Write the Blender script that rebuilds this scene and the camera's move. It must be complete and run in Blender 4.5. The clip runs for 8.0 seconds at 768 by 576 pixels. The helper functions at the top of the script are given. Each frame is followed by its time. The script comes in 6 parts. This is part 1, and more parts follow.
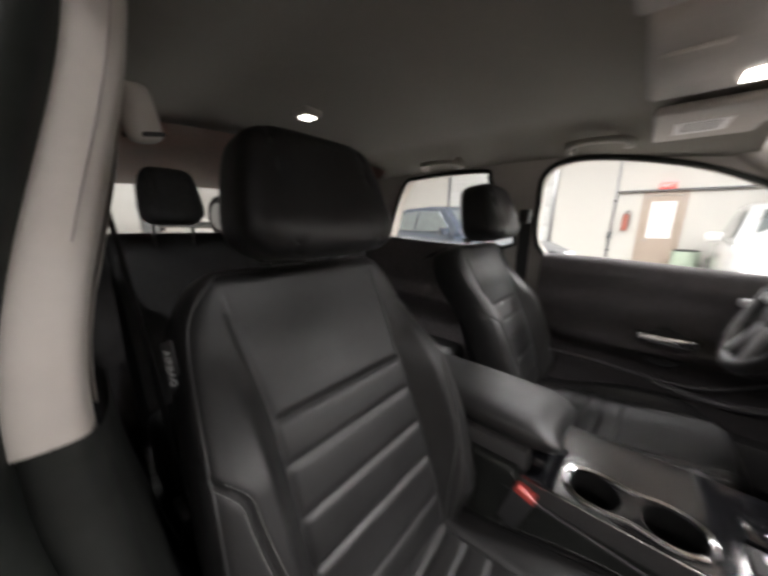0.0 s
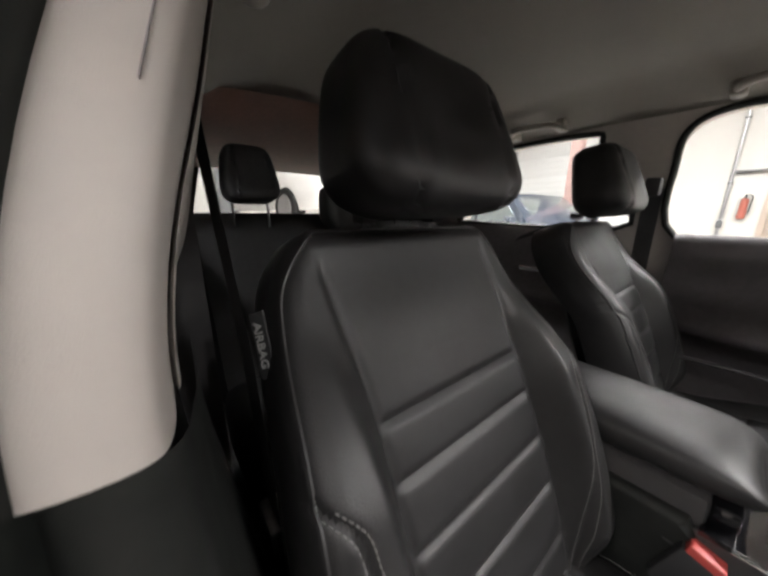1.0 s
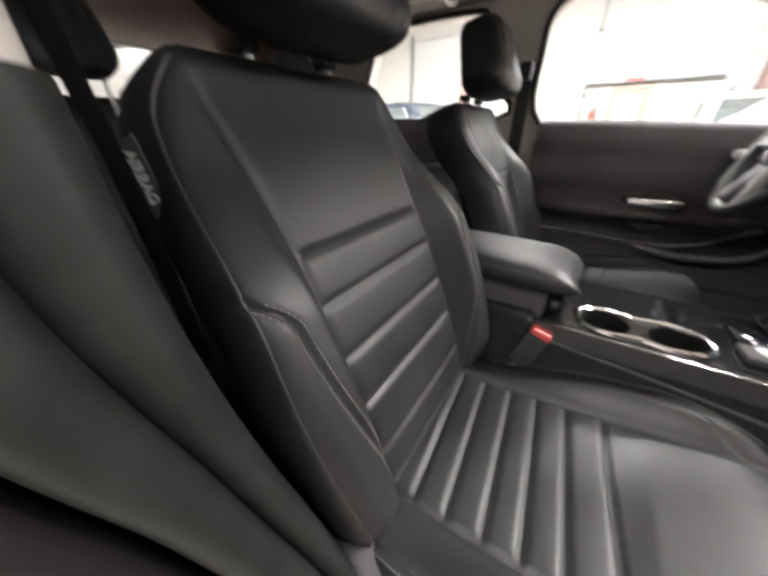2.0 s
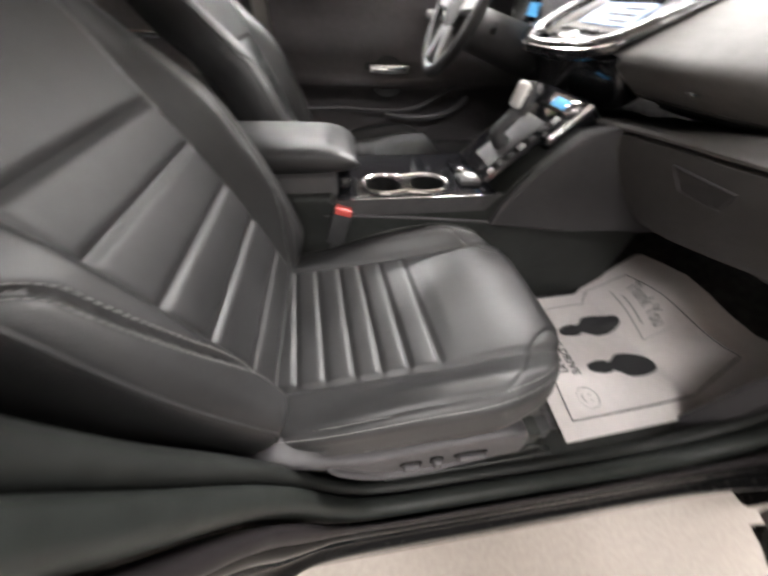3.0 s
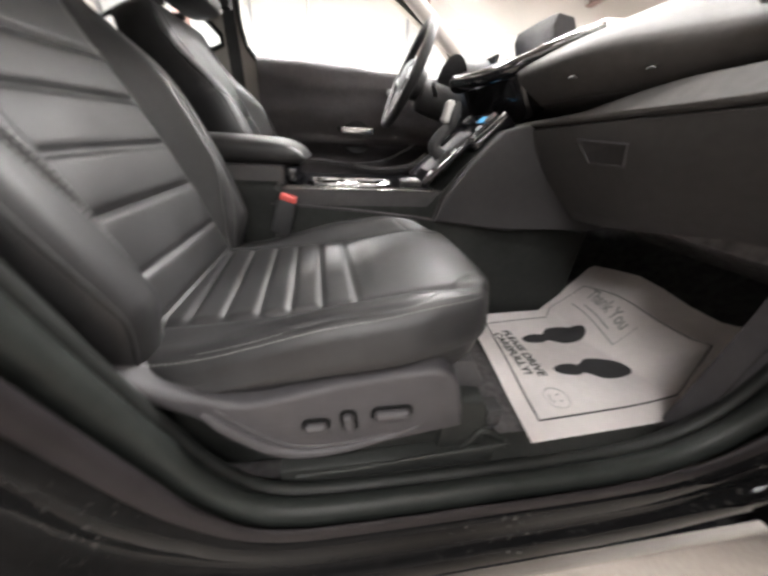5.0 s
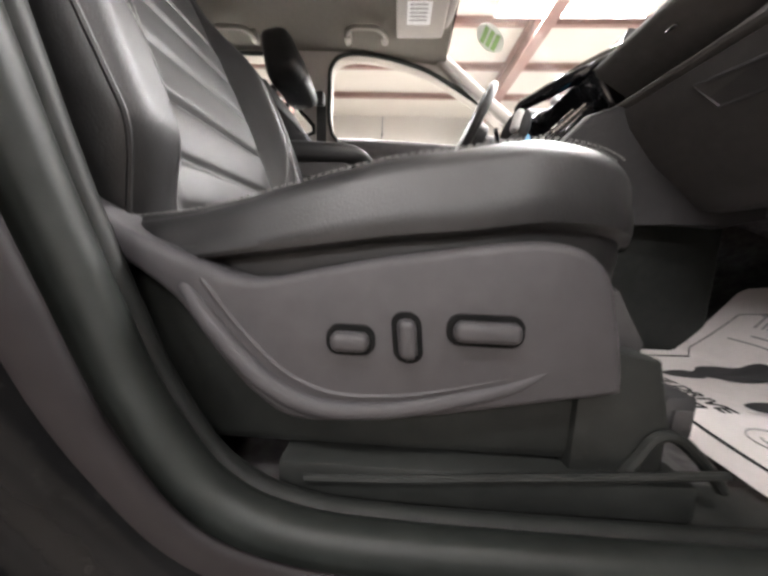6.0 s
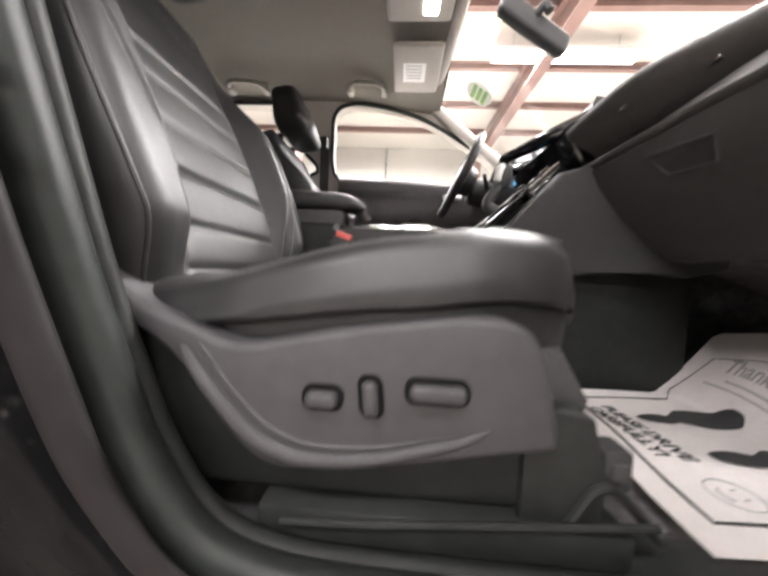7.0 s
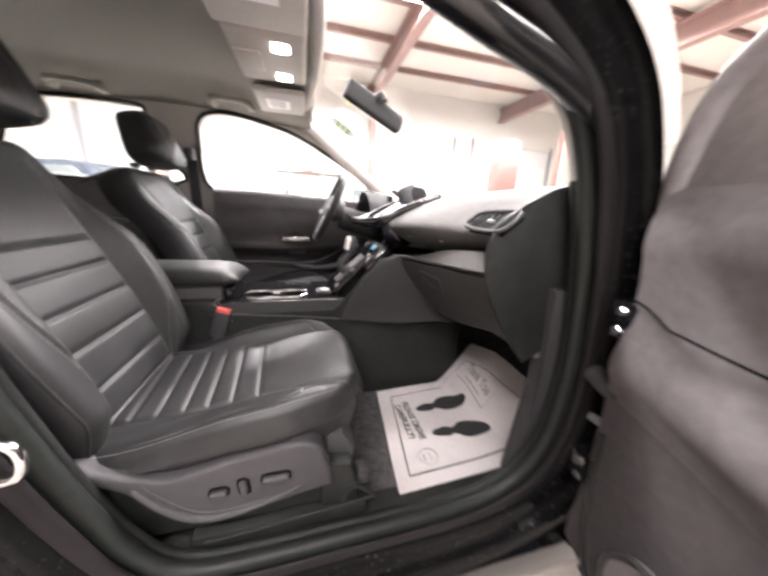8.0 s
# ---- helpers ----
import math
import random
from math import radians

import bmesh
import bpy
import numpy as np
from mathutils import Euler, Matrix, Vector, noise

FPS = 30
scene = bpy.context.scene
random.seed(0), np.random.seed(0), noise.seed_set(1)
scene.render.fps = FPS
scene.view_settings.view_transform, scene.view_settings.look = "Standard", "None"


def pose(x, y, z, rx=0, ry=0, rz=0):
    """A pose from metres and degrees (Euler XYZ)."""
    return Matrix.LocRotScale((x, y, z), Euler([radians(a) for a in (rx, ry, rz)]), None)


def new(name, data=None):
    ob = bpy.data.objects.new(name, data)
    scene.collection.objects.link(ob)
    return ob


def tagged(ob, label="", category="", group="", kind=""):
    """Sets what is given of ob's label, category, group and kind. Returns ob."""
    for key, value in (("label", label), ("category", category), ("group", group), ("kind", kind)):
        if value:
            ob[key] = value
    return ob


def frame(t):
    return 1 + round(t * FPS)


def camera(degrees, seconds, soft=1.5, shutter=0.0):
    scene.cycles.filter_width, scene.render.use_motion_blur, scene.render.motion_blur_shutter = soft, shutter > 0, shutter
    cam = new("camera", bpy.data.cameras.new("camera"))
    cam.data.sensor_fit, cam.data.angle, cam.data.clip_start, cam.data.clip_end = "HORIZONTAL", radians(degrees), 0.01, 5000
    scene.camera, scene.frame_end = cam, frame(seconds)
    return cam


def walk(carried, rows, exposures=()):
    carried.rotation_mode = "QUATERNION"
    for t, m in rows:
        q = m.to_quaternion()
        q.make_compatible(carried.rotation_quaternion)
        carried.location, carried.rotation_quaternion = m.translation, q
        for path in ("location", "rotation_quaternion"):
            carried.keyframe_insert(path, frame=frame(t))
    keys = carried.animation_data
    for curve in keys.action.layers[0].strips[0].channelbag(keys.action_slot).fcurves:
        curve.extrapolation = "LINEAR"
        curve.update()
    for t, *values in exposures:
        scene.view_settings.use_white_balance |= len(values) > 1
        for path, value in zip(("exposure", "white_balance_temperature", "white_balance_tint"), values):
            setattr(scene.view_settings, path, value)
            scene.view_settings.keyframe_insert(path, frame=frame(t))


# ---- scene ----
cam = camera(106.0, 8.0, soft=2.8, shutter=0.5)
PATH = [
    (0.0, pose(0.2534, -0.7068, 1.2817, 77.26, -0.70, 41.17)),
    (0.5, pose(0.1313, -0.6957, 1.2723, 77.59, 0.03, 51.14)),
    (1.0, pose(0.1172, -0.7023, 1.2263, 75.80, -0.12, 51.43)),
    (1.2, pose(0.1259, -0.7118, 1.2164, 72.86, 0.23, 50.10)),
    (2.3, pose(0.1580, -0.7578, 1.1177, 56.39, -0.58, 22.88)),
    (2.5, pose(0.1539, -0.7678, 1.1222, 52.08, -1.57, 14.77)),
    (2.7, pose(0.1477, -0.7644, 1.1270, 48.10, -2.08, 5.11)),
    (3.0, pose(0.1629, -0.7600, 1.1239, 44.18, -2.06, -7.74)),
    (3.5, pose(0.2356, -0.7406, 1.1093, 43.86, -1.81, -20.75)),
    (4.0, pose(0.3274, -0.7376, 1.1097, 45.70, -1.56, -24.94)),
    (4.5, pose(0.3454, -0.8164, 1.0595, 52.02, -2.17, -15.93)),
    (5.0, pose(0.2817, -0.9034, 0.9234, 61.65, -2.60, -7.98)),
    (5.2, pose(0.2580, -0.9116, 0.8663, 64.67, -1.34, -5.32)),
    (6.3, pose(0.2824, -0.8459, 0.6104, 86.27, -2.77, 3.47)),
    (6.5, pose(0.2839, -0.8488, 0.6060, 86.99, -2.81, 3.49)),
    (7.0, pose(0.3070, -0.8944, 0.6935, 86.73, -2.78, 3.33)),
    (7.5, pose(0.3739, -1.0156, 0.9179, 82.72, -1.90, -2.60)),
    (7.6, pose(0.3843, -1.0467, 0.9755, 80.99, -2.62, -4.79)),
    (8.0, pose(0.4091, -1.1250, 1.1029, 74.72, -2.58, -15.01)),
]
EXPOSURES = [(0.0, 0.22, 6500, 12), (0.5, 0.42, 6500, 12), (1.2, 0.54, 6500, 12), (2.3, 1.24, 6500, 12), (4.2, 1.48, 6500, 10), (5.2, 1.33, 6500, 12), (6.4, 1.46, 6500, 13), (7.0, 1.64, 6500, 13), (7.5, 1.58, 6500, 11), (8.0, 1.66, 6500, 17)]
walk(cam, PATH, EXPOSURES)

# ---------------------------------------------------------------- world and lights
world = bpy.data.worlds.new("world")
scene.world = world
world.use_nodes = True
wn = world.node_tree.nodes
sky = wn.new("ShaderNodeTexSky")
sky.sky_type, sky.sun_disc = "NISHITA", False
sky.sun_elevation, sky.sun_rotation = radians(40), radians(60)
world.node_tree.links.new(sky.outputs[0], wn["Background"].inputs[0])
wn["Background"].inputs[1].default_value = 0.08


def area_lamp(name, x, y, z, sx, sy, watts, col=(1.0, 0.985, 0.96)):
    data = bpy.data.lights.new(name, "AREA")
    data.shape, data.size, data.size_y, data.energy, data.color = "RECTANGLE", sx, sy, watts, col
    ob = new(name, data)
    ob.location = (x, y, z)
    return ob


# rows of fluorescent strips under the workshop ceiling; those at y < 0 are unseen, added as fill
LAMPS = [(x, y) for x in (-5.0, -1.0, 3.0, 7.0) for y in (1.8, 4.6)] + [(x, y) for x in (-1.0, 3.0) for y in (-6.6, -3.0)] + [(7.0, -3.0)]
LAMP_Z = 4.62
for lx, ly in LAMPS:
    # the y < 0 lamps only brighten the cabin through door and windscreen
    area_lamp("strip_lamp_light", lx, ly, LAMP_Z - 0.06, 2.4, 0.32, {-6.6: 200, -3.0: 90 if lx < 5 else 140}.get(ly, 340))


# ---------------------------------------------------------------- materials
def material(name, col, rough=0.5, metal=0.0, var=0.15, vscale=6.0, bump=0.0, bscale=400.0,
             coat=0.0, rvar=0.1, spec=0.5, emit=0.0, sheen=0.0, voronoi=False, detail_scale=60.0):
    m = bpy.data.materials.new(name)
    m.use_nodes = True
    nt = m.node_tree
    b = nt.nodes["Principled BSDF"]
    tc = nt.nodes.new("ShaderNodeTexCoord")
    n1 = nt.nodes.new("ShaderNodeTexNoise")
    n1.inputs["Scale"].default_value, n1.inputs["Detail"].default_value = vscale, 4
    n2 = nt.nodes.new("ShaderNodeTexNoise")
    n2.inputs["Scale"].default_value, n2.inputs["Detail"].default_value = detail_scale, 3
    nt.links.new(tc.outputs["Object"], n1.inputs["Vector"])
    nt.links.new(tc.outputs["Object"], n2.inputs["Vector"])
    mix = nt.nodes.new("ShaderNodeMath")
    mix.operation = "ADD"
    nt.links.new(n1.outputs[0], mix.inputs[0])
    nt.links.new(n2.outputs[0], mix.inputs[1])
    ramp = nt.nodes.new("ShaderNodeMapRange")
    ramp.inputs[1].default_value, ramp.inputs[2].default_value = 0.65, 1.35
    ramp.inputs[3].default_value, ramp.inputs[4].default_value = 1 - var, 1 + var
    nt.links.new(mix.outputs[0], ramp.inputs[0])
    mul = nt.nodes.new("ShaderNodeVectorMath")
    mul.operation = "SCALE"
    mul.inputs[0].default_value = col
    nt.links.new(ramp.outputs[0], mul.inputs["Scale"])
    nt.links.new(mul.outputs[0], b.inputs["Base Color"])
    rr = nt.nodes.new("ShaderNodeMapRange")
    rr.inputs[1].default_value, rr.inputs[2].default_value = 0.3, 0.7
    rr.inputs[3].default_value, rr.inputs[4].default_value = max(0.02, rough - rvar * rough), min(1.0, rough + rvar * rough)
    nt.links.new(n1.outputs[0], rr.inputs[0])
    nt.links.new(rr.outputs[0], b.inputs["Roughness"])
    b.inputs["Metallic"].default_value = metal
    b.inputs["Specular IOR Level"].default_value = spec
    b.inputs["Coat Weight"].default_value = coat
    b.inputs["Coat Roughness"].default_value = 0.04
    b.inputs["Sheen Weight"].default_value = sheen
    if emit:
        b.inputs["Emission Color"].default_value = (*col, 1)
        b.inputs["Emission Strength"].default_value = emit
    if bump:
        tex = nt.nodes.new("ShaderNodeTexVoronoi" if voronoi else "ShaderNodeTexNoise")
        tex.inputs["Scale"].default_value = bscale
        nt.links.new(tc.outputs["Object"], tex.inputs["Vector"])
        bn = nt.nodes.new("ShaderNodeBump")
        bn.inputs["Strength"].default_value, bn.inputs["Distance"].default_value = bump, 0.001
        nt.links.new(tex.outputs[0], bn.inputs["Height"])
        nt.links.new(bn.outputs[0], b.inputs["Normal"])
    return m


def glass_material(name, tint):
    m = bpy.data.materials.new(name)
    m.use_nodes = True
    nt = m.node_tree
    b = nt.nodes["Principled BSDF"]
    b.inputs["Base Color"].default_value = (*tint, 1)
    b.inputs["Roughness"].default_value = 0.0
    b.inputs["Transmission Weight"].default_value = 1.0
    b.inputs["IOR"].default_value = 1.33
    return m


def thin_glass(name, tint):
    """A sheet that lets light straight through, with its own sharp reflection."""
    m = bpy.data.materials.new(name)
    m.use_nodes = True
    nt = m.node_tree
    nt.nodes.remove(nt.nodes["Principled BSDF"])
    tr, gl = nt.nodes.new("ShaderNodeBsdfTransparent"), nt.nodes.new("ShaderNodeBsdfGlossy")
    tr.inputs["Color"].default_value = (*tint, 1)
    gl.inputs["Roughness"].default_value = 0.0
    lw, mul, mix = nt.nodes.new("ShaderNodeLayerWeight"), nt.nodes.new("ShaderNodeMath"), nt.nodes.new("ShaderNodeMixShader")
    lw.inputs["Blend"].default_value = 0.16
    mul.operation = "MULTIPLY"
    mul.inputs[1].default_value = 0.35
    nt.links.new(lw.outputs["Facing"], mul.inputs[0])
    nt.links.new(mul.outputs[0], mix.inputs[0])
    nt.links.new(tr.outputs[0], mix.inputs[1])
    nt.links.new(gl.outputs[0], mix.inputs[2])
    nt.links.new(mix.outputs[0], nt.nodes["Material Output"].inputs[0])
    return m


M_LEATHER = material("leather", (0.0160, 0.0156, 0.0160), 0.45, spec=0.38, var=0.22, vscale=9, bump=0.30, bscale=520, rvar=0.15)
M_BACKCLOTH = material("seat_back_vinyl", (0.046, 0.046, 0.0465), 0.66, bump=0.3, bscale=700, spec=0.25)
M_THREAD = material("thread", (0.17, 0.167, 0.163), 0.8, var=0.1)
M_PLASTIC = material("dark_plastic", (0.041, 0.0395, 0.040), 0.56, bump=0.4, bscale=1200, voronoi=True, spec=0.22)
M_LOWER = material("lower_trim_plastic", (0.050, 0.0478, 0.047), 0.58, bump=0.4, bscale=1200, voronoi=True, spec=0.25)
M_GRIP = material("grip_plastic", (0.27, 0.25, 0.22), 0.5, var=0.05)
M_SHIELD = material("charcoal_plastic", (0.042, 0.0398, 0.0420), 0.46, bump=0.35, bscale=1400, voronoi=True, spec=0.32)
M_CONSOLE = material("console_plastic", (0.027, 0.0257, 0.0268), 0.5, bump=0.35, bscale=1200, voronoi=True, spec=0.28)
M_DASH = material("dash_vinyl", (0.082, 0.0785, 0.076), 0.74, bump=0.5, bscale=800, voronoi=True, spec=0.22)
M_SCUFF = material("sill_plastic", (0.015, 0.016, 0.0150), 0.48, var=0.3, vscale=14, bump=0.18, bscale=1800, voronoi=True, spec=0.2)
M_GLOSS = material("gloss_black", (0.006, 0.006, 0.007), 0.10, var=0.05, coat=0.15, rvar=0.3)
M_CHROME = material("chrome", (0.72, 0.72, 0.73), 0.14, metal=1.0, var=0.03)
M_SILVER = material("satin_silver", (0.50, 0.50, 0.51), 0.32, metal=0.9, var=0.06)
M_STEEL = material("zinc_steel", (0.34, 0.34, 0.35), 0.38, metal=1.0, var=0.25, vscale=30)
M_BEIGE = material("pillar_trim", (0.41, 0.380, 0.351), 0.66, var=0.05, vscale=10, bump=0.12, bscale=1500)
M_HEADLINER = material("headliner_cloth", (0.185, 0.170, 0.144), 0.95, var=0.07, vscale=4, bump=0.6, bscale=1300, sheen=0.2)
M_CARPET = material("carpet", (0.12, 0.116, 0.117), 0.98, var=0.35, vscale=30, bump=1.0, bscale=600, spec=0.1)
M_PAPER = material("paper", (0.82, 0.775, 0.765), 0.75, var=0.05, vscale=9, bump=0.25, bscale=60)
# near-black for wells, vents and joints: their inner shade is in the colour
M_VOID = material("gap_shade_black", (0.008, 0.008, 0.008), 0.9, var=0.1, spec=0.05)
M_EXT = material("dull_red_paint", (0.36, 0.10, 0.07), 0.45, var=0.1)
M_KNOB = material("pale_knob", (0.55, 0.54, 0.53), 0.3, var=0.03)
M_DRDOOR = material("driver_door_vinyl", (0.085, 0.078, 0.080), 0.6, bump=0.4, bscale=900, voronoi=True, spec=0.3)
M_TAGINK = material("tag_print", (0.42, 0.42, 0.41), 0.7, var=0.05)
M_INK = material("ink", (0.019, 0.019, 0.020), 0.7, var=0.1)
M_INKGREY = material("grey_ink", (0.35, 0.34, 0.34), 0.7, var=0.05)
M_RUBBER = material("seal_rubber", (0.0150, 0.0168, 0.0154), 0.46, var=0.25, vscale=25, bump=0.06, bscale=1500, spec=0.20)
M_RUBBERLIP = material("seal_flocked_rubber", (0.0135, 0.0116, 0.0122), 0.52, var=0.15, vscale=20, bump=0.06, bscale=1500, spec=0.12)
M_PAINT = material("black_car_paint", (0.006, 0.006, 0.007), 0.16, var=0.2, vscale=25, coat=0.55, rvar=0.5, spec=0.3)
M_DUSTY = material("dusty_black_paint", (0.0045, 0.0045, 0.0047), 0.07, var=0.2, vscale=60, coat=0.0, rvar=0.3, spec=0.06)


M_RED = material("buckle_red", (0.50, 0.075, 0.065), 0.45, var=0.05)
M_BLUE = material("blue_display", (0.07, 0.26, 0.46), 0.2, emit=0.55, var=0.0)
M_ORANGE = material("orange_indicator", (0.95, 0.45, 0.06), 0.3, emit=1.5, var=0.0)
M_SCREEN = material("lit_screen", (0.30, 0.38, 0.52), 0.08, emit=0.22, var=0.6, vscale=22)
M_WHITEPL = material("white_plastic", (0.78, 0.78, 0.78), 0.35, var=0.03)
M_LAMP = material("lamp_lens", (1.0, 0.95, 0.86), 0.4, emit=8.0, var=0.0)
M_TUBE = material("lamp_diffuser", (1.0, 0.97, 0.92), 0.4, emit=9.0, var=0.0)
M_GLASS = glass_material("window_glass", (0.93, 0.96, 0.95))
M_SCREENGLASS = thin_glass("windscreen_glass", (0.95, 0.96, 0.955))
M_MIRROR = material("mirror", (0.85, 0.86, 0.87), 0.03, metal=1.0, var=0.0)

M_CONCRETE = material("concrete", (0.37, 0.325, 0.29), 0.38, var=0.12, vscale=1.6, bump=0.15, bscale=60, rvar=0.4)
M_WALL = material("painted_wall", (0.49, 0.475, 0.447), 0.6, var=0.06, vscale=1.0)
# unseen wall; the hall's dimness on that side is in its colour
M_SOUTHWALL = material("dimmed_wall", (0.17, 0.163, 0.157), 0.7, var=0.15, vscale=1.0)
M_CEIL = material("ceiling_sheet", (0.52, 0.50, 0.46), 0.7, var=0.05, vscale=0.8)
M_BEAM = material("red_oxide_steel", (0.195, 0.122, 0.108), 0.6, var=0.2, vscale=5)
M_DOORPAINT = material("door_paint", (0.36, 0.29, 0.24), 0.5, var=0.06)
M_PANEL = material("overhead_door_panel", (0.54, 0.54, 0.53), 0.45, var=0.05, vscale=2)
M_SIGN = material("exit_red", (0.70, 0.05, 0.04), 0.4, emit=0.6, var=0.0)
M_CARBLUE = material("blue_silver_paint", (0.045, 0.055, 0.075), 0.25, metal=0.3, coat=1.0)
M_CARGLASS = material("tinted_car_glass", (0.075, 0.085, 0.085), 0.12, var=0.2, coat=0.6)
M_CARSILVER = material("pale_silver_paint", (0.42, 0.42, 0.42), 0.3, metal=0.25, coat=0.8)
M_CARWHITE = material("white_car_paint", (0.75, 0.75, 0.74), 0.25, coat=1.0)
M_CARGREY = material("grey_car_paint", (0.12, 0.125, 0.13), 0.25, metal=0.3, coat=1.0)
M_TYRE = material("tyre", (0.018, 0.018, 0.018), 0.85, bump=0.5, bscale=60)
# door card trim again, darkened for the shade low on the open door
M_DOORSHADED = material("door_card_shaded", (0.150, 0.135, 0.137), 0.6, var=0.2, vscale=5, bump=0.4, bscale=900, voronoi=True, spec=0.3)
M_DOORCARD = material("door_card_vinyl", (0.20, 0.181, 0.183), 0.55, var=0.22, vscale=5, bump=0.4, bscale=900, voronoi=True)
M_HATCH = material("hatch_trim", (0.30, 0.135, 0.095), 0.33, var=0.2)
M_DRUM = material("drum_paint", (0.42, 0.50, 0.40), 0.4, var=0.15, vscale=6)
M_TAIL = material("tail_lamp", (0.55, 0.03, 0.03), 0.15, coat=0.6)
M_GREEN = material("sticker_green", (0.22, 0.42, 0.10), 0.5)
M_STICKER = material("sticker_white", (0.72, 0.76, 0.68), 0.5)
M_YELLOW = material("yellow_tag", (0.62, 0.66, 0.06), 0.5)


def add_dust(m, col, amount, fine=240.0, patch=7.0):
    """Specks and smears of dry dust over a paint."""
    nt = m.node_tree
    b = nt.nodes["Principled BSDF"]
    tc = nt.nodes.new("ShaderNodeTexCoord")
    masks = []
    for scale, lo, hi in ((fine, 0.60, 0.72), (patch, 0.42, 0.70)):
        n = nt.nodes.new("ShaderNodeTexNoise")
        n.inputs["Scale"].default_value, n.inputs["Detail"].default_value = scale, 5
        nt.links.new(tc.outputs["Object"], n.inputs["Vector"])
        r = nt.nodes.new("ShaderNodeMapRange")
        r.inputs[1].default_value, r.inputs[2].default_value = lo, hi
        nt.links.new(n.outputs[0], r.inputs[0])
        masks.append(r)
    mul = nt.nodes.new("ShaderNodeMath")
    mul.operation = "MULTIPLY"
    nt.links.new(masks[0].outputs[0], mul.inputs[0])
    nt.links.new(masks[1].outputs[0], mul.inputs[1])
    amt = nt.nodes.new("ShaderNodeMath")
    amt.operation = "MULTIPLY"
    amt.inputs[1].default_value = amount
    nt.links.new(mul.outputs[0], amt.inputs[0])
    mix = nt.nodes.new("ShaderNodeMixRGB")
    old = b.inputs["Base Color"].links[0].from_socket
    nt.links.new(amt.outputs[0], mix.inputs[0])
    nt.links.new(old, mix.inputs[1])
    mix.inputs[2].default_value = (*col, 1)
    nt.links.new(mix.outputs[0], b.inputs["Base Color"])
    coat = nt.nodes.new("ShaderNodeMapRange")
    coat.inputs[3].default_value, coat.inputs[4].default_value = b.inputs["Coat Weight"].default_value, 0.0
    nt.links.new(amt.outputs[0], coat.inputs[0])
    nt.links.new(coat.outputs[0], b.inputs["Coat Weight"])


add_dust(M_DUSTY, (0.13, 0.125, 0.118), 0.45, 90.0, 6.0)
add_dust(M_SCUFF, (0.06, 0.058, 0.055), 0.22, 160.0, 5.0)


# ---------------------------------------------------------------- building helpers
def finish(name, bm, mat, angle=38):
    me = bpy.data.meshes.new(name)
    bmesh.ops.recalc_face_normals(bm, faces=bm.faces)
    bm.to_mesh(me)
    bm.free()
    me.materials.append(mat)
    me.polygons.foreach_set("use_smooth", [True] * len(me.polygons))
    me.set_sharp_from_angle(angle=radians(angle))
    return me


def part(name, bm, mat, parent, label=""):
    ob = new(name, finish(name, bm, mat))
    ob.parent = parent
    if parent is not None:
        ob.matrix_parent_inverse = parent.matrix_world.inverted()
    if label:
        tagged(ob, label)
    return ob


def thing(name, at, label, category, group="", kind=""):
    ob = new(name)
    ob.location = at
    ob.empty_display_size = 0.05
    bpy.context.view_layer.update()
    return tagged(ob, label, category, group, kind)


def solo(name, bm, mat, label, category, group="", kind=""):
    return tagged(new(name, finish(name, bm, mat)), label, category, group, kind)


def rbox(bm, lo, hi, r=0.0, seg=2, m=None):
    """Adds a box with rounded edges; m moves it afterwards."""
    res = bmesh.ops.create_cube(bm, size=1)
    vs = res["verts"]
    for v in vs:
        v.co = Vector([lo[k] + (v.co[k] + 0.5) * (hi[k] - lo[k]) for k in range(3)])
    if r > 0:
        es = list({e for v in vs for e in v.link_edges})
        out = bmesh.ops.bevel(bm, geom=es, offset=r, segments=seg, affect="EDGES", profile=0.5)
        vs = list({v for f in out["faces"] for v in f.verts} | {v for v in vs if v.is_valid})
    if m is not None:
        for v in vs:
            v.co = m @ v.co
    return bm


def boxed(lo, hi, r=0.0, seg=2, m=None):
    return rbox(bmesh.new(), lo, hi, r, seg, m)


def skin(bm, rows, close_u=False, close_v=False, caps=False):
    """Quads between rows of points; all rows have the same count."""
    vs = [[bm.verts.new(p) for p in row] for row in rows]
    nu, nv = len(vs), len(vs[0])
    for i in range(nu if close_u else nu - 1):
        for j in range(nv if close_v else nv - 1):
            a, b = vs[i], vs[(i + 1) % nu]
            bm.faces.new((a[j], a[(j + 1) % nv], b[(j + 1) % nv], b[j]))
    if caps:
        bm.faces.new(vs[0])
        bm.faces.new(vs[-1])
    return vs


def catmull(pts, n, closed=False):
    P = [Vector(p) for p in pts]
    out, k = [], len(P)
    for i in range(k if closed else k - 1):
        if closed:
            a, b, c, d = P[i - 1], P[i], P[(i + 1) % k], P[(i + 2) % k]
        else:
            a, b, c, d = P[max(i - 1, 0)], P[i], P[i + 1], P[min(i + 2, k - 1)]
        for j in range(n):
            t = j / n
            out.append(0.5 * ((2 * b) + (c - a) * t + (2 * a - 5 * b + 4 * c - d) * t * t + (3 * b - a - 3 * c + d) * t ** 3))
    if not closed:
        out.append(P[-1])
    return out


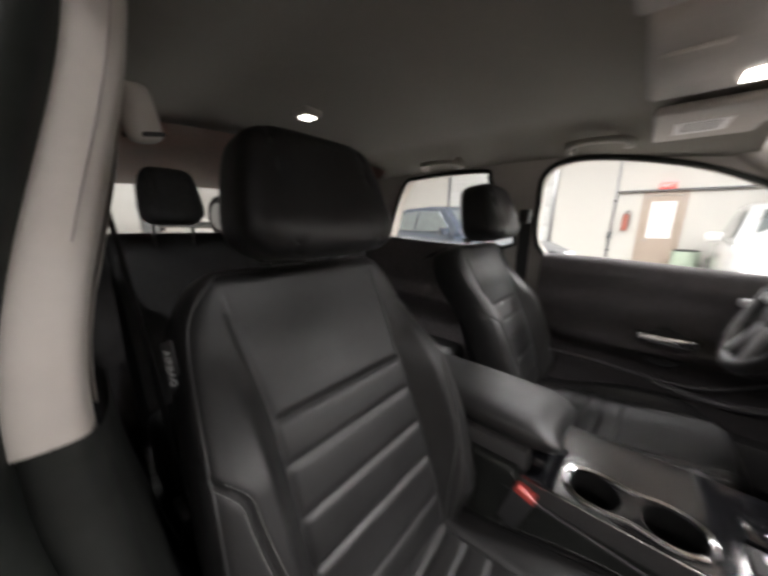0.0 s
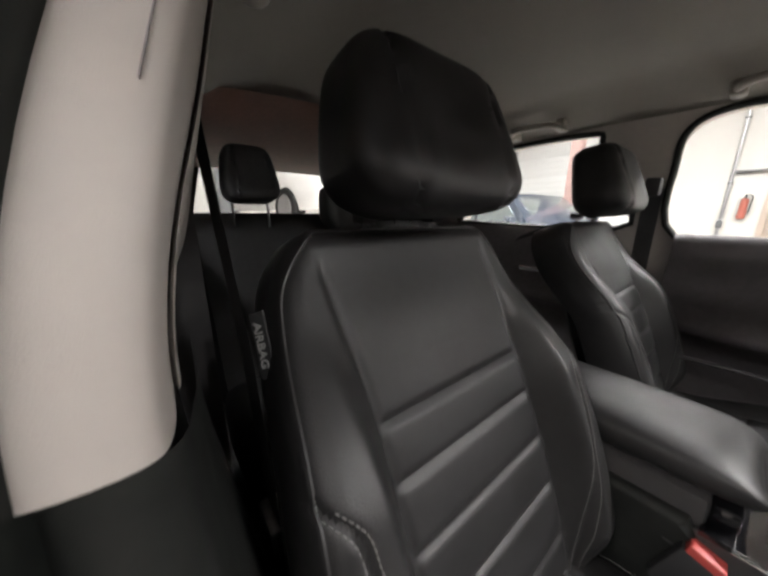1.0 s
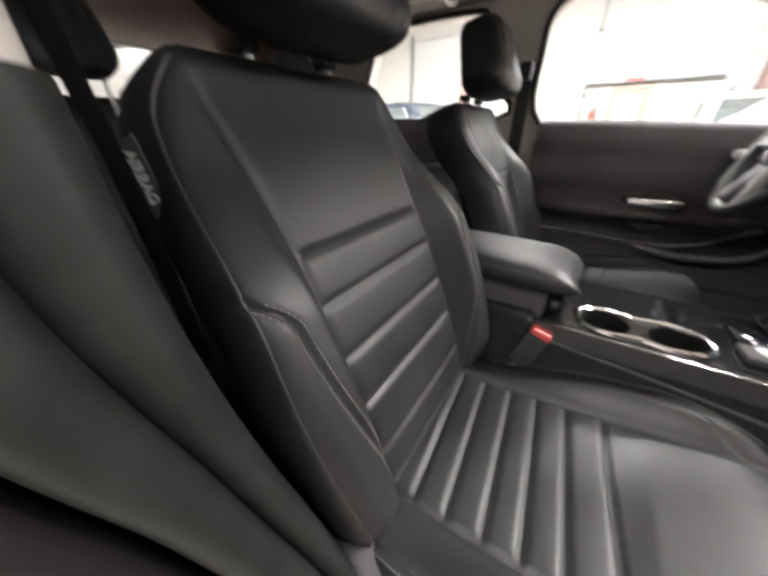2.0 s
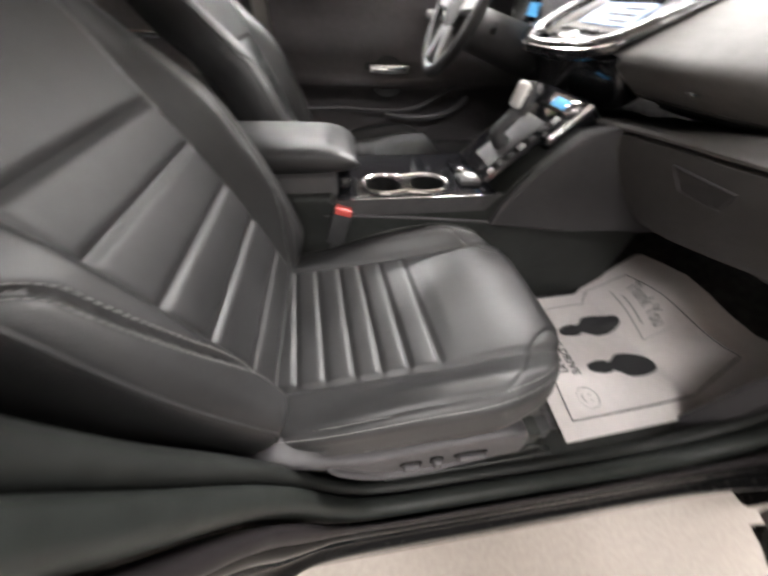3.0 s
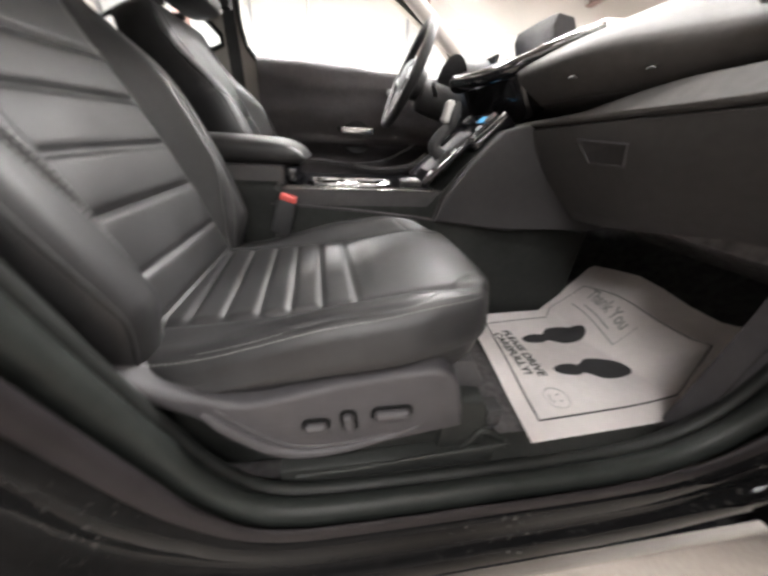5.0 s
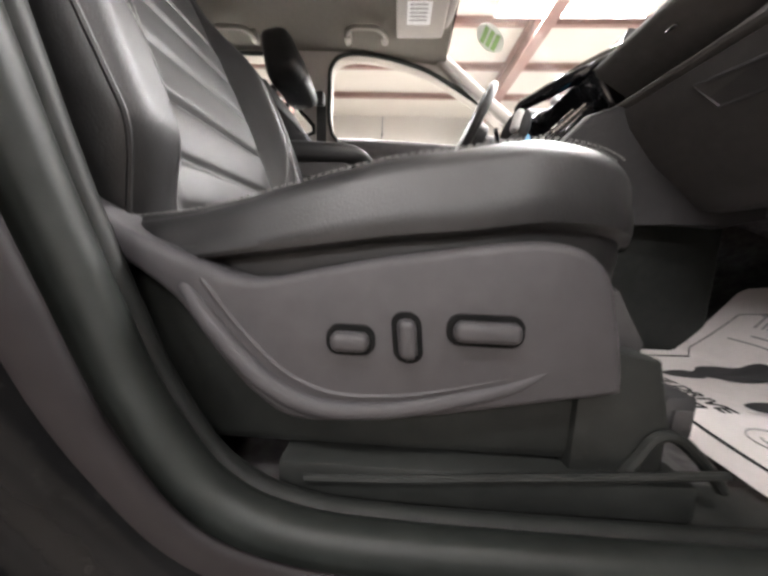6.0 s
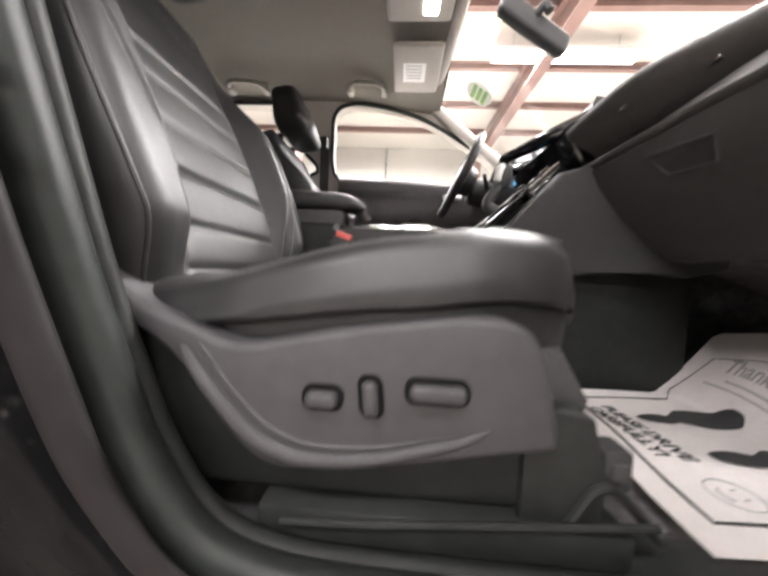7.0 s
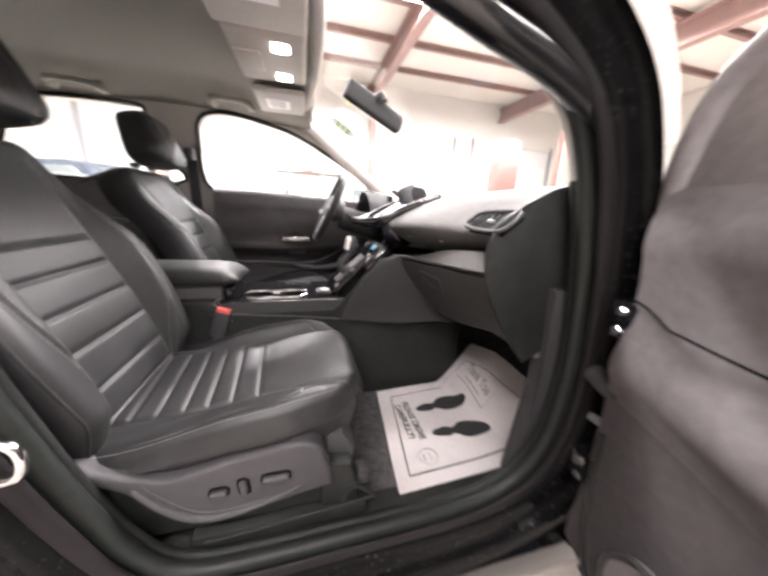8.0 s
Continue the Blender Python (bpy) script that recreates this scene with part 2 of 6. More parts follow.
def tube(bm, pts, r, n=8, closed=False, flat=1.0):
    P = [Vector(p) for p in pts]
    k = len(P)
    rows, up = [], None
    for i in range(k):
        a = P[i - 1] if (closed or i) else P[i]
        b = P[(i + 1) % k] if (closed or i < k - 1) else P[i]
        d = (b - a).normalized()
        if up is None:
            up = d.orthogonal().normalized()
        up = (up - d * up.dot(d)).normalized()
        side = d.cross(up)
        rad = r[i] if isinstance(r, (list, tuple)) else r
        rows.append([P[i] + (up * math.cos(q) + side * math.sin(q) * flat) * rad for q in [2 * math.pi * j / n for j in range(n)]])
    skin(bm, rows, close_u=closed, close_v=True, caps=not closed)
    return bm


def prism(bm, pts, to3, d0, d1, r=0.0, seg=2):
    """A polygon pts (2D) from depth d0 to d1; to3(a, b, d) gives the place."""
    lo = [bm.verts.new(to3(a, b, d0)) for a, b in pts]
    hi = [bm.verts.new(to3(a, b, d1)) for a, b in pts]
    n = len(pts)
    fs = [bm.faces.new(lo), bm.faces.new(list(reversed(hi)))]
    for i in range(n):
        fs.append(bm.faces.new((lo[i], hi[i], hi[(i + 1) % n], lo[(i + 1) % n])))
    if r > 0:
        es = [e for e in fs[1].edges] + [e for e in fs[0].edges]
        bmesh.ops.bevel(bm, geom=es, offset=r, segments=seg, affect="EDGES", profile=0.5)
    return bm


def cyl(bm, a, b, r0, r1=None, n=20, bev=0.0):
    r1 = r0 if r1 is None else r1
    a, b = Vector(a), Vector(b)
    d = (b - a).normalized()
    rows = []
    up = d.orthogonal().normalized()
    side = d.cross(up)
    st = [(a, r0), (b, r1)]
    if bev:
        st = [(a, r0 - bev), (a + d * bev, r0), (b - d * bev, r1), (b, r1 - bev)]
    for p, r in st:
        rows.append([p + (up * math.cos(q) + side * math.sin(q)) * r for q in [2 * math.pi * j / n for j in range(n)]])
    skin(bm, rows, close_v=True, caps=True)
    return bm


def holed(outer, holes, to3, depth):
    """A sheet with openings: outer and holes are 2D loops; to3(a, b, d)."""
    bm = bmesh.new()
    loops = [outer] + list(holes)
    edges = []
    for lp in loops:
        vs = [bm.verts.new((a, b, 0)) for a, b in lp]
        edges += [bm.edges.new((vs[i], vs[(i + 1) % len(vs)])) for i in range(len(vs))]
    bmesh.ops.triangle_fill(bm, edges=edges, use_beauty=True)
    bmesh.ops.recalc_face_normals(bm, faces=bm.faces)
    ext = bmesh.ops.extrude_face_region(bm, geom=bm.faces[:])
    top = {g for g in ext["geom"] if isinstance(g, bmesh.types.BMVert)}
    for v in bm.verts:
        v.co = Vector(to3(v.co.x, v.co.y, depth if v in top else 0.0))
    return bm


def text_mesh(words, size, m):
    cu = bpy.data.curves.new("writing", "FONT")
    cu.body, cu.size, cu.align_x, cu.align_y, cu.extrude = words, size, "CENTER", "CENTER", 0.0003
    cu.offset = size * 0.022
    ob = bpy.data.objects.new("writing", cu)
    scene.collection.objects.link(ob)
    bpy.context.view_layer.update()
    me = bpy.data.meshes.new_from_object(ob.evaluated_get(bpy.context.evaluated_depsgraph_get()))
    bpy.data.objects.remove(ob)
    bpy.data.curves.remove(cu)
    bm = bmesh.new()
    bm.from_mesh(me)
    bpy.data.meshes.remove(me)
    bmesh.ops.transform(bm, matrix=m, verts=bm.verts)
    return bm


def lerp_table(tab, t):
    """A smooth curve through (place, value) knots, with no flat spots at the knots."""
    if t <= tab[0][0]:
        return tab[0][1]
    if t >= tab[-1][0]:
        return tab[-1][1]
    k = next(i for i in range(len(tab) - 1) if t <= tab[i + 1][0])
    (a, x), (b, y) = tab[k], tab[k + 1]
    slope = lambda i: (tab[min(i + 1, len(tab) - 1)][1] - tab[max(i - 1, 0)][1]) / (tab[min(i + 1, len(tab) - 1)][0] - tab[max(i - 1, 0)][0])
    h, u = b - a, (t - a) / (b - a)
    return x * (1 + 2 * u) * (1 - u) ** 2 + slope(k) * h * u * (1 - u) ** 2 + y * u * u * (3 - 2 * u) + slope(k + 1) * h * u * u * (u - 1)

# ---------------------------------------------------------------- workshop hall
X0, X1, Y0, Y1, ZC = -10.0, 12.0, -9.0, 9.5, 5.0
solo("ground", boxed((X0, Y0, -0.2), (X1, Y1, 0.0)), M_CONCRETE, "pale beige sealed concrete workshop floor", "floor", kind="structure")


def wall(name, outer, holes, to3, label, mat=M_WALL):
    return solo(name, holed(outer, holes, to3, 0.2), mat, label, "wall", kind="structure")


EXIT = (0.22, 0.92, 2.05)
BAYS = [(-5.4, -1.9), (2.3, 5.8), (6.6, 10.1)]
north_holes = [[(EXIT[0], 0.02), (EXIT[1], 0.02), (EXIT[1], EXIT[2]), (EXIT[0], EXIT[2])]]
north_holes += [[(a, 0.02), (b, 0.02), (b, 3.6), (a, 3.6)] for a, b in BAYS]
wall("wall_north", [(X0, 0), (X1, 0), (X1, ZC), (X0, ZC)], north_holes, lambda a, b, d: (a, Y1 + d, b), "white painted workshop wall with door openings")
# out of view, kept dark so the black paint mirrors little light
wall("wall_south", [(X0, 0), (X1, 0), (X1, ZC), (X0, ZC)], [], lambda a, b, d: (a, Y0 - d, b), "unseen workshop wall, darkened to keep reflections dim", M_SOUTHWALL)
wall("wall_east", [(Y0, 0), (Y1, 0), (Y1, ZC), (Y0, ZC)], [], lambda a, b, d: (X1 + d, a, b), "white painted workshop wall")
wall("wall_west", [(Y0, 0), (Y1, 0), (Y1, ZC), (Y0, ZC)], [], lambda a, b, d: (X0 - d, a, b), "white painted workshop wall")
solo("ceiling", boxed((X0, Y0, ZC), (X1, Y1, ZC + 0.15)), M_CEIL, "white sheet ceiling of the workshop", "ceiling", kind="structure")


def i_beam(name, a, b, h, w, t, label):
    """A steel I section from a to b, hung by its top edge."""
    a, b = Vector(a), Vector(b)
    d = (b - a).normalized()
    s = d.cross(Vector((0, 0, 1)))
    prof = [(-w, 0), (w, 0), (w, -t), (t / 2, -t), (t / 2, -h + t), (w, -h + t), (w, -h), (-w, -h), (-w, -h + t), (-t / 2, -h + t), (-t / 2, -t), (-w, -t)]
    bm = bmesh.new()
    skin(bm, [[p + s * q + Vector((0, 0, r)) for q, r in prof] for p in (a, b)], close_v=True, caps=True)
    return solo(name, bm, M_BEAM, label, "beam", group="roof steel", kind="structure")


for rx in (-7.4, -2.4, 2.6, 7.6):
    i_beam("rafter", (rx, Y0, 4.85), (rx, Y1, 4.85), 0.46, 0.11, 0.03, "red oxide steel rafter under the ceiling")
for k in range(13):
    py = Y0 + 0.7 + 1.36 * k
    i_beam("purlin", (X0, py, ZC), (X1, py, ZC), 0.14, 0.05, 0.012, "brown steel purlin under the ceiling sheets")
for cx, cy in ((-2.4, 6.3), (2.6, 8.9), (7.6, 6.3), (-7.4, 6.3)):
    bm = bmesh.new()
    prof = [(-0.1, -0.1), (0.1, -0.1), (0.1, -0.08), (0.012, -0.08), (0.012, 0.08), (0.1, 0.08), (0.1, 0.1), (-0.1, 0.1), (-0.1, 0.08), (-0.012, 0.08), (-0.012, -0.08), (-0.1, -0.08)]
    skin(bm, [[Vector((cx + a, cy + b, z)) for a, b in prof] for z in (0.0, 4.39)], close_v=True, caps=True)
    solo("steel_column", bm, M_BEAM, "red oxide steel column of the workshop frame", "column", group="roof steel", kind="structure")

# ceiling lamps, with fittings for the added fill lamps at y < 0 too
for lx, ly in LAMPS:
    lamp = thing("strip_lamp", (lx, ly, LAMP_Z), "white fluorescent strip fitting under the ceiling, lit", "lamp", group="ceiling lamps")
    bm = boxed((lx - 1.25, ly - 0.18, LAMP_Z), (lx + 1.25, ly + 0.18, LAMP_Z + 0.07), 0.01)
    part("housing", bm, M_WHITEPL, lamp)
    for dy in (-0.09, 0.09):
        part("tube", cyl(bmesh.new(), (lx - 1.2, ly + dy, LAMP_Z - 0.02), (lx + 1.2, ly + dy, LAMP_Z - 0.02), 0.019, n=10), M_TUBE, lamp, "glowing tube")
    for sx in (-0.9, 0.9):
        part("hanger", cyl(bmesh.new(), (lx + sx, ly, LAMP_Z + 0.07), (lx + sx, ly, ZC), 0.006, n=6), M_STEEL, lamp)

# overhead doors in the north wall
for a, b in BAYS:
    door = thing("overhead_door", ((a + b) / 2, Y1, 0), "white sectional overhead door, closed", "garage door", group="overhead doors", kind="structure")
    for k in range(6):
        bm = boxed((a + 0.02, Y1 + 0.03, 0.02 + 0.597 * k), (b - 0.02, Y1 + 0.09, 0.02 + 0.597 * k + 0.587), 0.008)
        for q in (0.15, 0.3, 0.45):
            rbox(bm, (a + 0.05, Y1 + 0.018, 0.02 + 0.597 * k + q - 0.03), (b - 0.05, Y1 + 0.034, 0.02 + 0.597 * k + q + 0.03), 0.006)
        part("panel", bm, M_PANEL, door)
    for x in (a - 0.03, b + 0.03):
        part("track", boxed((x - 0.03, Y1 - 0.09, 0.0), (x + 0.03, Y1 - 0.005, 3.75), 0.004), M_STEEL, door)

# personnel door with sign
d1 = thing("door_1", ((EXIT[0] + EXIT[1]) / 2, Y1, 0), "brown steel exit door with a bright window, closed", "door", kind="structure")
part("frame", holed([(EXIT[0] - 0.07, 0), (EXIT[1] + 0.07, 0), (EXIT[1] + 0.07, EXIT[2] + 0.07), (EXIT[0] - 0.07, EXIT[2] + 0.07)],
                    [[(EXIT[0] + 0.02, 0.03), (EXIT[1] - 0.02, 0.03), (EXIT[1] - 0.02, EXIT[2] - 0.02), (EXIT[0] + 0.02, EXIT[2] - 0.02)]],
                    lambda a, b, d: (a, Y1 - 0.03 + d, b), 0.05), M_DOORPAINT, d1)
leaf = part("leaf", holed([(EXIT[0] + 0.03, 0.03), (EXIT[1] - 0.03, 0.03), (EXIT[1] - 0.03, EXIT[2] - 0.03), (EXIT[0] + 0.03, EXIT[2] - 0.03)],
                          [[(EXIT[0] + 0.12, 0.98), (EXIT[1] - 0.12, 0.98), (EXIT[1] - 0.12, 1.88), (EXIT[0] + 0.12, 1.88)]],
                          lambda a, b, d: (a, Y1 + 0.02 + d, b), 0.045), M_DOORPAINT, d1)
part("pane", boxed((EXIT[0] + 0.115, Y1 + 0.035, 0.975), (EXIT[1] - 0.115, Y1 + 0.05, 1.885)), M_WHITEPL, leaf, "frosted bright pane")
part("handle", cyl(bmesh.new(), (EXIT[0] + 0.06, Y1 - 0.04, 0.93), (EXIT[0] + 0.16, Y1 - 0.04, 0.93), 0.012, n=10, bev=0.003), M_STEEL, leaf)
sign = thing("exit_sign", ((EXIT[0] + EXIT[1]) / 2, Y1, 2.3), "small red exit sign over the door", "sign")
part("panel", boxed((0.42, Y1 - 0.18, 2.17), (0.72, Y1 - 0.002, 2.31), 0.006), M_SIGN, sign)
part("writing", text_mesh("EXIT", 0.11, Matrix.Translation((0.57, Y1 - 0.182, 2.24)) @ Matrix.Rotation(radians(90), 4, "X")), M_WHITEPL, sign)
ledge = solo("steel_ledge", boxed((-0.36, Y1 - 0.14, 2.125), (2.1, Y1 - 0.002, 2.165), 0.006), M_CARGREY, "dark steel ledge over the exit door", "ledge", kind="structure")
pipe = thing("wall_conduit", (-0.40, Y1, 0), "grey steel conduit pipe down the white wall", "pipe")
part("tube", cyl(bmesh.new(), (-0.40, Y1 - 0.04, 0.0), (-0.40, Y1 - 0.04, ZC), 0.028, n=12), M_STEEL, pipe)
for z in (0.6, 1.9, 3.2, 4.4):
    part("clamp", boxed((-0.445, Y1 - 0.075, z), (-0.355, Y1 - 0.002, z + 0.035), 0.004), M_CARGREY, pipe)
part("valve_box", boxed((-0.45, Y1 - 0.12, 0.95), (-0.35, Y1 - 0.07, 1.12), 0.008), M_CARGREY, pipe)
drum = thing("oil_drum", (1.10, 8.95, 0), "pale green drum with a dark lid by the exit door", "drum")
part("barrel", cyl(bmesh.new(), (1.10, 8.95, 0.0), (1.10, 8.95, 0.72), 0.24, n=28, bev=0.015), M_DRUM, drum)
for z in (0.24, 0.48):
    part("hoop", cyl(bmesh.new(), (1.10, 8.95, z - 0.012), (1.10, 8.95, z + 0.012), 0.248, n=28, bev=0.008), M_DRUM, drum)
part("lid", cyl(bmesh.new(), (1.10, 8.95, 0.715), (1.10, 8.95, 0.75), 0.22, n=28, bev=0.01), M_INK, drum, "dark lid")
ext = thing("fire_extinguisher", (-0.12, Y1 - 0.08, 1.2), "red fire extinguisher hung on the white wall", "fire extinguisher")
part("bottle", cyl(bmesh.new(), (-0.12, Y1 - 0.09, 1.15), (-0.12, Y1 - 0.09, 1.58), 0.065, 0.06, 18, 0.025), M_EXT, ext)
part("valve", cyl(bmesh.new(), (-0.12, Y1 - 0.09, 1.58), (-0.12, Y1 - 0.09, 1.66), 0.022, 0.016, 10, 0.004), M_INK, ext)
part("hose", tube(bmesh.new(), catmull([(-0.12, Y1 - 0.09, 1.65), (-0.03, Y1 - 0.1, 1.63), (-0.03, Y1 - 0.1, 1.45), (-0.035, Y1 - 0.1, 1.25)], 5), 0.011, 7), M_RUBBER, ext)
part("bracket", boxed((-0.17, Y1 - 0.025, 1.3), (-0.07, Y1 - 0.001, 1.45), 0.004), M_STEEL, ext)

# hose cabinet on a post, red below and white above
cab = thing("fluid_dispenser", (3.81, 3.6, 0), "red and white fluid dispenser cabinet on a post", "dispenser")
part("post", boxed((3.75, 3.54, 0), (3.87, 3.66, 1.52), 0.01), M_BEAM, cab)
part("cabinet", boxed((3.62, 3.44, 1.47), (4.00, 3.76, 1.98), 0.02), M_RED, cab, "red cabinet")
part("reel_box", boxed((3.64, 3.46, 1.98), (3.98, 3.74, 2.31), 0.02), M_WHITEPL, cab, "white reel box")
part("dial", cyl(bmesh.new(), (3.81, 3.455, 2.15), (3.81, 3.44, 2.15), 0.06, n=18, bev=0.003), M_INKGREY, cab)
bench = thing("work_bench", (8.0, 8.7, 0), "pale workbench with a steel frame against the wall", "workbench")
part("top", boxed((6.3, 8.4, 0.86), (9.6, 9.35, 0.92), 0.008), M_DOORPAINT, bench)
for bx_, by_ in ((6.4, 8.5), (9.5, 8.5), (6.4, 9.25), (9.5, 9.25)):
    part("leg", boxed((bx_ - 0.03, by_ - 0.03, 0), (bx_ + 0.03, by_ + 0.03, 0.86), 0.004), M_STEEL, bench)
part("shelf", boxed((6.38, 8.48, 0.25), (9.52, 9.27, 0.28), 0.004), M_STEEL, bench)


# ---------------------------------------------------------------- other vehicles in the hall
def parked_car(name, m, paint, label, group="parked vehicles"):
    """An SUV, 4.5 m long, along its own x axis; m places it."""
    car = thing(name, m.translation, label, "car", group)
    T = lambda x, y, z: m @ Vector((x, y, z))
    side = [(-2.2, 0.42, 0.84), (-2.25, 0.75, 0.88), (-2.2, 1.02, 0.88), (-0.9, 1.06, 0.90), (0.75, 1.04, 0.90), (1.75, 0.95, 0.84), (2.2, 0.78, 0.74), (2.25, 0.45, 0.74)]
    bm = bmesh.new()
    rows = []
    for x, zt, hw in [(-2.25, 0.95, 0.78), (-2.15, 1.04, 0.86), (-1.2, 1.06, 0.91), (0.4, 1.05, 0.91), (0.9, 1.03, 0.90), (1.7, 0.96, 0.86), (2.15, 0.82, 0.76), (2.27, 0.62, 0.66)]:
        rows.append([T(x, -hw * 0.96, 0.30), T(x, -hw, 0.5), T(x, -hw * 0.99, zt - 0.12), T(x, -hw * 0.93, zt), T(x, 0, zt + 0.025), T(x, hw * 0.93, zt), T(x, hw * 0.99, zt - 0.12), T(x, hw, 0.5), T(x, hw * 0.96, 0.30)])
    skin(bm, rows, close_v=True, caps=True)
    part("body", bm, paint, car)
    bm = bmesh.new()
    rows = []
    for x, z, hw in [(-2.1, 1.05, 0.80), (-1.75, 1.56, 0.66), (-1.3, 1.64, 0.66), (-0.2, 1.66, 0.66), (0.2, 1.60, 0.66), (0.95, 1.05, 0.80)]:
        rows.append([T(x, -hw, z - 0.02), T(x, -hw * 0.9, z), T(x, 0, z + 0.02), T(x, hw * 0.9, z), T(x, hw, z - 0.02), T(x, 0.80, 1.03), T(x, -0.80, 1.03)])
    skin(bm, rows, close_v=True, caps=True)
    part("cabin", bm, paint, car)
    for s in (-1, 1):
        for xs in ([(-1.55, 1.1), (-1.45, 1.5), (-0.75, 1.56), (-0.75, 1.1)], [(-0.68, 1.1), (-0.68, 1.56), (0.05, 1.54), (0.62, 1.12)]):
            bm = bmesh.new()
            prism(bm, xs, lambda a, b, d: T(a, s * (0.815 - 0.26 * (b - 1.05) + d), b), 0.0, 0.012)
            part("side_window", bm, M_CARGLASS, car)
    for zs in ([(-0.62, 1.10), (0.62, 1.10), (0.52, 1.54), (-0.52, 1.54)],):
        bm = bmesh.new()
        prism(bm, zs, lambda a, b, d: T(0.915 - (b - 1.05) * 1.30 + d, a, b + 0.012), 0.0, 0.014)
        part("windscreen", bm, M_CARGLASS, car)
        bm = bmesh.new()
        prism(bm, zs, lambda a, b, d: T(-2.09 + (b - 1.05) * 0.68 - d, a, b), 0.0, 0.014)
        part("rear_window", bm, M_CARGLASS, car)
    for s in (-1, 1):
        for x in (-1.35, 1.35):
            w = part("wheel", cyl(bmesh.new(), T(x, s * 0.70, 0.345), T(x, s * 0.925, 0.345), 0.345, n=28, bev=0.03), M_TYRE, car)
            part("rim", cyl(bmesh.new(), T(x, s * 0.90, 0.345), T(x, s * 0.935, 0.345), 0.22, n=20, bev=0.01), M_SILVER, w)
        part("head_lamp", boxed((1.95, s * 0.62 - 0.13, 0.68), (2.2, s * 0.62 + 0.13, 0.82), 0.03, m=m), M_WHITEPL, car, "clear headlamp")
        part("tail_lamp", boxed((-2.27, s * 0.76 - 0.09, 0.82), (-2.05, s * 0.76 + 0.09, 1.02), 0.02, m=m), M_TAIL, car, "red tail lamp")
        part("door_mirror", boxed((0.55, s * 0.98 - 0.09, 1.05), (0.72, s * 0.98 + 0.09, 1.2), 0.03, m=m), paint, car)
    part("grille", boxed((2.2, -0.42, 0.52), (2.29, 0.42, 0.76), 0.02, m=m), M_GLOSS, car)
    return car


parked_car("parked_suv", pose(-2.9, 5.6, 0, 0, 0, -22), M_CARBLUE, "blue-silver SUV parked in the next bay")
parked_car("parked_car", pose(2.15, 6.7, 0, 0, 0, -95), M_CARSILVER, "pale silver SUV parked nose out by the exit door")
parked_car("parked_car", pose(4.35, 6.7, 0, 0, 0, -97), M_CARSILVER, "pale silver SUV parked nose out in the hall")
lift_z = 1.0
parked_car("raised_car", pose(-6.6, 1.9, lift_z, 0, 0, 190), M_CARWHITE, "white SUV raised on a lift, red tail lamps")
lift = thing("car_lift", (-6.6, 1.9, 0), "grey two-post lift carrying a white car", "car lift")
for s in (-1, 1):
    part("post", boxed((-6.75, 1.9 + s * 1.35 - 0.12, 0), (-6.45, 1.9 + s * 1.35 + 0.12, 3.2), 0.01), M_CARGREY, lift)
    for q in (-0.9, 0.9):
        part("arm", tube(bmesh.new(), [(-6.6, 1.9 + s * 1.3, lift_z + 0.2), (-6.6 + q, 1.9 + s * 0.6, lift_z + 0.2)], 0.06, 8), M_CARGREY, lift)
parked_car("dark_car", pose(-7.0, -3.2, 0, 0, 0, 20), M_CARGREY, "dark grey SUV parked behind")


# ---------------------------------------------------------------- the car: shell round the seats
shell = thing("car", (0.3, 0, 0.2), "black SUV body with the front passenger door open", "car")


def smooth01(a, b, t):
    t = min(1.0, max(0.0, (t - a) / (b - a)))
    return t * t * (3 - 2 * t)


APERTURE = catmull([(0.030, 0, 0.90), (0.052, 0, 0.70), (0.086, 0, 0.58), (0.117, 0, 0.515), (0.152, 0, 0.470), (0.205, 0, 0.446), (0.29, 0, 0.438), (0.50, 0, 0.437), (0.74, 0, 0.442),
                    (0.855, 0, 0.474), (0.925, 0, 0.54), (0.963, 0, 0.64), (0.973, 0, 0.78), (0.956, 0, 0.95), (0.934, 0, 1.07), (0.900, 0, 1.19), (0.838, 0, 1.292),
                    (0.70, 0, 1.378), (0.53, 0, 1.43), (0.32, 0, 1.478), (0.10, 0, 1.51), (-0.01, 0, 1.503), (-0.052, 0, 1.455), (-0.044, 0, 1.36), (-0.010, 0, 1.25), (0.012, 0, 1.15), (0.024, 0, 1.03)], 6, closed=True)
AP_N = []
for i, p in enumerate(APERTURE):
    d = (APERTURE[(i + 1) % len(APERTURE)] - APERTURE[i - 1]).normalized()
    n = Vector((d.z, 0, -d.x))
    if n.dot(p - Vector((0.47, 0, 0.92))) < 0:
        n = -n
    AP_N.append(n)


def ap_shift(p):
    return (-0.068 * smooth01(0.58, 1.12, p.z) + 0.070 * smooth01(1.15, 1.48, p.z)) * (1 - smooth01(0.15, 0.55, p.x))


def tuck(y, p):
    """The rebate gets narrower along the sill."""
    return y if y > -0.70 else -0.70 + (y + 0.70) * (1 - 0.55 * smooth01(0.62, 0.43, p.z))


def pillar_depth(p):
    """The centre pillar's face is deeper than the rest of the opening's rim."""
    return 0.013 * smooth01(0.95, 1.12, p.z) * (1 - smooth01(0.10, 0.45, p.x))


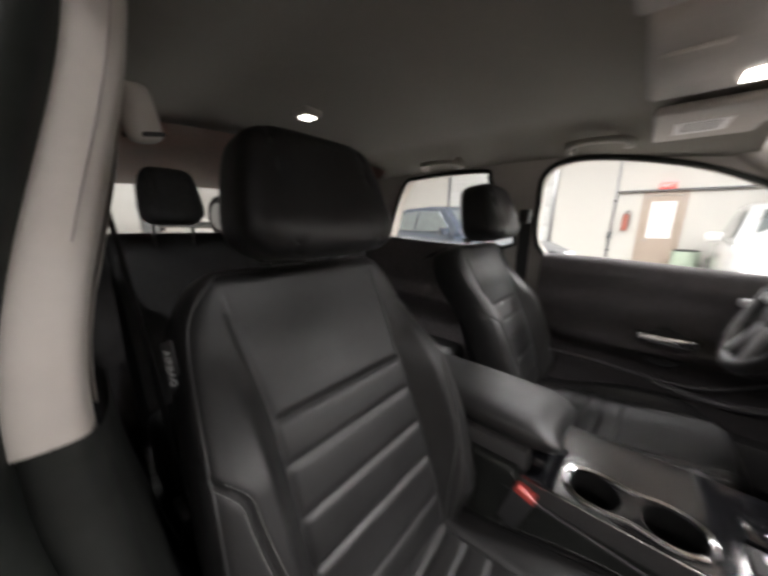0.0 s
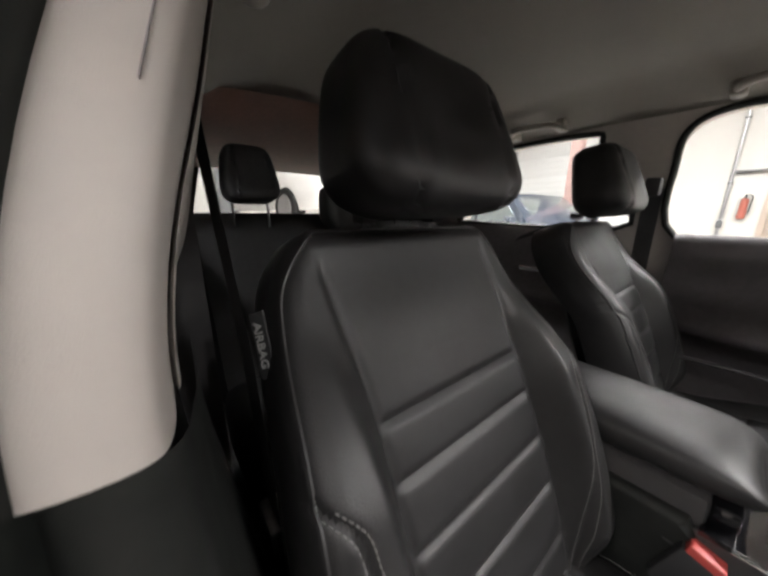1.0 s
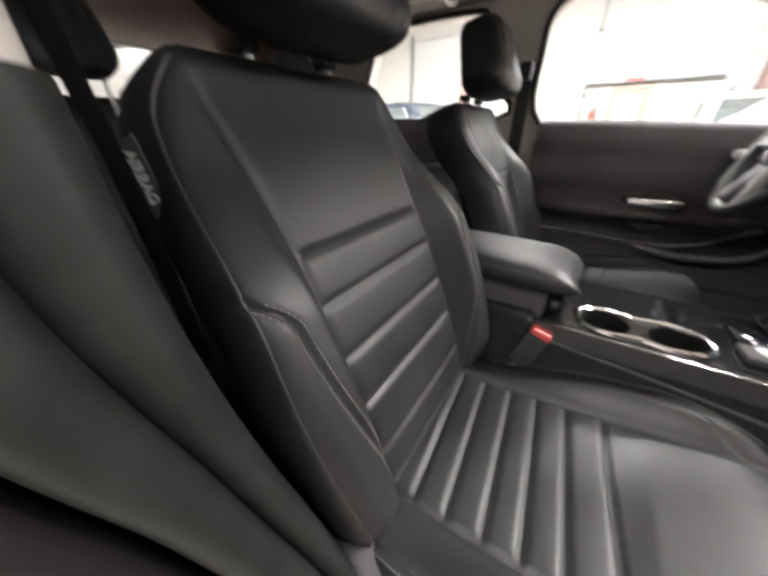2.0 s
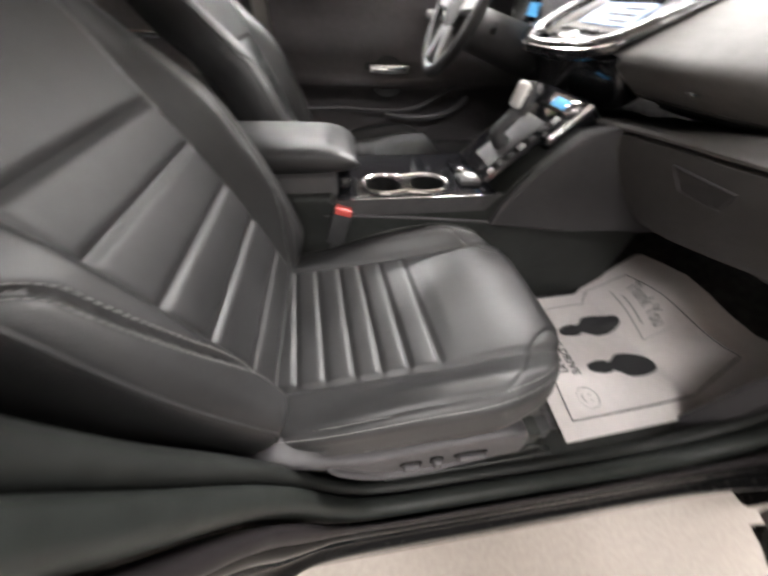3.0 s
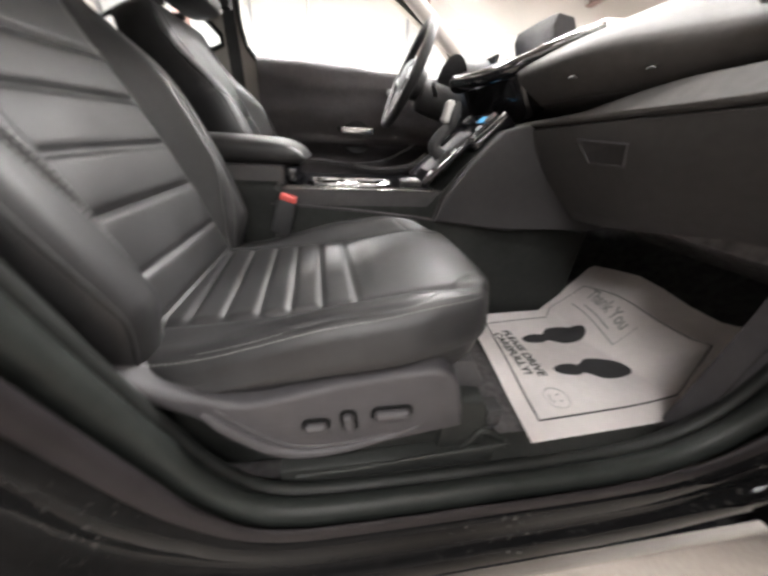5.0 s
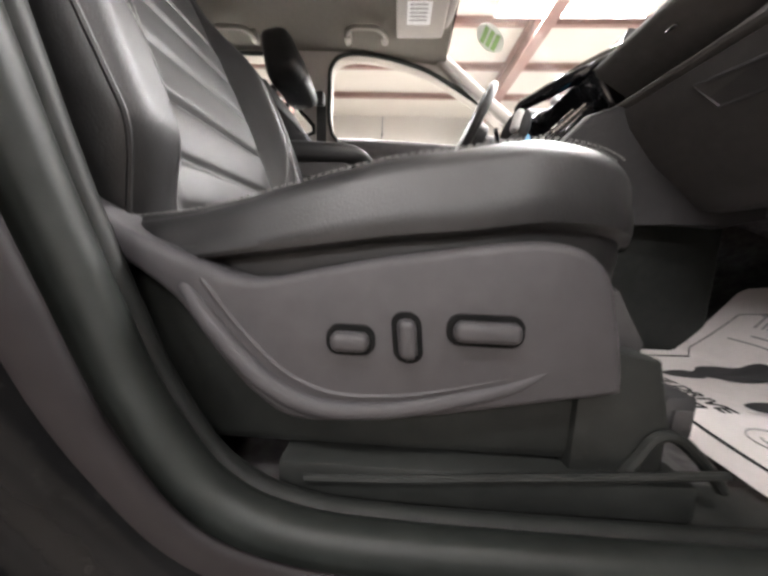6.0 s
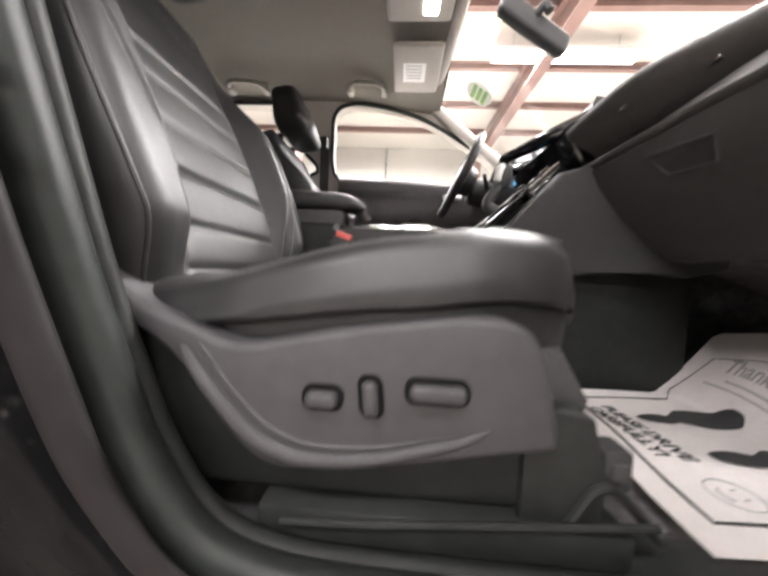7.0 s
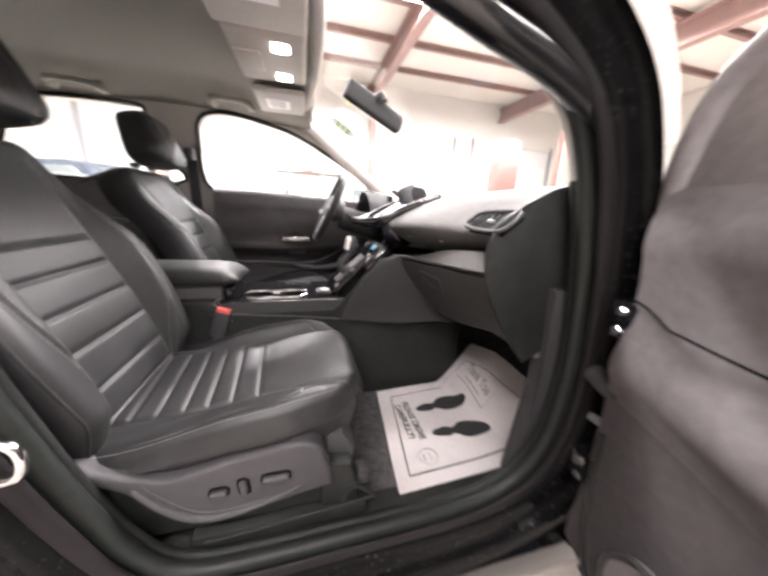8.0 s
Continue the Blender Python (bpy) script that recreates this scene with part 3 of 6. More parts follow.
def ap_sweep(name, prof, mat, keep=lambda p: True, label=""):
    """Sweeps a profile of (outward, y) round the door opening, where keep holds."""
    bm = bmesh.new()
    prof = [(p.x, p.y) for p in catmull([(a, b, 0) for a, b in prof], 3)]
    n = len(APERTURE)
    flags = [keep(p) for p in APERTURE]
    runs = []
    if all(flags):
        runs = [(list(range(n)), True)]
    else:
        start = next(i for i in range(n) if flags[i] and not flags[i - 1])
        run = []
        for k in range(n + 1):
            i = (start + k) % n
            if flags[i] and k < n:
                run.append(i)
            else:
                if len(run) > 1:
                    runs.append((run, False))
                run = []
    for run, closed in runs:
        skin(bm, [[APERTURE[i] + AP_N[i] * a + Vector((0, tuck(y, APERTURE[i]) + ap_shift(APERTURE[i]) - pillar_depth(APERTURE[i]) * smooth01(-0.648, -0.668, y), 0)) for a, y in prof] for i in run], close_u=closed)
    return part(name, bm, mat, shell, label)


UPPER = lambda p: p.z > (1.142 if p.x < 0.3 else 1.165)
LOWER = lambda p: p.z <= (1.164 if p.x < 0.3 else 1.18)
TRIM = [(0.22, -0.618), (0.075, -0.626), (0.04, -0.630), (0.014, -0.634), (0.002, -0.640), (-0.003, -0.650), (0.002, -0.659), (0.012, -0.664)]
UPTRIM = [(0.30, -0.630), (0.075, -0.633), (0.072, -0.6365), (0.03, -0.637), (0.007, -0.6395), (-0.001, -0.644), (-0.003, -0.655), (0.002, -0.664), (0.012, -0.667)]
ap_sweep("sill_trim", TRIM, M_SCUFF, lambda p: LOWER(p) and p.x > -0.2, "dark grey plastic lower door-opening trim")
ap_sweep("pillar_trim", UPTRIM, M_BEIGE, lambda p: UPPER(p) and p.x < 0.75, "pale greige upper pillar and roof-edge trim")
ap_sweep("pillar_trim", UPTRIM, M_BEIGE, lambda p: UPPER(p) and p.x >= 0.70, "pale greige windscreen pillar trim")
seam = [APERTURE[i] + Vector((0.0035, -0.650 + ap_shift(APERTURE[i]), 0)) for i in range(len(APERTURE)) if APERTURE[i].x < 0.1 and 1.26 < APERTURE[i].z < 1.47]
part("trim_seam", tube(bmesh.new(), seam, 0.0004, 6), M_DOORCARD, shell, "fine seam in the pillar trim")
ap_sweep("door_seal", [(0.014, -0.661), (-0.006, -0.664), (-0.013, -0.672), (-0.014, -0.683), (-0.008, -0.691), (0.004, -0.6945), (0.030, -0.695)], M_RUBBER, label="grey rubber door seal")
ap_sweep("outer_seal", [(0.030, -0.7005), (0.006, -0.7015), (-0.003, -0.705), (-0.006, -0.7115), (-0.002, -0.719), (0.010, -0.723), (0.020, -0.722)], M_RUBBERLIP, label="taupe rubber lip seal")
ap_sweep("door_flange", [(0.012, -0.720), (0.020, -0.732), (0.034, -0.738), (0.055, -0.742), (0.066, -0.752), (0.074, -0.772), (0.090, -0.780), (0.110, -0.782)], M_DUSTY, lambda p: p.x < 0.40 or p.z < 1.0, "black painted door rebate, dusty")
ap_sweep("door_flange", [(0.012, -0.720), (0.022, -0.734), (0.040, -0.741), (0.050, -0.750), (0.054, -0.765)], M_DUSTY, lambda p: p.x >= 0.38 and p.z >= 0.97, "black painted windscreen pillar rebate")

part("scuff_plate", boxed((0.18, -0.668, 0.405), (0.90, -0.585, 0.430), 0.006), M_SCUFF, shell, "dark plastic sill plate")
bm = bmesh.new()
skin(bm, [[Vector((x, y, z - 0.03 * abs(y / 0.6) ** 3)) for y in [-0.58 + 0.058 * k for k in range(21)]] for x, z in ((-0.80, 1.560), (-0.95, 1.540), (-1.15, 1.508), (-1.35, 1.472), (-1.50, 1.448))])
bmesh.ops.solidify(bm, geom=bm.faces[:], thickness=-0.012)
part("hatch_lining", bm, M_HATCH, shell, "reddish brown lining by the tailgate")
# rocker panel under the door opening
bm = bmesh.new()
prof = [(-0.60, 0.33), (-0.66, 0.33), (-0.705, 0.352), (-0.722, 0.335), (-0.738, 0.32), (-0.742, 0.28), (-0.735, 0.23), (-0.70, 0.20), (-0.60, 0.20)]
skin(bm, [[Vector((x, y, z)) for y, z in prof] for x in (-0.78, -0.6, 0.0, 0.5, 1.0, 1.2)], close_v=True, caps=True)
part("rocker_panel", bm, M_PAINT, shell)
# floor with carpet, toe board and firewall
bm = bmesh.new()
prof = [(-1.3, 0.44), (-0.6, 0.425), (0.0, 0.420), (0.95, 0.418), (1.02, 0.435), (1.13, 0.52), (1.25, 0.67), (1.30, 0.80), (1.30, 1.0)]
skin(bm, [[Vector((q.x, y, q.z)) for q in catmull([(a, 0, b) for a, b in prof], 3)] for y in (-0.66, -0.45, -0.2, 0.0, 0.2, 0.45, 0.66)])
bmesh.ops.solidify(bm, geom=bm.faces[:], thickness=0.02)
part("carpet", bm, M_CARPET, shell, "black carpet of the cabin floor")
# kick panel by the front of the opening and pillar foot behind the seat
part("kick_panel", prism(bmesh.new(), [(0.90, 0.40), (1.25, 0.40), (1.28, 0.95), (0.93, 0.95), (0.95, 0.70)], lambda a, b, d: (a, -0.60 - d, b), 0.0, 0.04, 0.008), M_SHIELD, shell, "charcoal kick panel")
part("pillar_foot_trim", prism(bmesh.new(), [(-0.45, 0.40), (0.15, 0.40), (0.085, 0.50), (0.05, 0.70), (0.012, 0.92), (-0.012, 1.02), (-0.035, 1.13), (-0.30, 1.13)], lambda a, b, d: (a - 0.02, -0.655 - d - 0.060 * smooth01(0.58, 1.12, b), b), 0.0, 0.045, 0.006), M_PLASTIC, shell)
# belt guide on the pillar
bg = part("belt_guide", boxed((-0.016, -0.010, -0.024), (0.016, 0.010, 0.024), 0.0095, 3, m=Matrix.Translation((-0.094, -0.638, 1.372)) @ Matrix.Rotation(radians(-52), 4, "Z") @ Matrix.Rotation(radians(14), 4, "Y")), M_BEIGE, shell, "pale belt guide cover")
part("slot", boxed((-0.012, -0.0112, -0.018), (0.012, 0.0112, -0.014), 0.001, m=Matrix.Translation((-0.094, -0.638, 1.372)) @ Matrix.Rotation(radians(-52), 4, "Z") @ Matrix.Rotation(radians(14), 4, "Y")), M_INK, bg)

# rear quarter and rear door outside, front wing
part("rear_door", prism(bmesh.new(), [(-0.78, 0.30), (-0.035, 0.30), (-0.01, 0.45), (-0.035, 0.70), (-0.075, 1.10), (-0.10, 1.20), (-1.1, 1.22), (-1.02, 0.80), (-0.86, 0.70)], lambda a, b, d: (a, -0.775 - d - 0.03 * math.sin((b - 0.3) * 2.2), b), 0.0, 0.03, 0.01), M_PAINT, shell, "black painted rear door, closed")
part("hinge_pillar", prism(bmesh.new(), [(0.99, 0.36), (1.08, 0.36), (1.10, 0.7), (1.06, 1.08), (1.00, 1.10), (0.975, 1.08), (1.025, 0.7)], lambda a, b, d: (a, -0.725 - d, b), 0.0, 0.05, 0.008), M_DUSTY, shell)
for hz in (0.605, 0.93):
    h = part("door_hinge", boxed((0.950, -0.80, hz - 0.035), (1.020, -0.745, hz + 0.035), 0.008), M_PAINT, shell)
    part("hinge_pin", cyl(bmesh.new(), (0.965, -0.80, hz - 0.05), (0.965, -0.80, hz + 0.05), 0.010, n=10, bev=0.002), M_STEEL, h)
    for k in (-1, 1):
        part("bolt", cyl(bmesh.new(), (0.950, -0.770, hz + k * 0.018), (0.942, -0.770, hz + k * 0.018), 0.009, n=6, bev=0.001), M_CHROME, h)
# lock striker on the rear edge of the opening
st = part("striker", boxed((-0.022, -0.802, 0.780), (0.002, -0.772, 0.865), 0.006), M_STEEL, shell, "bright steel lock striker")
part("loop", tube(bmesh.new(), catmull([(0.0, -0.790, 0.800), (0.090, -0.790, 0.805), (0.110, -0.790, 0.814), (0.112, -0.790, 0.842), (0.090, -0.790, 0.852), (0.0, -0.790, 0.855)], 5), 0.0055, 10), M_CHROME, st)
# bonnet and cowl beyond the windscreen
bm = bmesh.new()
skin(bm, [[Vector((x, y, z - 0.03 * (y / 0.75) ** 2)) for y in (-0.78, -0.6, -0.3, 0, 0.3, 0.6, 0.78)] for x, z in ((1.30, 1.03), (1.42, 1.06), (1.8, 1.04), (2.2, 0.95), (2.35, 0.80))])
bmesh.ops.solidify(bm, geom=bm.faces[:], thickness=0.03)
part("bonnet", bm, M_PAINT, shell)

# driver's side wall with the two window openings
FWIN = catmull([(-0.035, 1.165, 0), (0.30, 1.145, 0), (0.82, 1.115, 0), (0.86, 1.13, 0), (0.74, 1.245, 0), (0.62, 1.318, 0), (0.42, 1.422, 0), (0.28, 1.468, 0), (0.12, 1.497, 0), (0.02, 1.499, 0), (-0.044, 1.470, 0), (-0.062, 1.39, 0)], 5, closed=True)
RWIN = catmull([(-0.20, 1.19, 0), (-0.235, 1.30, 0), (-0.275, 1.46, 0), (-0.31, 1.495, 0), (-0.62, 1.494, 0), (-0.73, 1.46, 0), (-0.86, 1.22, 0), (-0.84, 1.20, 0)], 5, closed=True)
lean = lambda z: 0.655 - 0.22 * max(0.0, z - 1.12)


def loop2(lp, g=0.0):
    c = sum((Vector(p) for p in lp), Vector()) / len(lp)
    out = []
    for i, p in enumerate(lp):
        d = (lp[(i + 1) % len(lp)] - lp[i - 1]).normalized()
        n = Vector((d.y, -d.x, 0))
        if n.dot(p - c) < 0:
            n = -n
        out.append((p.x + n.x * g, p.y + n.y * g))
    return out


OUT = [(-1.6, 0.35), (1.30, 0.35), (1.30, 1.06), (0.98, 1.12), (0.54, 1.44), (0.40, 1.52), (0.20, 1.58), (-1.45, 1.58), (-1.6, 1.2)]
part("side_wall", holed(OUT, [loop2(FWIN, 0.008), loop2(RWIN, 0.008)], lambda a, b, d: (a, lean(b) + 0.004 + d, b), 0.07), M_BEIGE, shell, "pale greige window surround")
for nm, lp in (("window_seal", FWIN), ("window_seal", RWIN)):
    pts = [Vector((a, lean(b) - 0.002, b)) for a, b in loop2(lp, 0.008)]
    part(nm, tube(bmesh.new(), pts, 0.0095, 8, closed=True), M_RUBBER, shell, "black window seal")
for nm, lp in (("driver_window", FWIN), ("rear_window_pane", RWIN)):
    bm = bmesh.new()
    prism(bm, loop2(lp, 0.012), lambda a, b, d: (a, lean(b) + 0.035 + d, b), 0.0, 0.004)
    ob = part(nm, bm, M_GLASS, shell, "clear side window glass")
    ob.visible_shadow = False
# outside of the driver's side
om = part("door_mirror", boxed((-0.06, -0.13, -0.075), (0.09, 0.13, 0.075), 0.045, 4, m=Matrix.Translation((1.02, 0.97, 1.16))), M_PAINT, shell, "black outside mirror")
part("mirror_glass", boxed((-0.064, -0.11, -0.058), (-0.059, 0.11, 0.058), 0.002, m=Matrix.Translation((1.02, 0.97, 1.16))), M_MIRROR, om)
part("mirror_foot", boxed((0.97, 0.74, 1.08), (1.05, 0.88, 1.12), 0.012), M_PAINT, om)
part("outer_door_skin", prism(bmesh.new(), [(-0.78, 0.3), (1.09, 0.3), (1.10, 1.08), (-0.1, 1.13), (-1.1, 1.20), (-1.02, 0.80), (-0.86, 0.70)], lambda a, b, d: (a, 0.76 + d, b), 0.0, 0.03, 0.01), M_PAINT, shell)

# headliner with a raised rim, dropping at the sides
bm = bmesh.new()
rows = []
for x in [-1.5 + 0.1 * k for k in range(20)] + [0.455]:
    fx = 0.040 * smooth01(0.0, 0.455, x) + 0.05 * smooth01(-0.9, -1.5, x)
    rows.append([Vector((x, y, 1.596 - fx - 0.012 * (y / 0.6) ** 2 - 0.010 * (x + 0.5) ** 2 - 0.066 * smooth01(0.36, 0.60, abs(y)))) for y in [-0.64 + 0.04 * k for k in range(33)]])
skin(bm, rows)
skin(bm, [[p + Vector((0, 0, 0.015)) for p in r] for r in rows])
part("headliner", bm, M_HEADLINER, shell, "warm grey cloth headliner")
part("header_rail", tube(bmesh.new(), catmull([(0.30, -0.66, 1.50), (0.43, -0.45, 1.545), (0.46, 0, 1.555), (0.43, 0.45, 1.545), (0.40, 0.58, 1.51)], 6), 0.022, 10), M_BEIGE, shell)
# windscreen pillars inside
part("windscreen_pillar", tube(bmesh.new(), catmull([(0.42, 0.585, 1.51), (0.62, 0.60, 1.36), (0.86, 0.63, 1.20), (1.06, 0.655, 1.09)], 6), 0.034, 12, flat=0.8), M_BEIGE, shell, "pale greige windscreen pillar")
part("windscreen_pillar", tube(bmesh.new(), catmull([(0.42, -0.655, 1.47), (0.64, -0.675, 1.385), (0.82, -0.69, 1.315), (0.93, -0.70, 1.235), (1.06, -0.71, 1.10)], 6), 0.030, 12), M_PAINT, shell)
bm = bmesh.new()
skin(bm, [[Vector((x + 0.06 * (1 - (y / 0.64) ** 2), y, z)) for y in [-0.64 + 0.08 * k for k in range(17)]] for x, z in ((0.44, 1.55), (0.62, 1.47), (0.82, 1.35), (1.02, 1.22), (1.22, 1.075))])
bmesh.ops.solidify(bm, geom=bm.faces[:], thickness=0.004)
ws = part("windscreen", bm, M_SCREENGLASS, shell, "clear raked windscreen")
ws.visible_shadow = False
# tailgate, quarter panels and rear window
part("tailgate", holed([(-0.66, 0.4), (0.66, 0.4), (0.66, 1.57), (-0.66, 1.57)], [[(-0.54, 1.17), (0.54, 1.17), (0.48, 1.45), (-0.48, 1.45)]], lambda a, b, d: (-1.58 + 0.25 * max(0, b - 1.1) - d, a, b), 0.05), M_PLASTIC, shell)
bm = bmesh.new()
prism(bm, [(-0.55, 1.16), (0.55, 1.16), (0.49, 1.46), (-0.49, 1.46)], lambda a, b, d: (-1.60 + 0.25 * max(0, b - 1.1) - d, a, b), 0.0, 0.004)
rg = part("tailgate_window", bm, M_GLASS, shell)
rg.visible_shadow = False
# passenger side rear wall with its window
PW = [(-0.36, 1.20), (-0.38, 1.46), (-0.80, 1.46), (-1.0, 1.24), (-0.98, 1.20)]
part("side_wall", holed([(-1.6, 0.35), (-0.28, 0.35), (-0.28, 1.56), (-1.6, 1.56)], [PW], lambda a, b, d: (a, -0.66 - d + 0.0 * b, b), 0.06), M_PLASTIC, shell)
bm = bmesh.new()
prism(bm, PW, lambda a, b, d: (a, -0.69 - d, b), 0.0, 0.004)
pg = part("rear_window_pane", bm, M_GLASS, shell)
pg.visible_shadow = False
for (x0, x1), y in (((0.028, 0.185), 0.500), ((-0.55, -0.38), 0.50)):
    g = part("grab_handle", tube(bmesh.new(), catmull([(x0, y, 1.530), (x0 + 0.004, y - 0.030, 1.532), (x0 + 0.030, y - 0.050, 1.535), ((x0 + x1) / 2, y - 0.052, 1.535), (x1 - 0.030, y - 0.050, 1.532), (x1 - 0.004, y - 0.030, 1.528), (x1, y, 1.524)], 5), 0.0105, 10), M_GRIP, shell)
    for x in (x0, x1):
        part("mount", boxed((x - 0.015, y - 0.020, 1.514), (x + 0.015, y + 0.03, 1.556), 0.009, 3), M_GRIP, g)

# ---------------------------------------------------------------- outside of the car
def arch(cx, cz, r, a0, a1, n=12):
    return [(cx + r * math.cos(radians(a0 + (a1 - a0) * k / n)), cz + r * math.sin(radians(a0 + (a1 - a0) * k / n))) for k in range(n + 1)]


FAX, RAX, WZ = 1.62, -1.10, 0.345
WING = [(1.095, 0.30), (1.15, 0.30)] + arch(FAX, WZ, 0.40, 187, -2) + [(2.20, 0.36), (2.28, 0.62), (2.22, 0.86), (1.80, 1.00), (1.32, 1.07), (1.10, 1.09)]
QUARTER = [(-0.80, 0.34), (-0.79, 0.68), (-0.98, 0.82), (-1.10, 1.19), (-1.90, 1.19), (-1.98, 0.98), (-1.98, 0.50), (-1.90, 0.38)] + arch(RAX, WZ, 0.40, -5, 150)
for s in (-1, 1):
    part("front_wing", prism(bmesh.new(), WING, lambda a, b, d: (a, s * (0.80 + d - 0.16 * smooth01(1.7, 2.3, a)), b), 0.0, 0.04, 0.010), M_PAINT, shell, "black painted front wing")
    part("rear_quarter", prism(bmesh.new(), QUARTER, lambda a, b, d: (a, s * (0.785 + d - 0.10 * smooth01(-1.5, -2.0, a) - 0.04 * smooth01(0.9, 1.2, b)), b), 0.0, 0.04, 0.010), M_PAINT, shell, "black painted rear quarter panel")
    part("rear_pillar", prism(bmesh.new(), [(-1.00, 1.16), (-1.90, 1.16), (-1.72, 1.55), (-0.92, 1.57)], lambda a, b, d: (a, s * (0.735 + d - 0.20 * (b - 1.16)), b), 0.0, 0.03, 0.008), M_GLOSS, shell)
    part("roof_rail", tube(bmesh.new(), catmull([(0.22, s * 0.60, 1.60), (0.10, s * 0.60, 1.665), (-0.6, s * 0.60, 1.685), (-1.35, s * 0.59, 1.655), (-1.48, s * 0.58, 1.61)], 8), 0.014, 8), M_PLASTIC, shell)
    part("head_lamp", prism(bmesh.new(), [(1.90, 0.80), (2.26, 0.70), (2.24, 0.82), (1.94, 0.93)], lambda a, b, d: (a, s * (0.745 + d - 0.17 * smooth01(1.8, 2.3, a)), b), 0.0, 0.075, 0.012), M_CARGREY, shell, "clear headlamp")
    part("tail_lamp", boxed((-2.0, s * 0.70 - 0.07, 0.93), (-1.86, s * 0.70 + 0.07, 1.16), 0.03, 3), M_TAIL, shell, "red tail lamp")
    for ax in (FAX, RAX):
        w = part("wheel", cyl(bmesh.new(), (ax, s * 0.62, WZ), (ax, s * 0.825, WZ), 0.345, n=48, bev=0.035), M_TYRE, shell)
        part("rim", cyl(bmesh.new(), (ax, s * 0.80, WZ), (ax, s * 0.829, WZ), 0.235, n=40, bev=0.008), M_INK, w)
        bm = tube(bmesh.new(), [(ax + 0.225 * math.cos(a), s * 0.830, WZ + 0.225 * math.sin(a)) for a in [2 * math.pi * k / 40 for k in range(40)]], 0.012, 8, closed=True)
        for k in range(5):
            a = 2 * math.pi * k / 5 + 0.3
            for da in (-0.09, 0.09):
                tube(bm, [(ax + 0.04 * math.cos(a), s * 0.842, WZ + 0.04 * math.sin(a)), (ax + 0.22 * math.cos(a + da), s * 0.834, WZ + 0.22 * math.sin(a + da))], [0.020, 0.014], 8)
        cyl(bm, (ax, s * 0.82, WZ), (ax, s * 0.852, WZ), 0.045, n=20, bev=0.004)
        part("spokes", bm, M_SILVER, w, "silver alloy spokes")
bm = bmesh.new()
rows = []
for k in range(29):
    x = 0.47 - 2.17 * k / 28
    zc = 1.590 + 0.075 * math.sin(math.pi * min(1.0, (0.47 - x) / 1.5) * 0.5) - 0.075 * smooth01(-0.8, -1.7, x)
    rows.append([Vector((x, y, zc + 0.012 - 0.05 * abs(y / 0.66) ** 2.4 - 0.03 * smooth01(0.60, 0.68, abs(y)))) for y in [-0.68 + 0.04 * j for j in range(35)]])
skin(bm, rows)
skin(bm, [[p - Vector((0, 0, 0.012)) for p in r] for r in rows])
part("roof_panel", bm, M_PAINT, shell, "black painted roof")
for nm, x0, pts, mt in (("front_bumper", 1, [(2.22, 0.25), (2.34, 0.28), (2.40, 0.45), (2.39, 0.58), (2.33, 0.66), (2.22, 0.66)], M_PAINT), ("grille", 1, [(2.20, 0.66), (2.345, 0.665), (2.33, 0.80), (2.27, 0.87), (2.20, 0.87)], M_GLOSS),
                        ("rear_bumper", -1, [(-1.88, 0.34), (-2.02, 0.34), (-2.09, 0.48), (-2.08, 0.66), (-2.0, 0.72), (-1.88, 0.72)], M_PLASTIC)):
    bm = bmesh.new()
    yw = 0.50 if nm == "grille" else 0.74
    skin(bm, [[Vector((a - x0 * 0.20 * abs(y / 0.78) ** 3, y, b)) for a, b in pts] for y in [yw * (-1 + k / 10) for k in range(21)]], close_v=True, caps=True)
    part(nm, bm, mt, shell)
for k in range(4):
    part("grille_bar", boxed((2.335 - 0.012 * k, -0.44, 0.685 + 0.042 * k), (2.348 - 0.012 * k, 0.44, 0.697 + 0.042 * k), 0.003), M_CHROME, shell)
part("tailgate_skin", holed([(-0.70, 0.70), (0.70, 0.70), (0.72, 1.15), (0.62, 1.58), (-0.62, 1.58), (-0.72, 1.15)], [[(-0.60, 1.14), (0.60, 1.14), (0.54, 1.48), (-0.54, 1.48)]], lambda a, b, d: (-1.96 + 0.55 * max(0, b - 1.12) - d + 0.10 * abs(a / 0.7) ** 3, a, b), 0.03), M_PAINT, shell, "black painted tailgate")
part("underbody", boxed((-1.9, -0.60, 0.20), (2.2, 0.60, 0.34), 0.03), M_PLASTIC, shell)
part("rocker_panel", prism(bmesh.new(), [(0.60, 0.33), (0.66, 0.36), (0.76, 0.345), (0.795, 0.33), (0.80, 0.29), (0.79, 0.24), (0.74, 0.20), (0.60, 0.20)], lambda a, b, d: (d, a, b), -0.78, 1.20), M_PAINT, shell)


# ---------------------------------------------------------------- front seats
def groove(d, w=0.004, depth=0.006):
    return -depth * math.exp(-(d / w) ** 2)


CUSH_LINES = (0.058, 0.105, 0.153, 0.197, 0.243, 0.295)


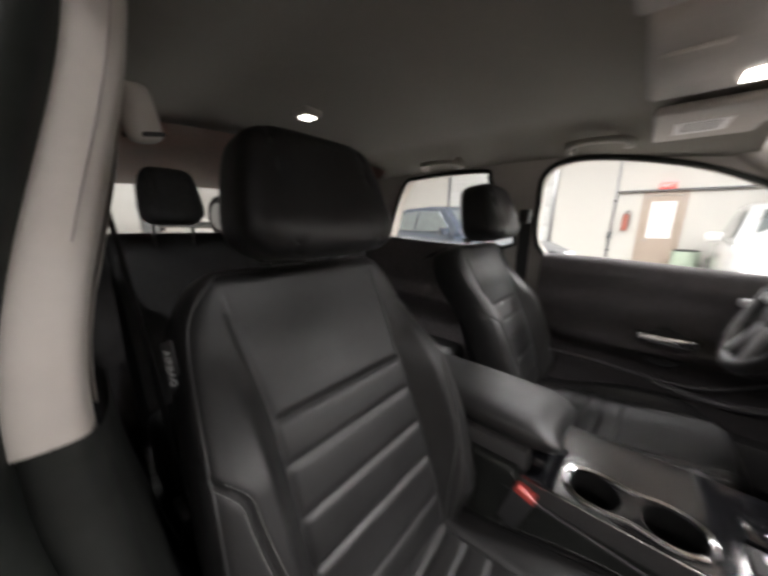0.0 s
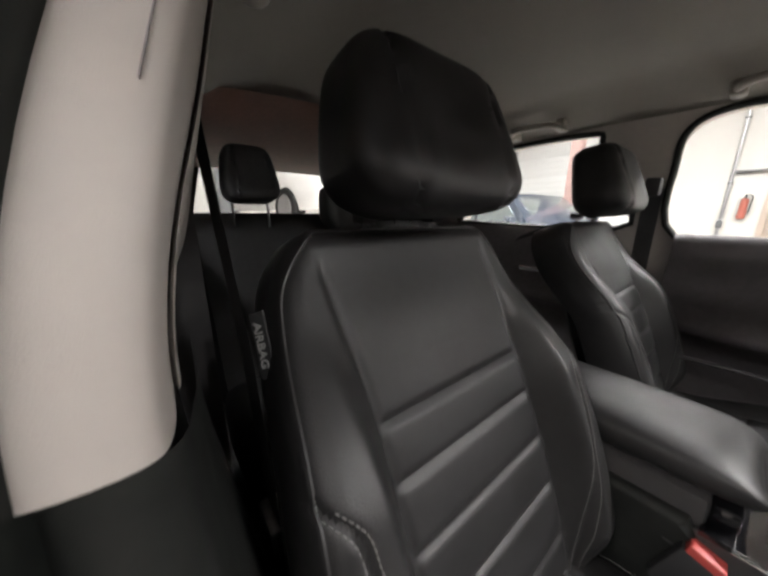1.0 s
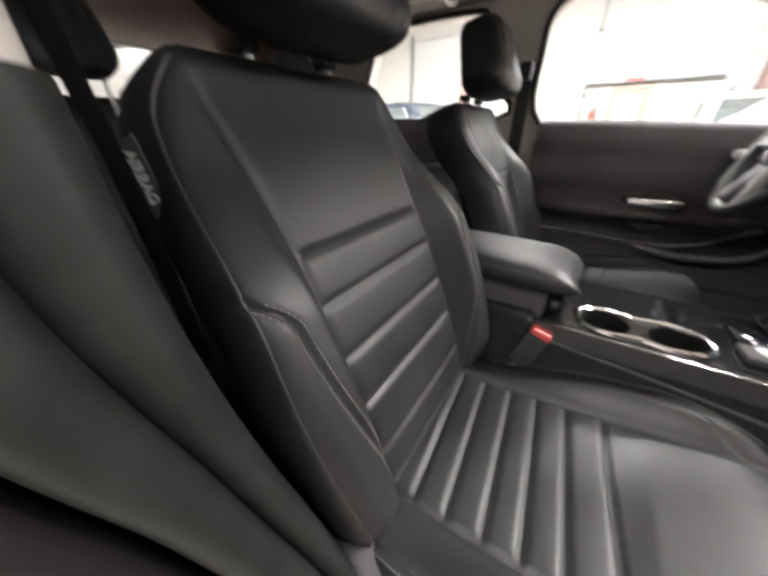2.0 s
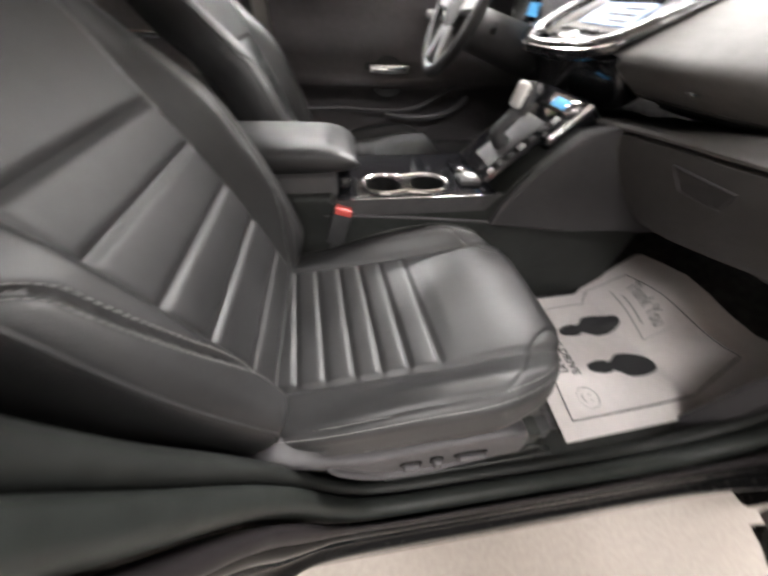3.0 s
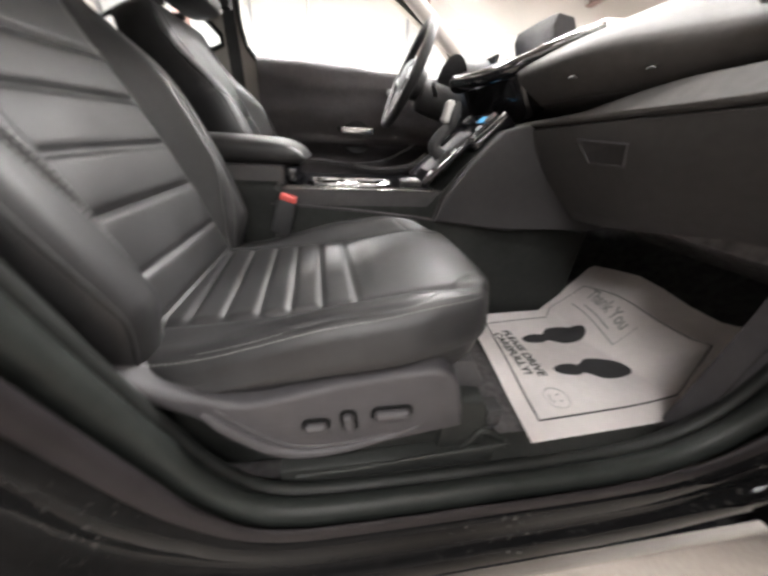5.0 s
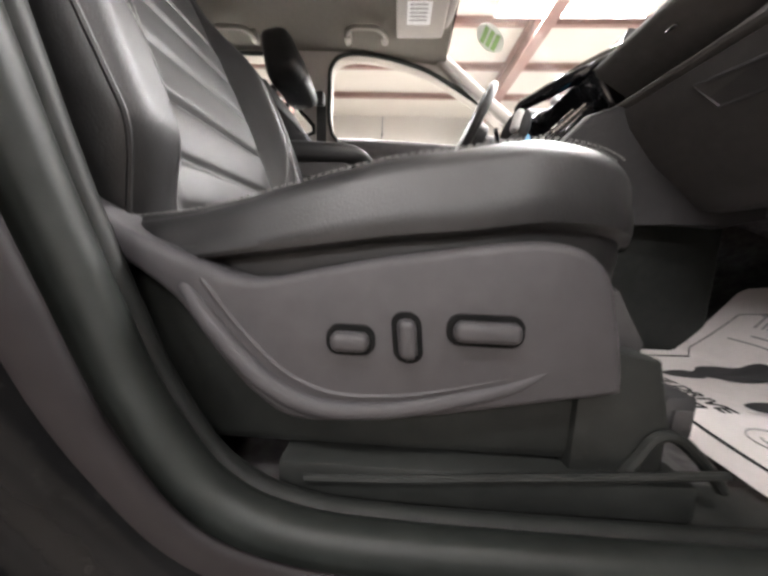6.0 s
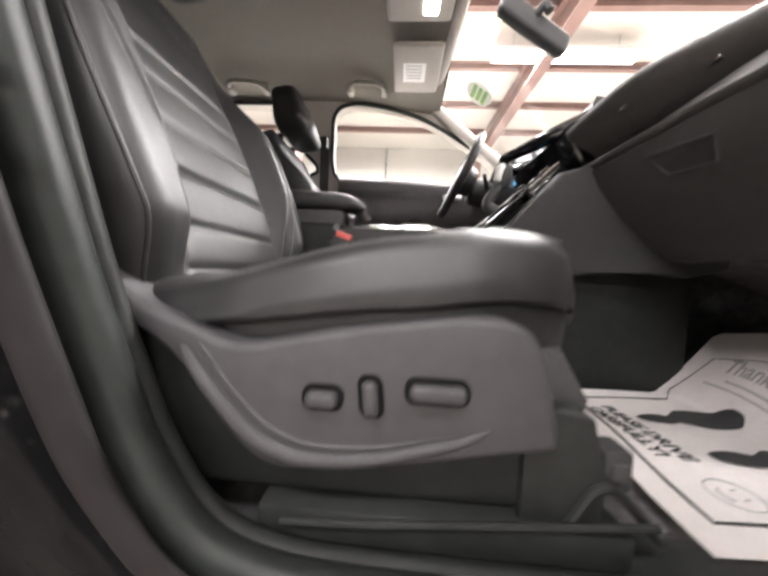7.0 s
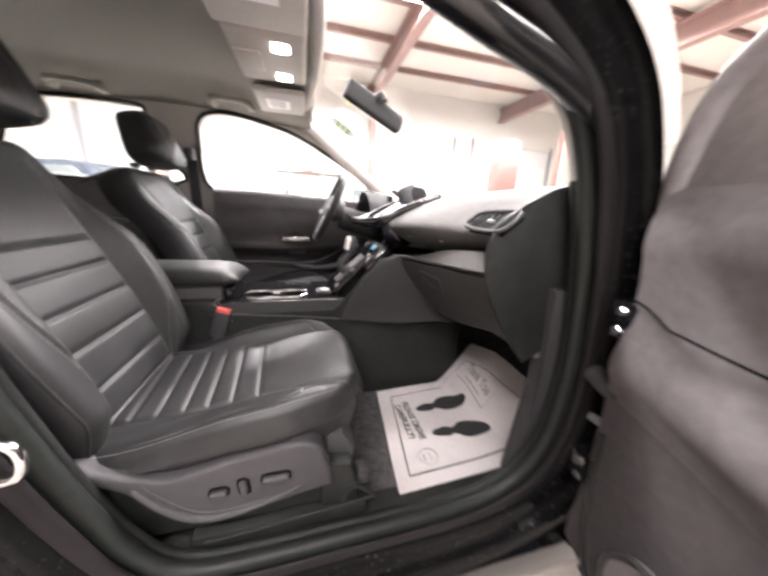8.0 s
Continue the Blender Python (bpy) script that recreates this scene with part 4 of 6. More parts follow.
def cushion_z(x, q):
    """Height of the cushion's top at x, q metres from the seat's middle (q > 0: inboard)."""
    z = lerp_table([(-0.12, 0.672), (0.10, 0.682), (0.30, 0.703), (0.45, 0.726), (0.55, 0.722)], x)
    a = abs(q)
    bol = (-0.004 + 0.030 * smooth01(0.06, 0.30, x)) * smooth01(0.145, 0.185, a) * (1 - 0.8 * smooth01(0.36, 0.52, x))
    z += bol + 0.006 * (1 - (min(a, 0.14) / 0.14) ** 2) * smooth01(0.30, 0.34, x)
    edge = 0.140
    if a < edge:
        for k, lx in enumerate(CUSH_LINES):
            z += groove(x - lx + 0.075 * q, 0.0052, 0.0040) * smooth01(edge, edge - 0.012, a)
        for l0, l1 in zip((0.01,) + CUSH_LINES, CUSH_LINES):
            xs_ = x + 0.075 * q
            if l0 < xs_ < l1:
                z += 0.0016 * math.sin(math.pi * (xs_ - l0) / (l1 - l0)) ** 0.7
    z += groove(a - edge, 0.0060, 0.0058) * smooth01(0.56, 0.50, x)
    z += groove(a - 0.206 + 0.10 * smooth01(0.36, 0.50, x), 0.003, 0.0028)
    return z


def cushion_half(x):
    return lerp_table([(-0.12, 0.205), (0.05, 0.222), (0.25, 0.231), (0.36, 0.230), (0.43, 0.213), (0.475, 0.187), (0.505, 0.148), (0.5317, 0.085)], x)


def seat_cushion(yc, s):
    """Top, rounded rim and skirt of the cushion; s = +1 where inboard lies towards +y."""
    bm = bmesh.new()
    xs = [-0.11 + 0.00345 * k for k in range(187)]
    x1 = xs[-1]
    vs = [-1 + 2 * k / 150 for k in range(151)]
    R = 0.036
    rows = []
    for x in xs:
        row = []
        hw = cushion_half(x)
        for v in vs:
            q = v * hw
            d = min(hw - abs(q), (x1 - x))
            xv = x - 0.075 * q * smooth01(-0.09, 0.03, x) * smooth01(0.42, 0.32, x)
            z = cushion_z(xv, q)
            if d < R:
                z -= R - math.sqrt(max(0.0, R * R - (R - d) ** 2))
            row.append(Vector((xv, yc + s * q, z)))
        rows.append(row)
    def skirt(x, z0):
        """Drops and outward steps below the rim: a full roll, a sunk seam, a straight skirt."""
        zs = z0 - lerp_table([(-0.12, 0.006), (0.06, 0.008), (0.14, 0.015), (0.25, 0.030), (0.36, 0.036), (0.46, 0.034), (0.55, 0.030)], x)
        h = z0 - zs
        return [(h * 0.35, 0.005), (h * 0.7, 0.0065), (h * 0.93, 0.0045), (h, -0.006), (h + 0.003, -0.010), (h + 0.008, -0.009), (h + 0.03, -0.011), (h + 0.055, -0.018), (h + 0.07, -0.024)]

    full = []
    for i, row in enumerate(rows):
        sk = skirt(row[0].x, min(row[0].z, row[-1].z))
        left = [Vector((row[0].x, row[0].y - s * o, row[0].z - dz)) for dz, o in reversed(sk)]
        right = [Vector((row[-1].x, row[-1].y + s * o, row[-1].z - dz)) for dz, o in sk]
        full.append(left + row + right)
    last = full[-1]
    front = []
    for dz, o in skirt(last[60].x, last[75].z):
        front.append([Vector((p.x + o * 1.6, p.y, p.z - dz)) for p in last])
    skin(bm, full + front)
    return bm


BACK_T = radians(21.5)
B_UP = Vector((-math.sin(BACK_T), 0, math.cos(BACK_T)))
B_FWD = Vector((math.cos(BACK_T), 0, math.sin(BACK_T)))
B_ORG = Vector((0.048, 0, 0.640))
BACK_LEN = 0.628
BACK_LINES = (0.046, 0.107, 0.187, 0.259, 0.330, 0.394)


def back_half(w):
    """Half width of the backrest; the shoulders end in a round corner."""
    u = min(0.992, max(0.0, (w - 0.528) / 0.100))
    return lerp_table([(0.0, 0.212), (0.10, 0.236), (0.24, 0.250), (0.36, 0.244), (0.46, 0.230), (0.60, 0.206)], w) - 0.078 * (1 - (1 - u ** 2.5) ** 0.4)


def insert_half(w):
    return 0.142 + 0.012 * smooth01(0.38, 0.58, w)


def back_n(w, q):
    """How far the backrest's front stands forward of its plane."""
    a = abs(q)
    ih = insert_half(w)
    n = 0.004 + 0.014 * math.sin(math.pi * min(1, w / 0.45)) - 0.020 * smooth01(0.44, 0.60, w)
    n += 0.050 * smooth01(ih - 0.004, ih + 0.042, a) * smooth01(0.0, 0.10, w) * (1 - smooth01(0.34, 0.52, w))
    if a < ih:
        fade = smooth01(ih, ih - 0.012, a)
        for lw in BACK_LINES:
            n += groove(w - lw, 0.0054, 0.0042) * fade
        for l0, l1 in zip(BACK_LINES, BACK_LINES[1:]):
            if l0 < w < l1:
                n += 0.0015 * math.sin(math.pi * (w - l0) / (l1 - l0)) ** 0.7
    n += groove(a - ih, 0.0062, 0.0046) * smooth01(0.60, 0.55, w)
    if w < 0.40:
        n += groove(a - bolster_q(w), 0.0042, 0.0060)
    return n


def back_rim(w, q):
    """back_n with the rounded rim taken off."""
    d = max(0.0, min(0.034, back_half(w) - abs(q), BACK_LEN - w))
    return back_n(w, q) - (0.034 - math.sqrt(max(0.0, 0.034 ** 2 - (0.034 - d) ** 2)))


def bolster_q(w):
    """Where the bolster's seam runs: in at the seat, curling out to the rim at its top."""
    return min(back_half(w) - 0.004, 0.150 + 0.058 * smooth01(0.0, 0.36, w) + 0.040 * smooth01(0.34, 0.405, w))


def back_at(yc, s, w, q, n):
    p = B_ORG + B_UP * w + B_FWD * n
    return Vector((p.x, yc + s * q, p.z))


def seat_back(yc, s):
    bm = bmesh.new()
    rows = []
    R = 0.034
    nw = 172
    for i in range(nw + 1):
        w = -0.01 + (BACK_LEN + 0.01) * i / nw
        hw = back_half(w)
        row = []
        for k in range(151):
            q = (-1 + 2 * k / 150) * hw
            d = min(hw - abs(q), (BACK_LEN - w) * 1.0)
            n = back_n(w, q)
            if d < R:
                n -= R - math.sqrt(max(0.0, R * R - (R - d) ** 2))
            row.append(back_at(yc, s, w, q, n))
        lf = [back_at(yc, s, w, -hw - o, back_n(w, -hw) - R - dn) for dn, o in ((0.075, -0.010), (0.05, 0.0), (0.022, 0.003))]
        rt = [back_at(yc, s, w, hw + o, back_n(w, hw) - R - dn) for dn, o in ((0.022, 0.003), (0.05, 0.0), (0.075, -0.010))]
        rows.append(lf + row + rt)
    top = [[p - B_FWD * dn + B_UP * du for p in rows[-1]] for dn, du in ((0.02, 0.004), (0.05, 0.002), (0.075, -0.01))]
    skin(bm, rows + top)
    return bm


def seat_back_shell(yc, s):
    bm = bmesh.new()
    rows = []
    for i in range(25):
        w = -0.03 + (BACK_LEN + 0.015) * i / 24
        hw = back_half(max(0, w)) - 0.006
        rows.append([back_at(yc, s, w, q * hw, -0.058 - 0.040 * (1 - abs(q) ** 4) * math.sin(math.pi * (0.1 + 0.8 * i / 24))) for q in [-1 + k / 10 for k in range(21)]])
    skin(bm, rows)
    bmesh.ops.solidify(bm, geom=bm.faces[:], thickness=0.02)
    return bm


def stitches(bm, pts, step=0.0062, size=0.0006):
    """Short raised threads along a line."""
    acc, P = 0.0, [Vector(p) for p in pts]
    for a, b in zip(P, P[1:]):
        L = (b - a).length
        if L < 1e-6:
            continue
        d = (b - a) / L
        while acc < L:
            c = a + d * acc
            e = d * (step * 0.33)
            o1 = d.orthogonal().normalized() * size
            o2 = d.cross(o1)
            vs = [bm.verts.new(c + k * e + o) for k in (-1, 1) for o in (o1, o2, -o1, -o2)]
            for j in range(4):
                bm.faces.new((vs[j], vs[(j + 1) % 4], vs[4 + (j + 1) % 4], vs[4 + j]))
            acc += step
        acc -= L
    return bm


def headrest(yc, s, cx=-0.172, cz=1.318):
    """A soft block, wider at its top half, leaning with the backrest."""
    bm = bmesh.new()
    rows = []
    tilt = Matrix.Rotation(-radians(10), 4, "Y")
    for i in range(41):
        t = -1 + 2 * i / 40
        row = []
        zz = 0.098 * (abs(t) ** 0.9) * (1 if t > 0 else -1)
        cap = (1 - abs(t) ** 5) ** 0.34 if abs(t) < 1 else 0.0
        wid = (0.146 - 0.024 * smooth01(-0.5, 1.0, t) - 0.010 * smooth01(-0.5, -1, t)) * (0.30 + 0.70 * cap)
        dep = (0.058 + 0.010 * smooth01(0.6, -0.6, t)) * (0.12 + 0.88 * cap)
        for j in range(72):
            a = 2 * math.pi * j / 72
            c, sn = math.cos(a), math.sin(a)
            y = wid * (abs(sn) ** 0.44) * (1 if sn > 0 else -1)
            x = dep * (abs(c) ** 0.52) * (1 if c > 0 else -1)
            if c > 0.2:
                x -= 0.010 * (1 - abs(t)) * math.exp(-(y / 0.05) ** 2) + 0.0075 * math.exp(-((abs(y) - 0.083) / 0.0035) ** 2)
            v = tilt @ Vector((x - 0.012 * t, y, zz))
            row.append(Vector((cx + v.x, yc + s * v.y, cz + v.z)))
        rows.append(row)
    skin(bm, rows, close_v=True, caps=True)
    return bm


def front_seat(name, yc, s, label):
    """yc: the seat's middle; s = +1 where inboard lies towards +y."""
    st = thing(name, (0.22, yc, 0.40), label, "car seat", group="front seats")
    Y = lambda q: yc + s * q
    cu = part("seat_cushion", seat_cushion(yc, s), M_LEATHER, st, "ribbed black leather cushion")
    bm = bmesh.new()
    for e in (-1, 1):
        for off in (-0.006, 0.006):
            stitches(bm, [Vector((x, Y(e * (0.212 + off) * cushion_half(x) / 0.228), cushion_z(x, e * (0.212 + off)) - 0.0070 + (0.002 if off > 0 else 0.0045))) for x in [0.0 + 0.01 * k for k in range(48)]])
    tagged(part("stitching", bm, M_THREAD, cu, "pale grey stitching"), kind="stuff")
    ba = part("backrest", seat_back(yc, s), M_LEATHER, st, "ribbed black leather backrest")
    bm = bmesh.new()
    for e in (-1, 1):
        pts = []
        for k in range(58):
            w = 0.01 + 0.0098 * k
            q = e * (back_half(w) - 0.010)
            pts.append(back_at(yc, s, w, q, back_n(w, q) - 0.0105))
        stitches(bm, pts)
        for off in (-0.006, 0.006):
            pts2 = []
            for k in range(54):
                w = 0.012 + 0.0068 * k
                q = e * min(back_half(w) - 0.002, bolster_q(w) + off)
                pts2.append(back_at(yc, s, w, q, back_rim(w, q) + 0.0004))
            stitches(bm, pts2)
    tagged(part("stitching", bm, M_THREAD, ba, "pale grey stitching"), kind="stuff")
    rim = []
    for e in (-1, 1):
        half = []
        for k in range(55):
            w = 0.03 + (BACK_LEN - 0.042) * k / 54
            q = e * (back_half(w) - 0.009 - 0.012 * smooth01(0.54, BACK_LEN, w))
            d = min(back_half(w) - abs(q), BACK_LEN - w)
            half.append(back_at(yc, s, w, q, back_n(w, q) - (0.034 - math.sqrt(max(0.0, 0.034 ** 2 - (0.034 - min(d, 0.034)) ** 2))) + 0.0006))
        rim += half if e < 0 else half[::-1]
    part("piping", tube(bmesh.new(), rim, 0.0024, 6), M_LEATHER, ba)

    part("back_shell", seat_back_shell(yc, s), M_BACKCLOTH, st, "black vinyl seat back")
    part("headrest", headrest(yc, s), M_LEATHER, st, "padded black leather headrest")
    for q in (-0.067, 0.067):
        part("headrest_post", cyl(bmesh.new(), (-0.228, Y(q), 1.15), (-0.202, Y(q), 1.265), 0.0065, n=12), M_CHROME, st, "chrome headrest post")
        part("post_guide", boxed((-0.232, Y(q) - 0.013, 1.214), (-0.202, Y(q) + 0.013, 1.232), 0.005), M_PLASTIC, st)
    # outboard side shield with switches
    o = -1
    oy = lambda d: Y(o * (0.238 + d))
    SH = catmull([(0.010, 0.694, 0), (0.037, 0.679, 0), (0.062, 0.658, 0), (0.110, 0.640, 0), (0.160, 0.622, 0), (0.213, 0.631, 0), (0.259, 0.641, 0), (0.303, 0.648, 0), (0.349, 0.655, 0), (0.385, 0.658, 0), (0.414, 0.652, 0), (0.433, 0.634, 0), (0.442, 0.605, 0), (0.449, 0.575, 0), (0.452, 0.550, 0), (0.446, 0.542, 0), (0.393, 0.532, 0), (0.327, 0.519, 0), (0.281, 0.512, 0), (0.233, 0.507, 0), (0.195, 0.508, 0), (0.168, 0.524, 0), (0.143, 0.550, 0), (0.120, 0.580, 0), (0.100, 0.606, 0), (0.060, 0.634, 0), (0.012, 0.664, 0)], 3, closed=True)
    bm = bmesh.new()
    nrm = []
    for k, p in enumerate(SH):
        d = (SH[(k + 1) % len(SH)] - SH[k - 1]).normalized()
        nrm.append(Vector((d.y, -d.x, 0)))
    rows = [[Vector((p.x + v.x * g, oy(dep), p.y + v.y * g)) for p, v in zip(SH, nrm)] for g, dep in ((0.0, -0.034), (0.0, -0.008), (0.0, -0.003), (0.0018, 0.0006), (0.0045, 0.0030), (0.008, 0.0040))]
    skin(bm, rows, close_v=True)
    lid = bm.faces.new(list(bm.verts)[-len(SH):])
    bmesh.ops.triangulate(bm, faces=[lid], ngon_method="EAR_CLIP")
    sh = part("side_shield", bm, M_SHIELD, st, "charcoal plastic side shield with switches")
    bm = bmesh.new()
    RG = catmull([(x, oy(d), z) for x, d, z in ((0.110, 0.0, 0.616), (0.122, 0.003, 0.602), (0.136, 0.003, 0.583), (0.155, 0.003, 0.561), (0.177, 0.003, 0.540), (0.205, 0.003, 0.525), (0.235, 0.003, 0.520), (0.280, 0.003, 0.523), (0.326, 0.002, 0.533), (0.367, 0.001, 0.545), (0.395, -0.001, 0.560), (0.413, -0.003, 0.573))], 5)
    tube(bm, RG, [0.004 + 0.005 * math.sin(math.pi * (k / (len(RG) - 1)) ** 0.6) for k in range(len(RG))], 12)
    part("ridge", bm, M_SHIELD, sh)
    bm = bmesh.new()
    tube(bm, [p + Vector((0.010, 0, 0.012)) for p in RG[3:-3]], 0.0028, 6)
    part("edge_line", bm, M_SHIELD, sh)
    for lo, hi in (((0.2285, 0.571), (0.2580, 0.5865)), ((0.2790, 0.567), (0.2935, 0.598)), ((0.3195, 0.5825), (0.3690, 0.5985))):
        cx_, cz_ = (lo[0] + hi[0]) / 2, (lo[1] + hi[1]) / 2
        rot = Matrix.Translation((cx_, 0, cz_)) @ Matrix.Rotation(radians(-3 if hi[0] - lo[0] > 0.05 else 0), 4, "Y") @ Matrix.Translation((-cx_, 0, -cz_))
        tall = hi[1] - lo[1] > hi[0] - lo[0]

        def pill(g):
            """Outline with round ends, g wider than the switch."""
            a, b = (hi[0] - lo[0]) / 2 + g, (hi[1] - lo[1]) / 2 + g
            r = min(a, b) * 0.86
            return [(cx_ + (a - r) * (1 if math.cos(q) > 0 else -1) + r * math.cos(q), cz_ + (b - r) * (1 if math.sin(q) > 0 else -1) + r * math.sin(q)) for q in [2 * math.pi * (k + 0.5) / 32 for k in range(32)]]

        lean_ = lambda a, b, d: rot @ Vector((a + (0.10 * (cz_ - b) if tall else 0.0), oy(d), b))
        # solid pill; its near-black colour gives the shade round the switch
        bz = part("switch_recess", prism(bmesh.new(), pill(0.0042), lean_, 0.0, 0.0058), M_VOID, sh, "switch surround, gap shade in its colour")
        part("switch", prism(bmesh.new(), pill(0.0), lean_, 0.003, 0.016, 0.0055, 3), M_SHIELD, bz, "charcoal seat adjuster switch")
    # frame behind the shield, runner and front foot
    part("seat_base", boxed((0.02, min(Y(-0.218), Y(0.218)), 0.466), (0.445, max(Y(-0.21), Y(0.21)), 0.63), 0.015), M_SCUFF, st)
    for q in (-0.215, 0.215):
        ru = part("runner", boxed((0.18, Y(q) - 0.02, 0.430), (0.53, Y(q) + 0.02, 0.466), 0.006), M_SCUFF, st, "black seat runner")
        part("runner_lip", tube(bmesh.new(), catmull([(0.205, Y(q * 1.10), 0.453), (0.284, Y(q * 1.10), 0.457), (0.362, Y(q * 1.10), 0.464), (0.447, Y(q * 1.10), 0.471), (0.545, Y(q * 1.10), 0.480)], 6), 0.0036, 8), M_SCUFF, ru)
        part("runner_hook", tube(bmesh.new(), catmull([(0.468, Y(q * 1.05), 0.456), (0.484, Y(q * 1.05), 0.484), (0.496, Y(q * 1.05), 0.502), (0.514, Y(q * 1.05), 0.502), (0.540, Y(q * 1.05), 0.478), (0.556, Y(q * 1.05), 0.458)], 5), 0.0050, 8), M_SCUFF, ru, "black hook at the runner's front")
        part("foot_cover", prism(bmesh.new(), [(0.430, 0.465), (0.507, 0.465), (0.508, 0.510), (0.494, 0.566), (0.430, 0.578)], lambda a, b, d: (a, Y(q * 0.95) + d, b), -0.020, 0.020, 0.005), M_SCUFF, st)
    if s > 0:
        cl = part("front_clip", boxed((0.512, Y(-0.212), 0.490), (0.540, Y(-0.180), 0.532), 0.005), M_INK, st, "black clip at the seat's front foot")
        part("clip_spring", boxed((0.518, Y(-0.2145), 0.502), (0.534, Y(-0.2115), 0.520), 0.001), M_PLASTIC, cl)
    part("front_cover", prism(bmesh.new(), [(0.40, 0.49), (0.49, 0.50), (0.51, 0.57), (0.48, 0.62), (0.40, 0.63)], lambda a, b, d: (a, Y(d), b), -0.19, 0.19, 0.01), M_PLASTIC, st)
    # buckle on the inboard side
    bk = part("belt_buckle", boxed((0.115, min(Y(0.212), Y(0.236)), 0.690), (0.160, max(Y(0.212), Y(0.236)), 0.775), 0.006, m=Matrix.Translation((0.14, 0, 0.70)) @ Matrix.Rotation(radians(18), 4, "Y") @ Matrix.Translation((-0.14, 0, -0.70))), M_INK, st, "black belt buckle")
    part("release", boxed((0.119, min(Y(0.2125), Y(0.2355)), 0.772), (0.157, max(Y(0.2125), Y(0.2355)), 0.787), 0.003, m=Matrix.Translation((0.14, 0, 0.70)) @ Matrix.Rotation(radians(18), 4, "Y") @ Matrix.Translation((-0.14, 0, -0.70))), M_RED, bk, "red release button")
    part("stalk", tube(bmesh.new(), [(0.09, Y(0.225), 0.52), (0.12, Y(0.225), 0.62), (0.138, Y(0.225), 0.70)], 0.011, 8), M_PLASTIC, bk)
    return st


SEAT_Y, DRIVER_Y = -0.402, 0.36
pseat = front_seat("bucket_seat", SEAT_Y, 1, "black leather passenger seat with ribbed centre and side switches")
dseat = front_seat("bucket_seat", DRIVER_Y, -1, "black leather driver seat with ribbed centre panels")
# airbag tag sewn in the outboard bolster
tag_m = Matrix.Translation(back_at(SEAT_Y, 1, 0.506, -back_half(0.506) - 0.0050, -0.036)) @ Matrix((( -math.sin(BACK_T), -math.cos(BACK_T) * 1, 0, 0), (0, 0, -1, 0), (math.cos(BACK_T), -math.sin(BACK_T), 0, 0), (0, 0, 0, 1))) @ Matrix.Rotation(radians(32), 4, "X")
tag = part("airbag_tag", boxed((-0.034, -0.009, -0.001), (0.034, 0.009, 0.0015), 0.0, m=tag_m), M_BACKCLOTH, pseat, "small black airbag tag")
part("writing", text_mesh("AIRBAG", 0.0135, tag_m @ Matrix.Translation((0, 0, 0.003)) @ Matrix.Rotation(radians(180), 4, "Z")), M_TAGINK, tag)

# ---------------------------------------------------------------- rear bench
bench2 = thing("rear_bench", (-0.8, 0, 0.40), "black rear bench seat with headrests", "car seat")
bm = bmesh.new()
rows = []
for i in range(25):
    w = i / 24
    zz = 0.62 + 0.60 * w
    xx = -0.80 - 0.24 * w
    rows.append([Vector((xx + 0.03 * math.cos(5.2 * abs(y)) - (0.05 if abs(y) > 0.59 else 0.0) + groove(abs(y) - 0.16, 0.008, 0.012) - 0.04 * smooth01(0.9, 1.0, w), y, zz)) for y in [-0.60 + 0.02 * k for k in range(61)]])
rows += [[Vector((p.x - 0.06, p.y, p.z + 0.012)) for p in rows[-1]], [Vector((p.x - 0.12, p.y, p.z - 0.01)) for p in rows[-1]]]
skin(bm, rows)
bmesh.ops.solidify(bm, geom=bm.faces[:], thickness=0.03)
part("backrest", bm, M_BACKCLOTH, bench2)
part("seat_cushion", boxed((-0.85, -0.60, 0.46), (-0.32, 0.60, 0.70), 0.05, 3), M_BACKCLOTH, bench2)
for y, dz in ((-0.400, 0.015), (-0.03, -0.09), (0.345, 0.015)):
    bm = headrest(y, 1, -1.03, 1.345 + dz)
    for v in bm.verts:
        v.co.y = y + (v.co.y - y) * 0.64
    part("headrest", bm, M_BACKCLOTH, bench2, "black cloth rear headrest")
    for q in (-0.06, 0.06):
        part("headrest_post", cyl(bmesh.new(), (-1.04, y + q, 1.18), (-1.035, y + q, 1.27 + dz), 0.006, n=10), M_CHROME, bench2)

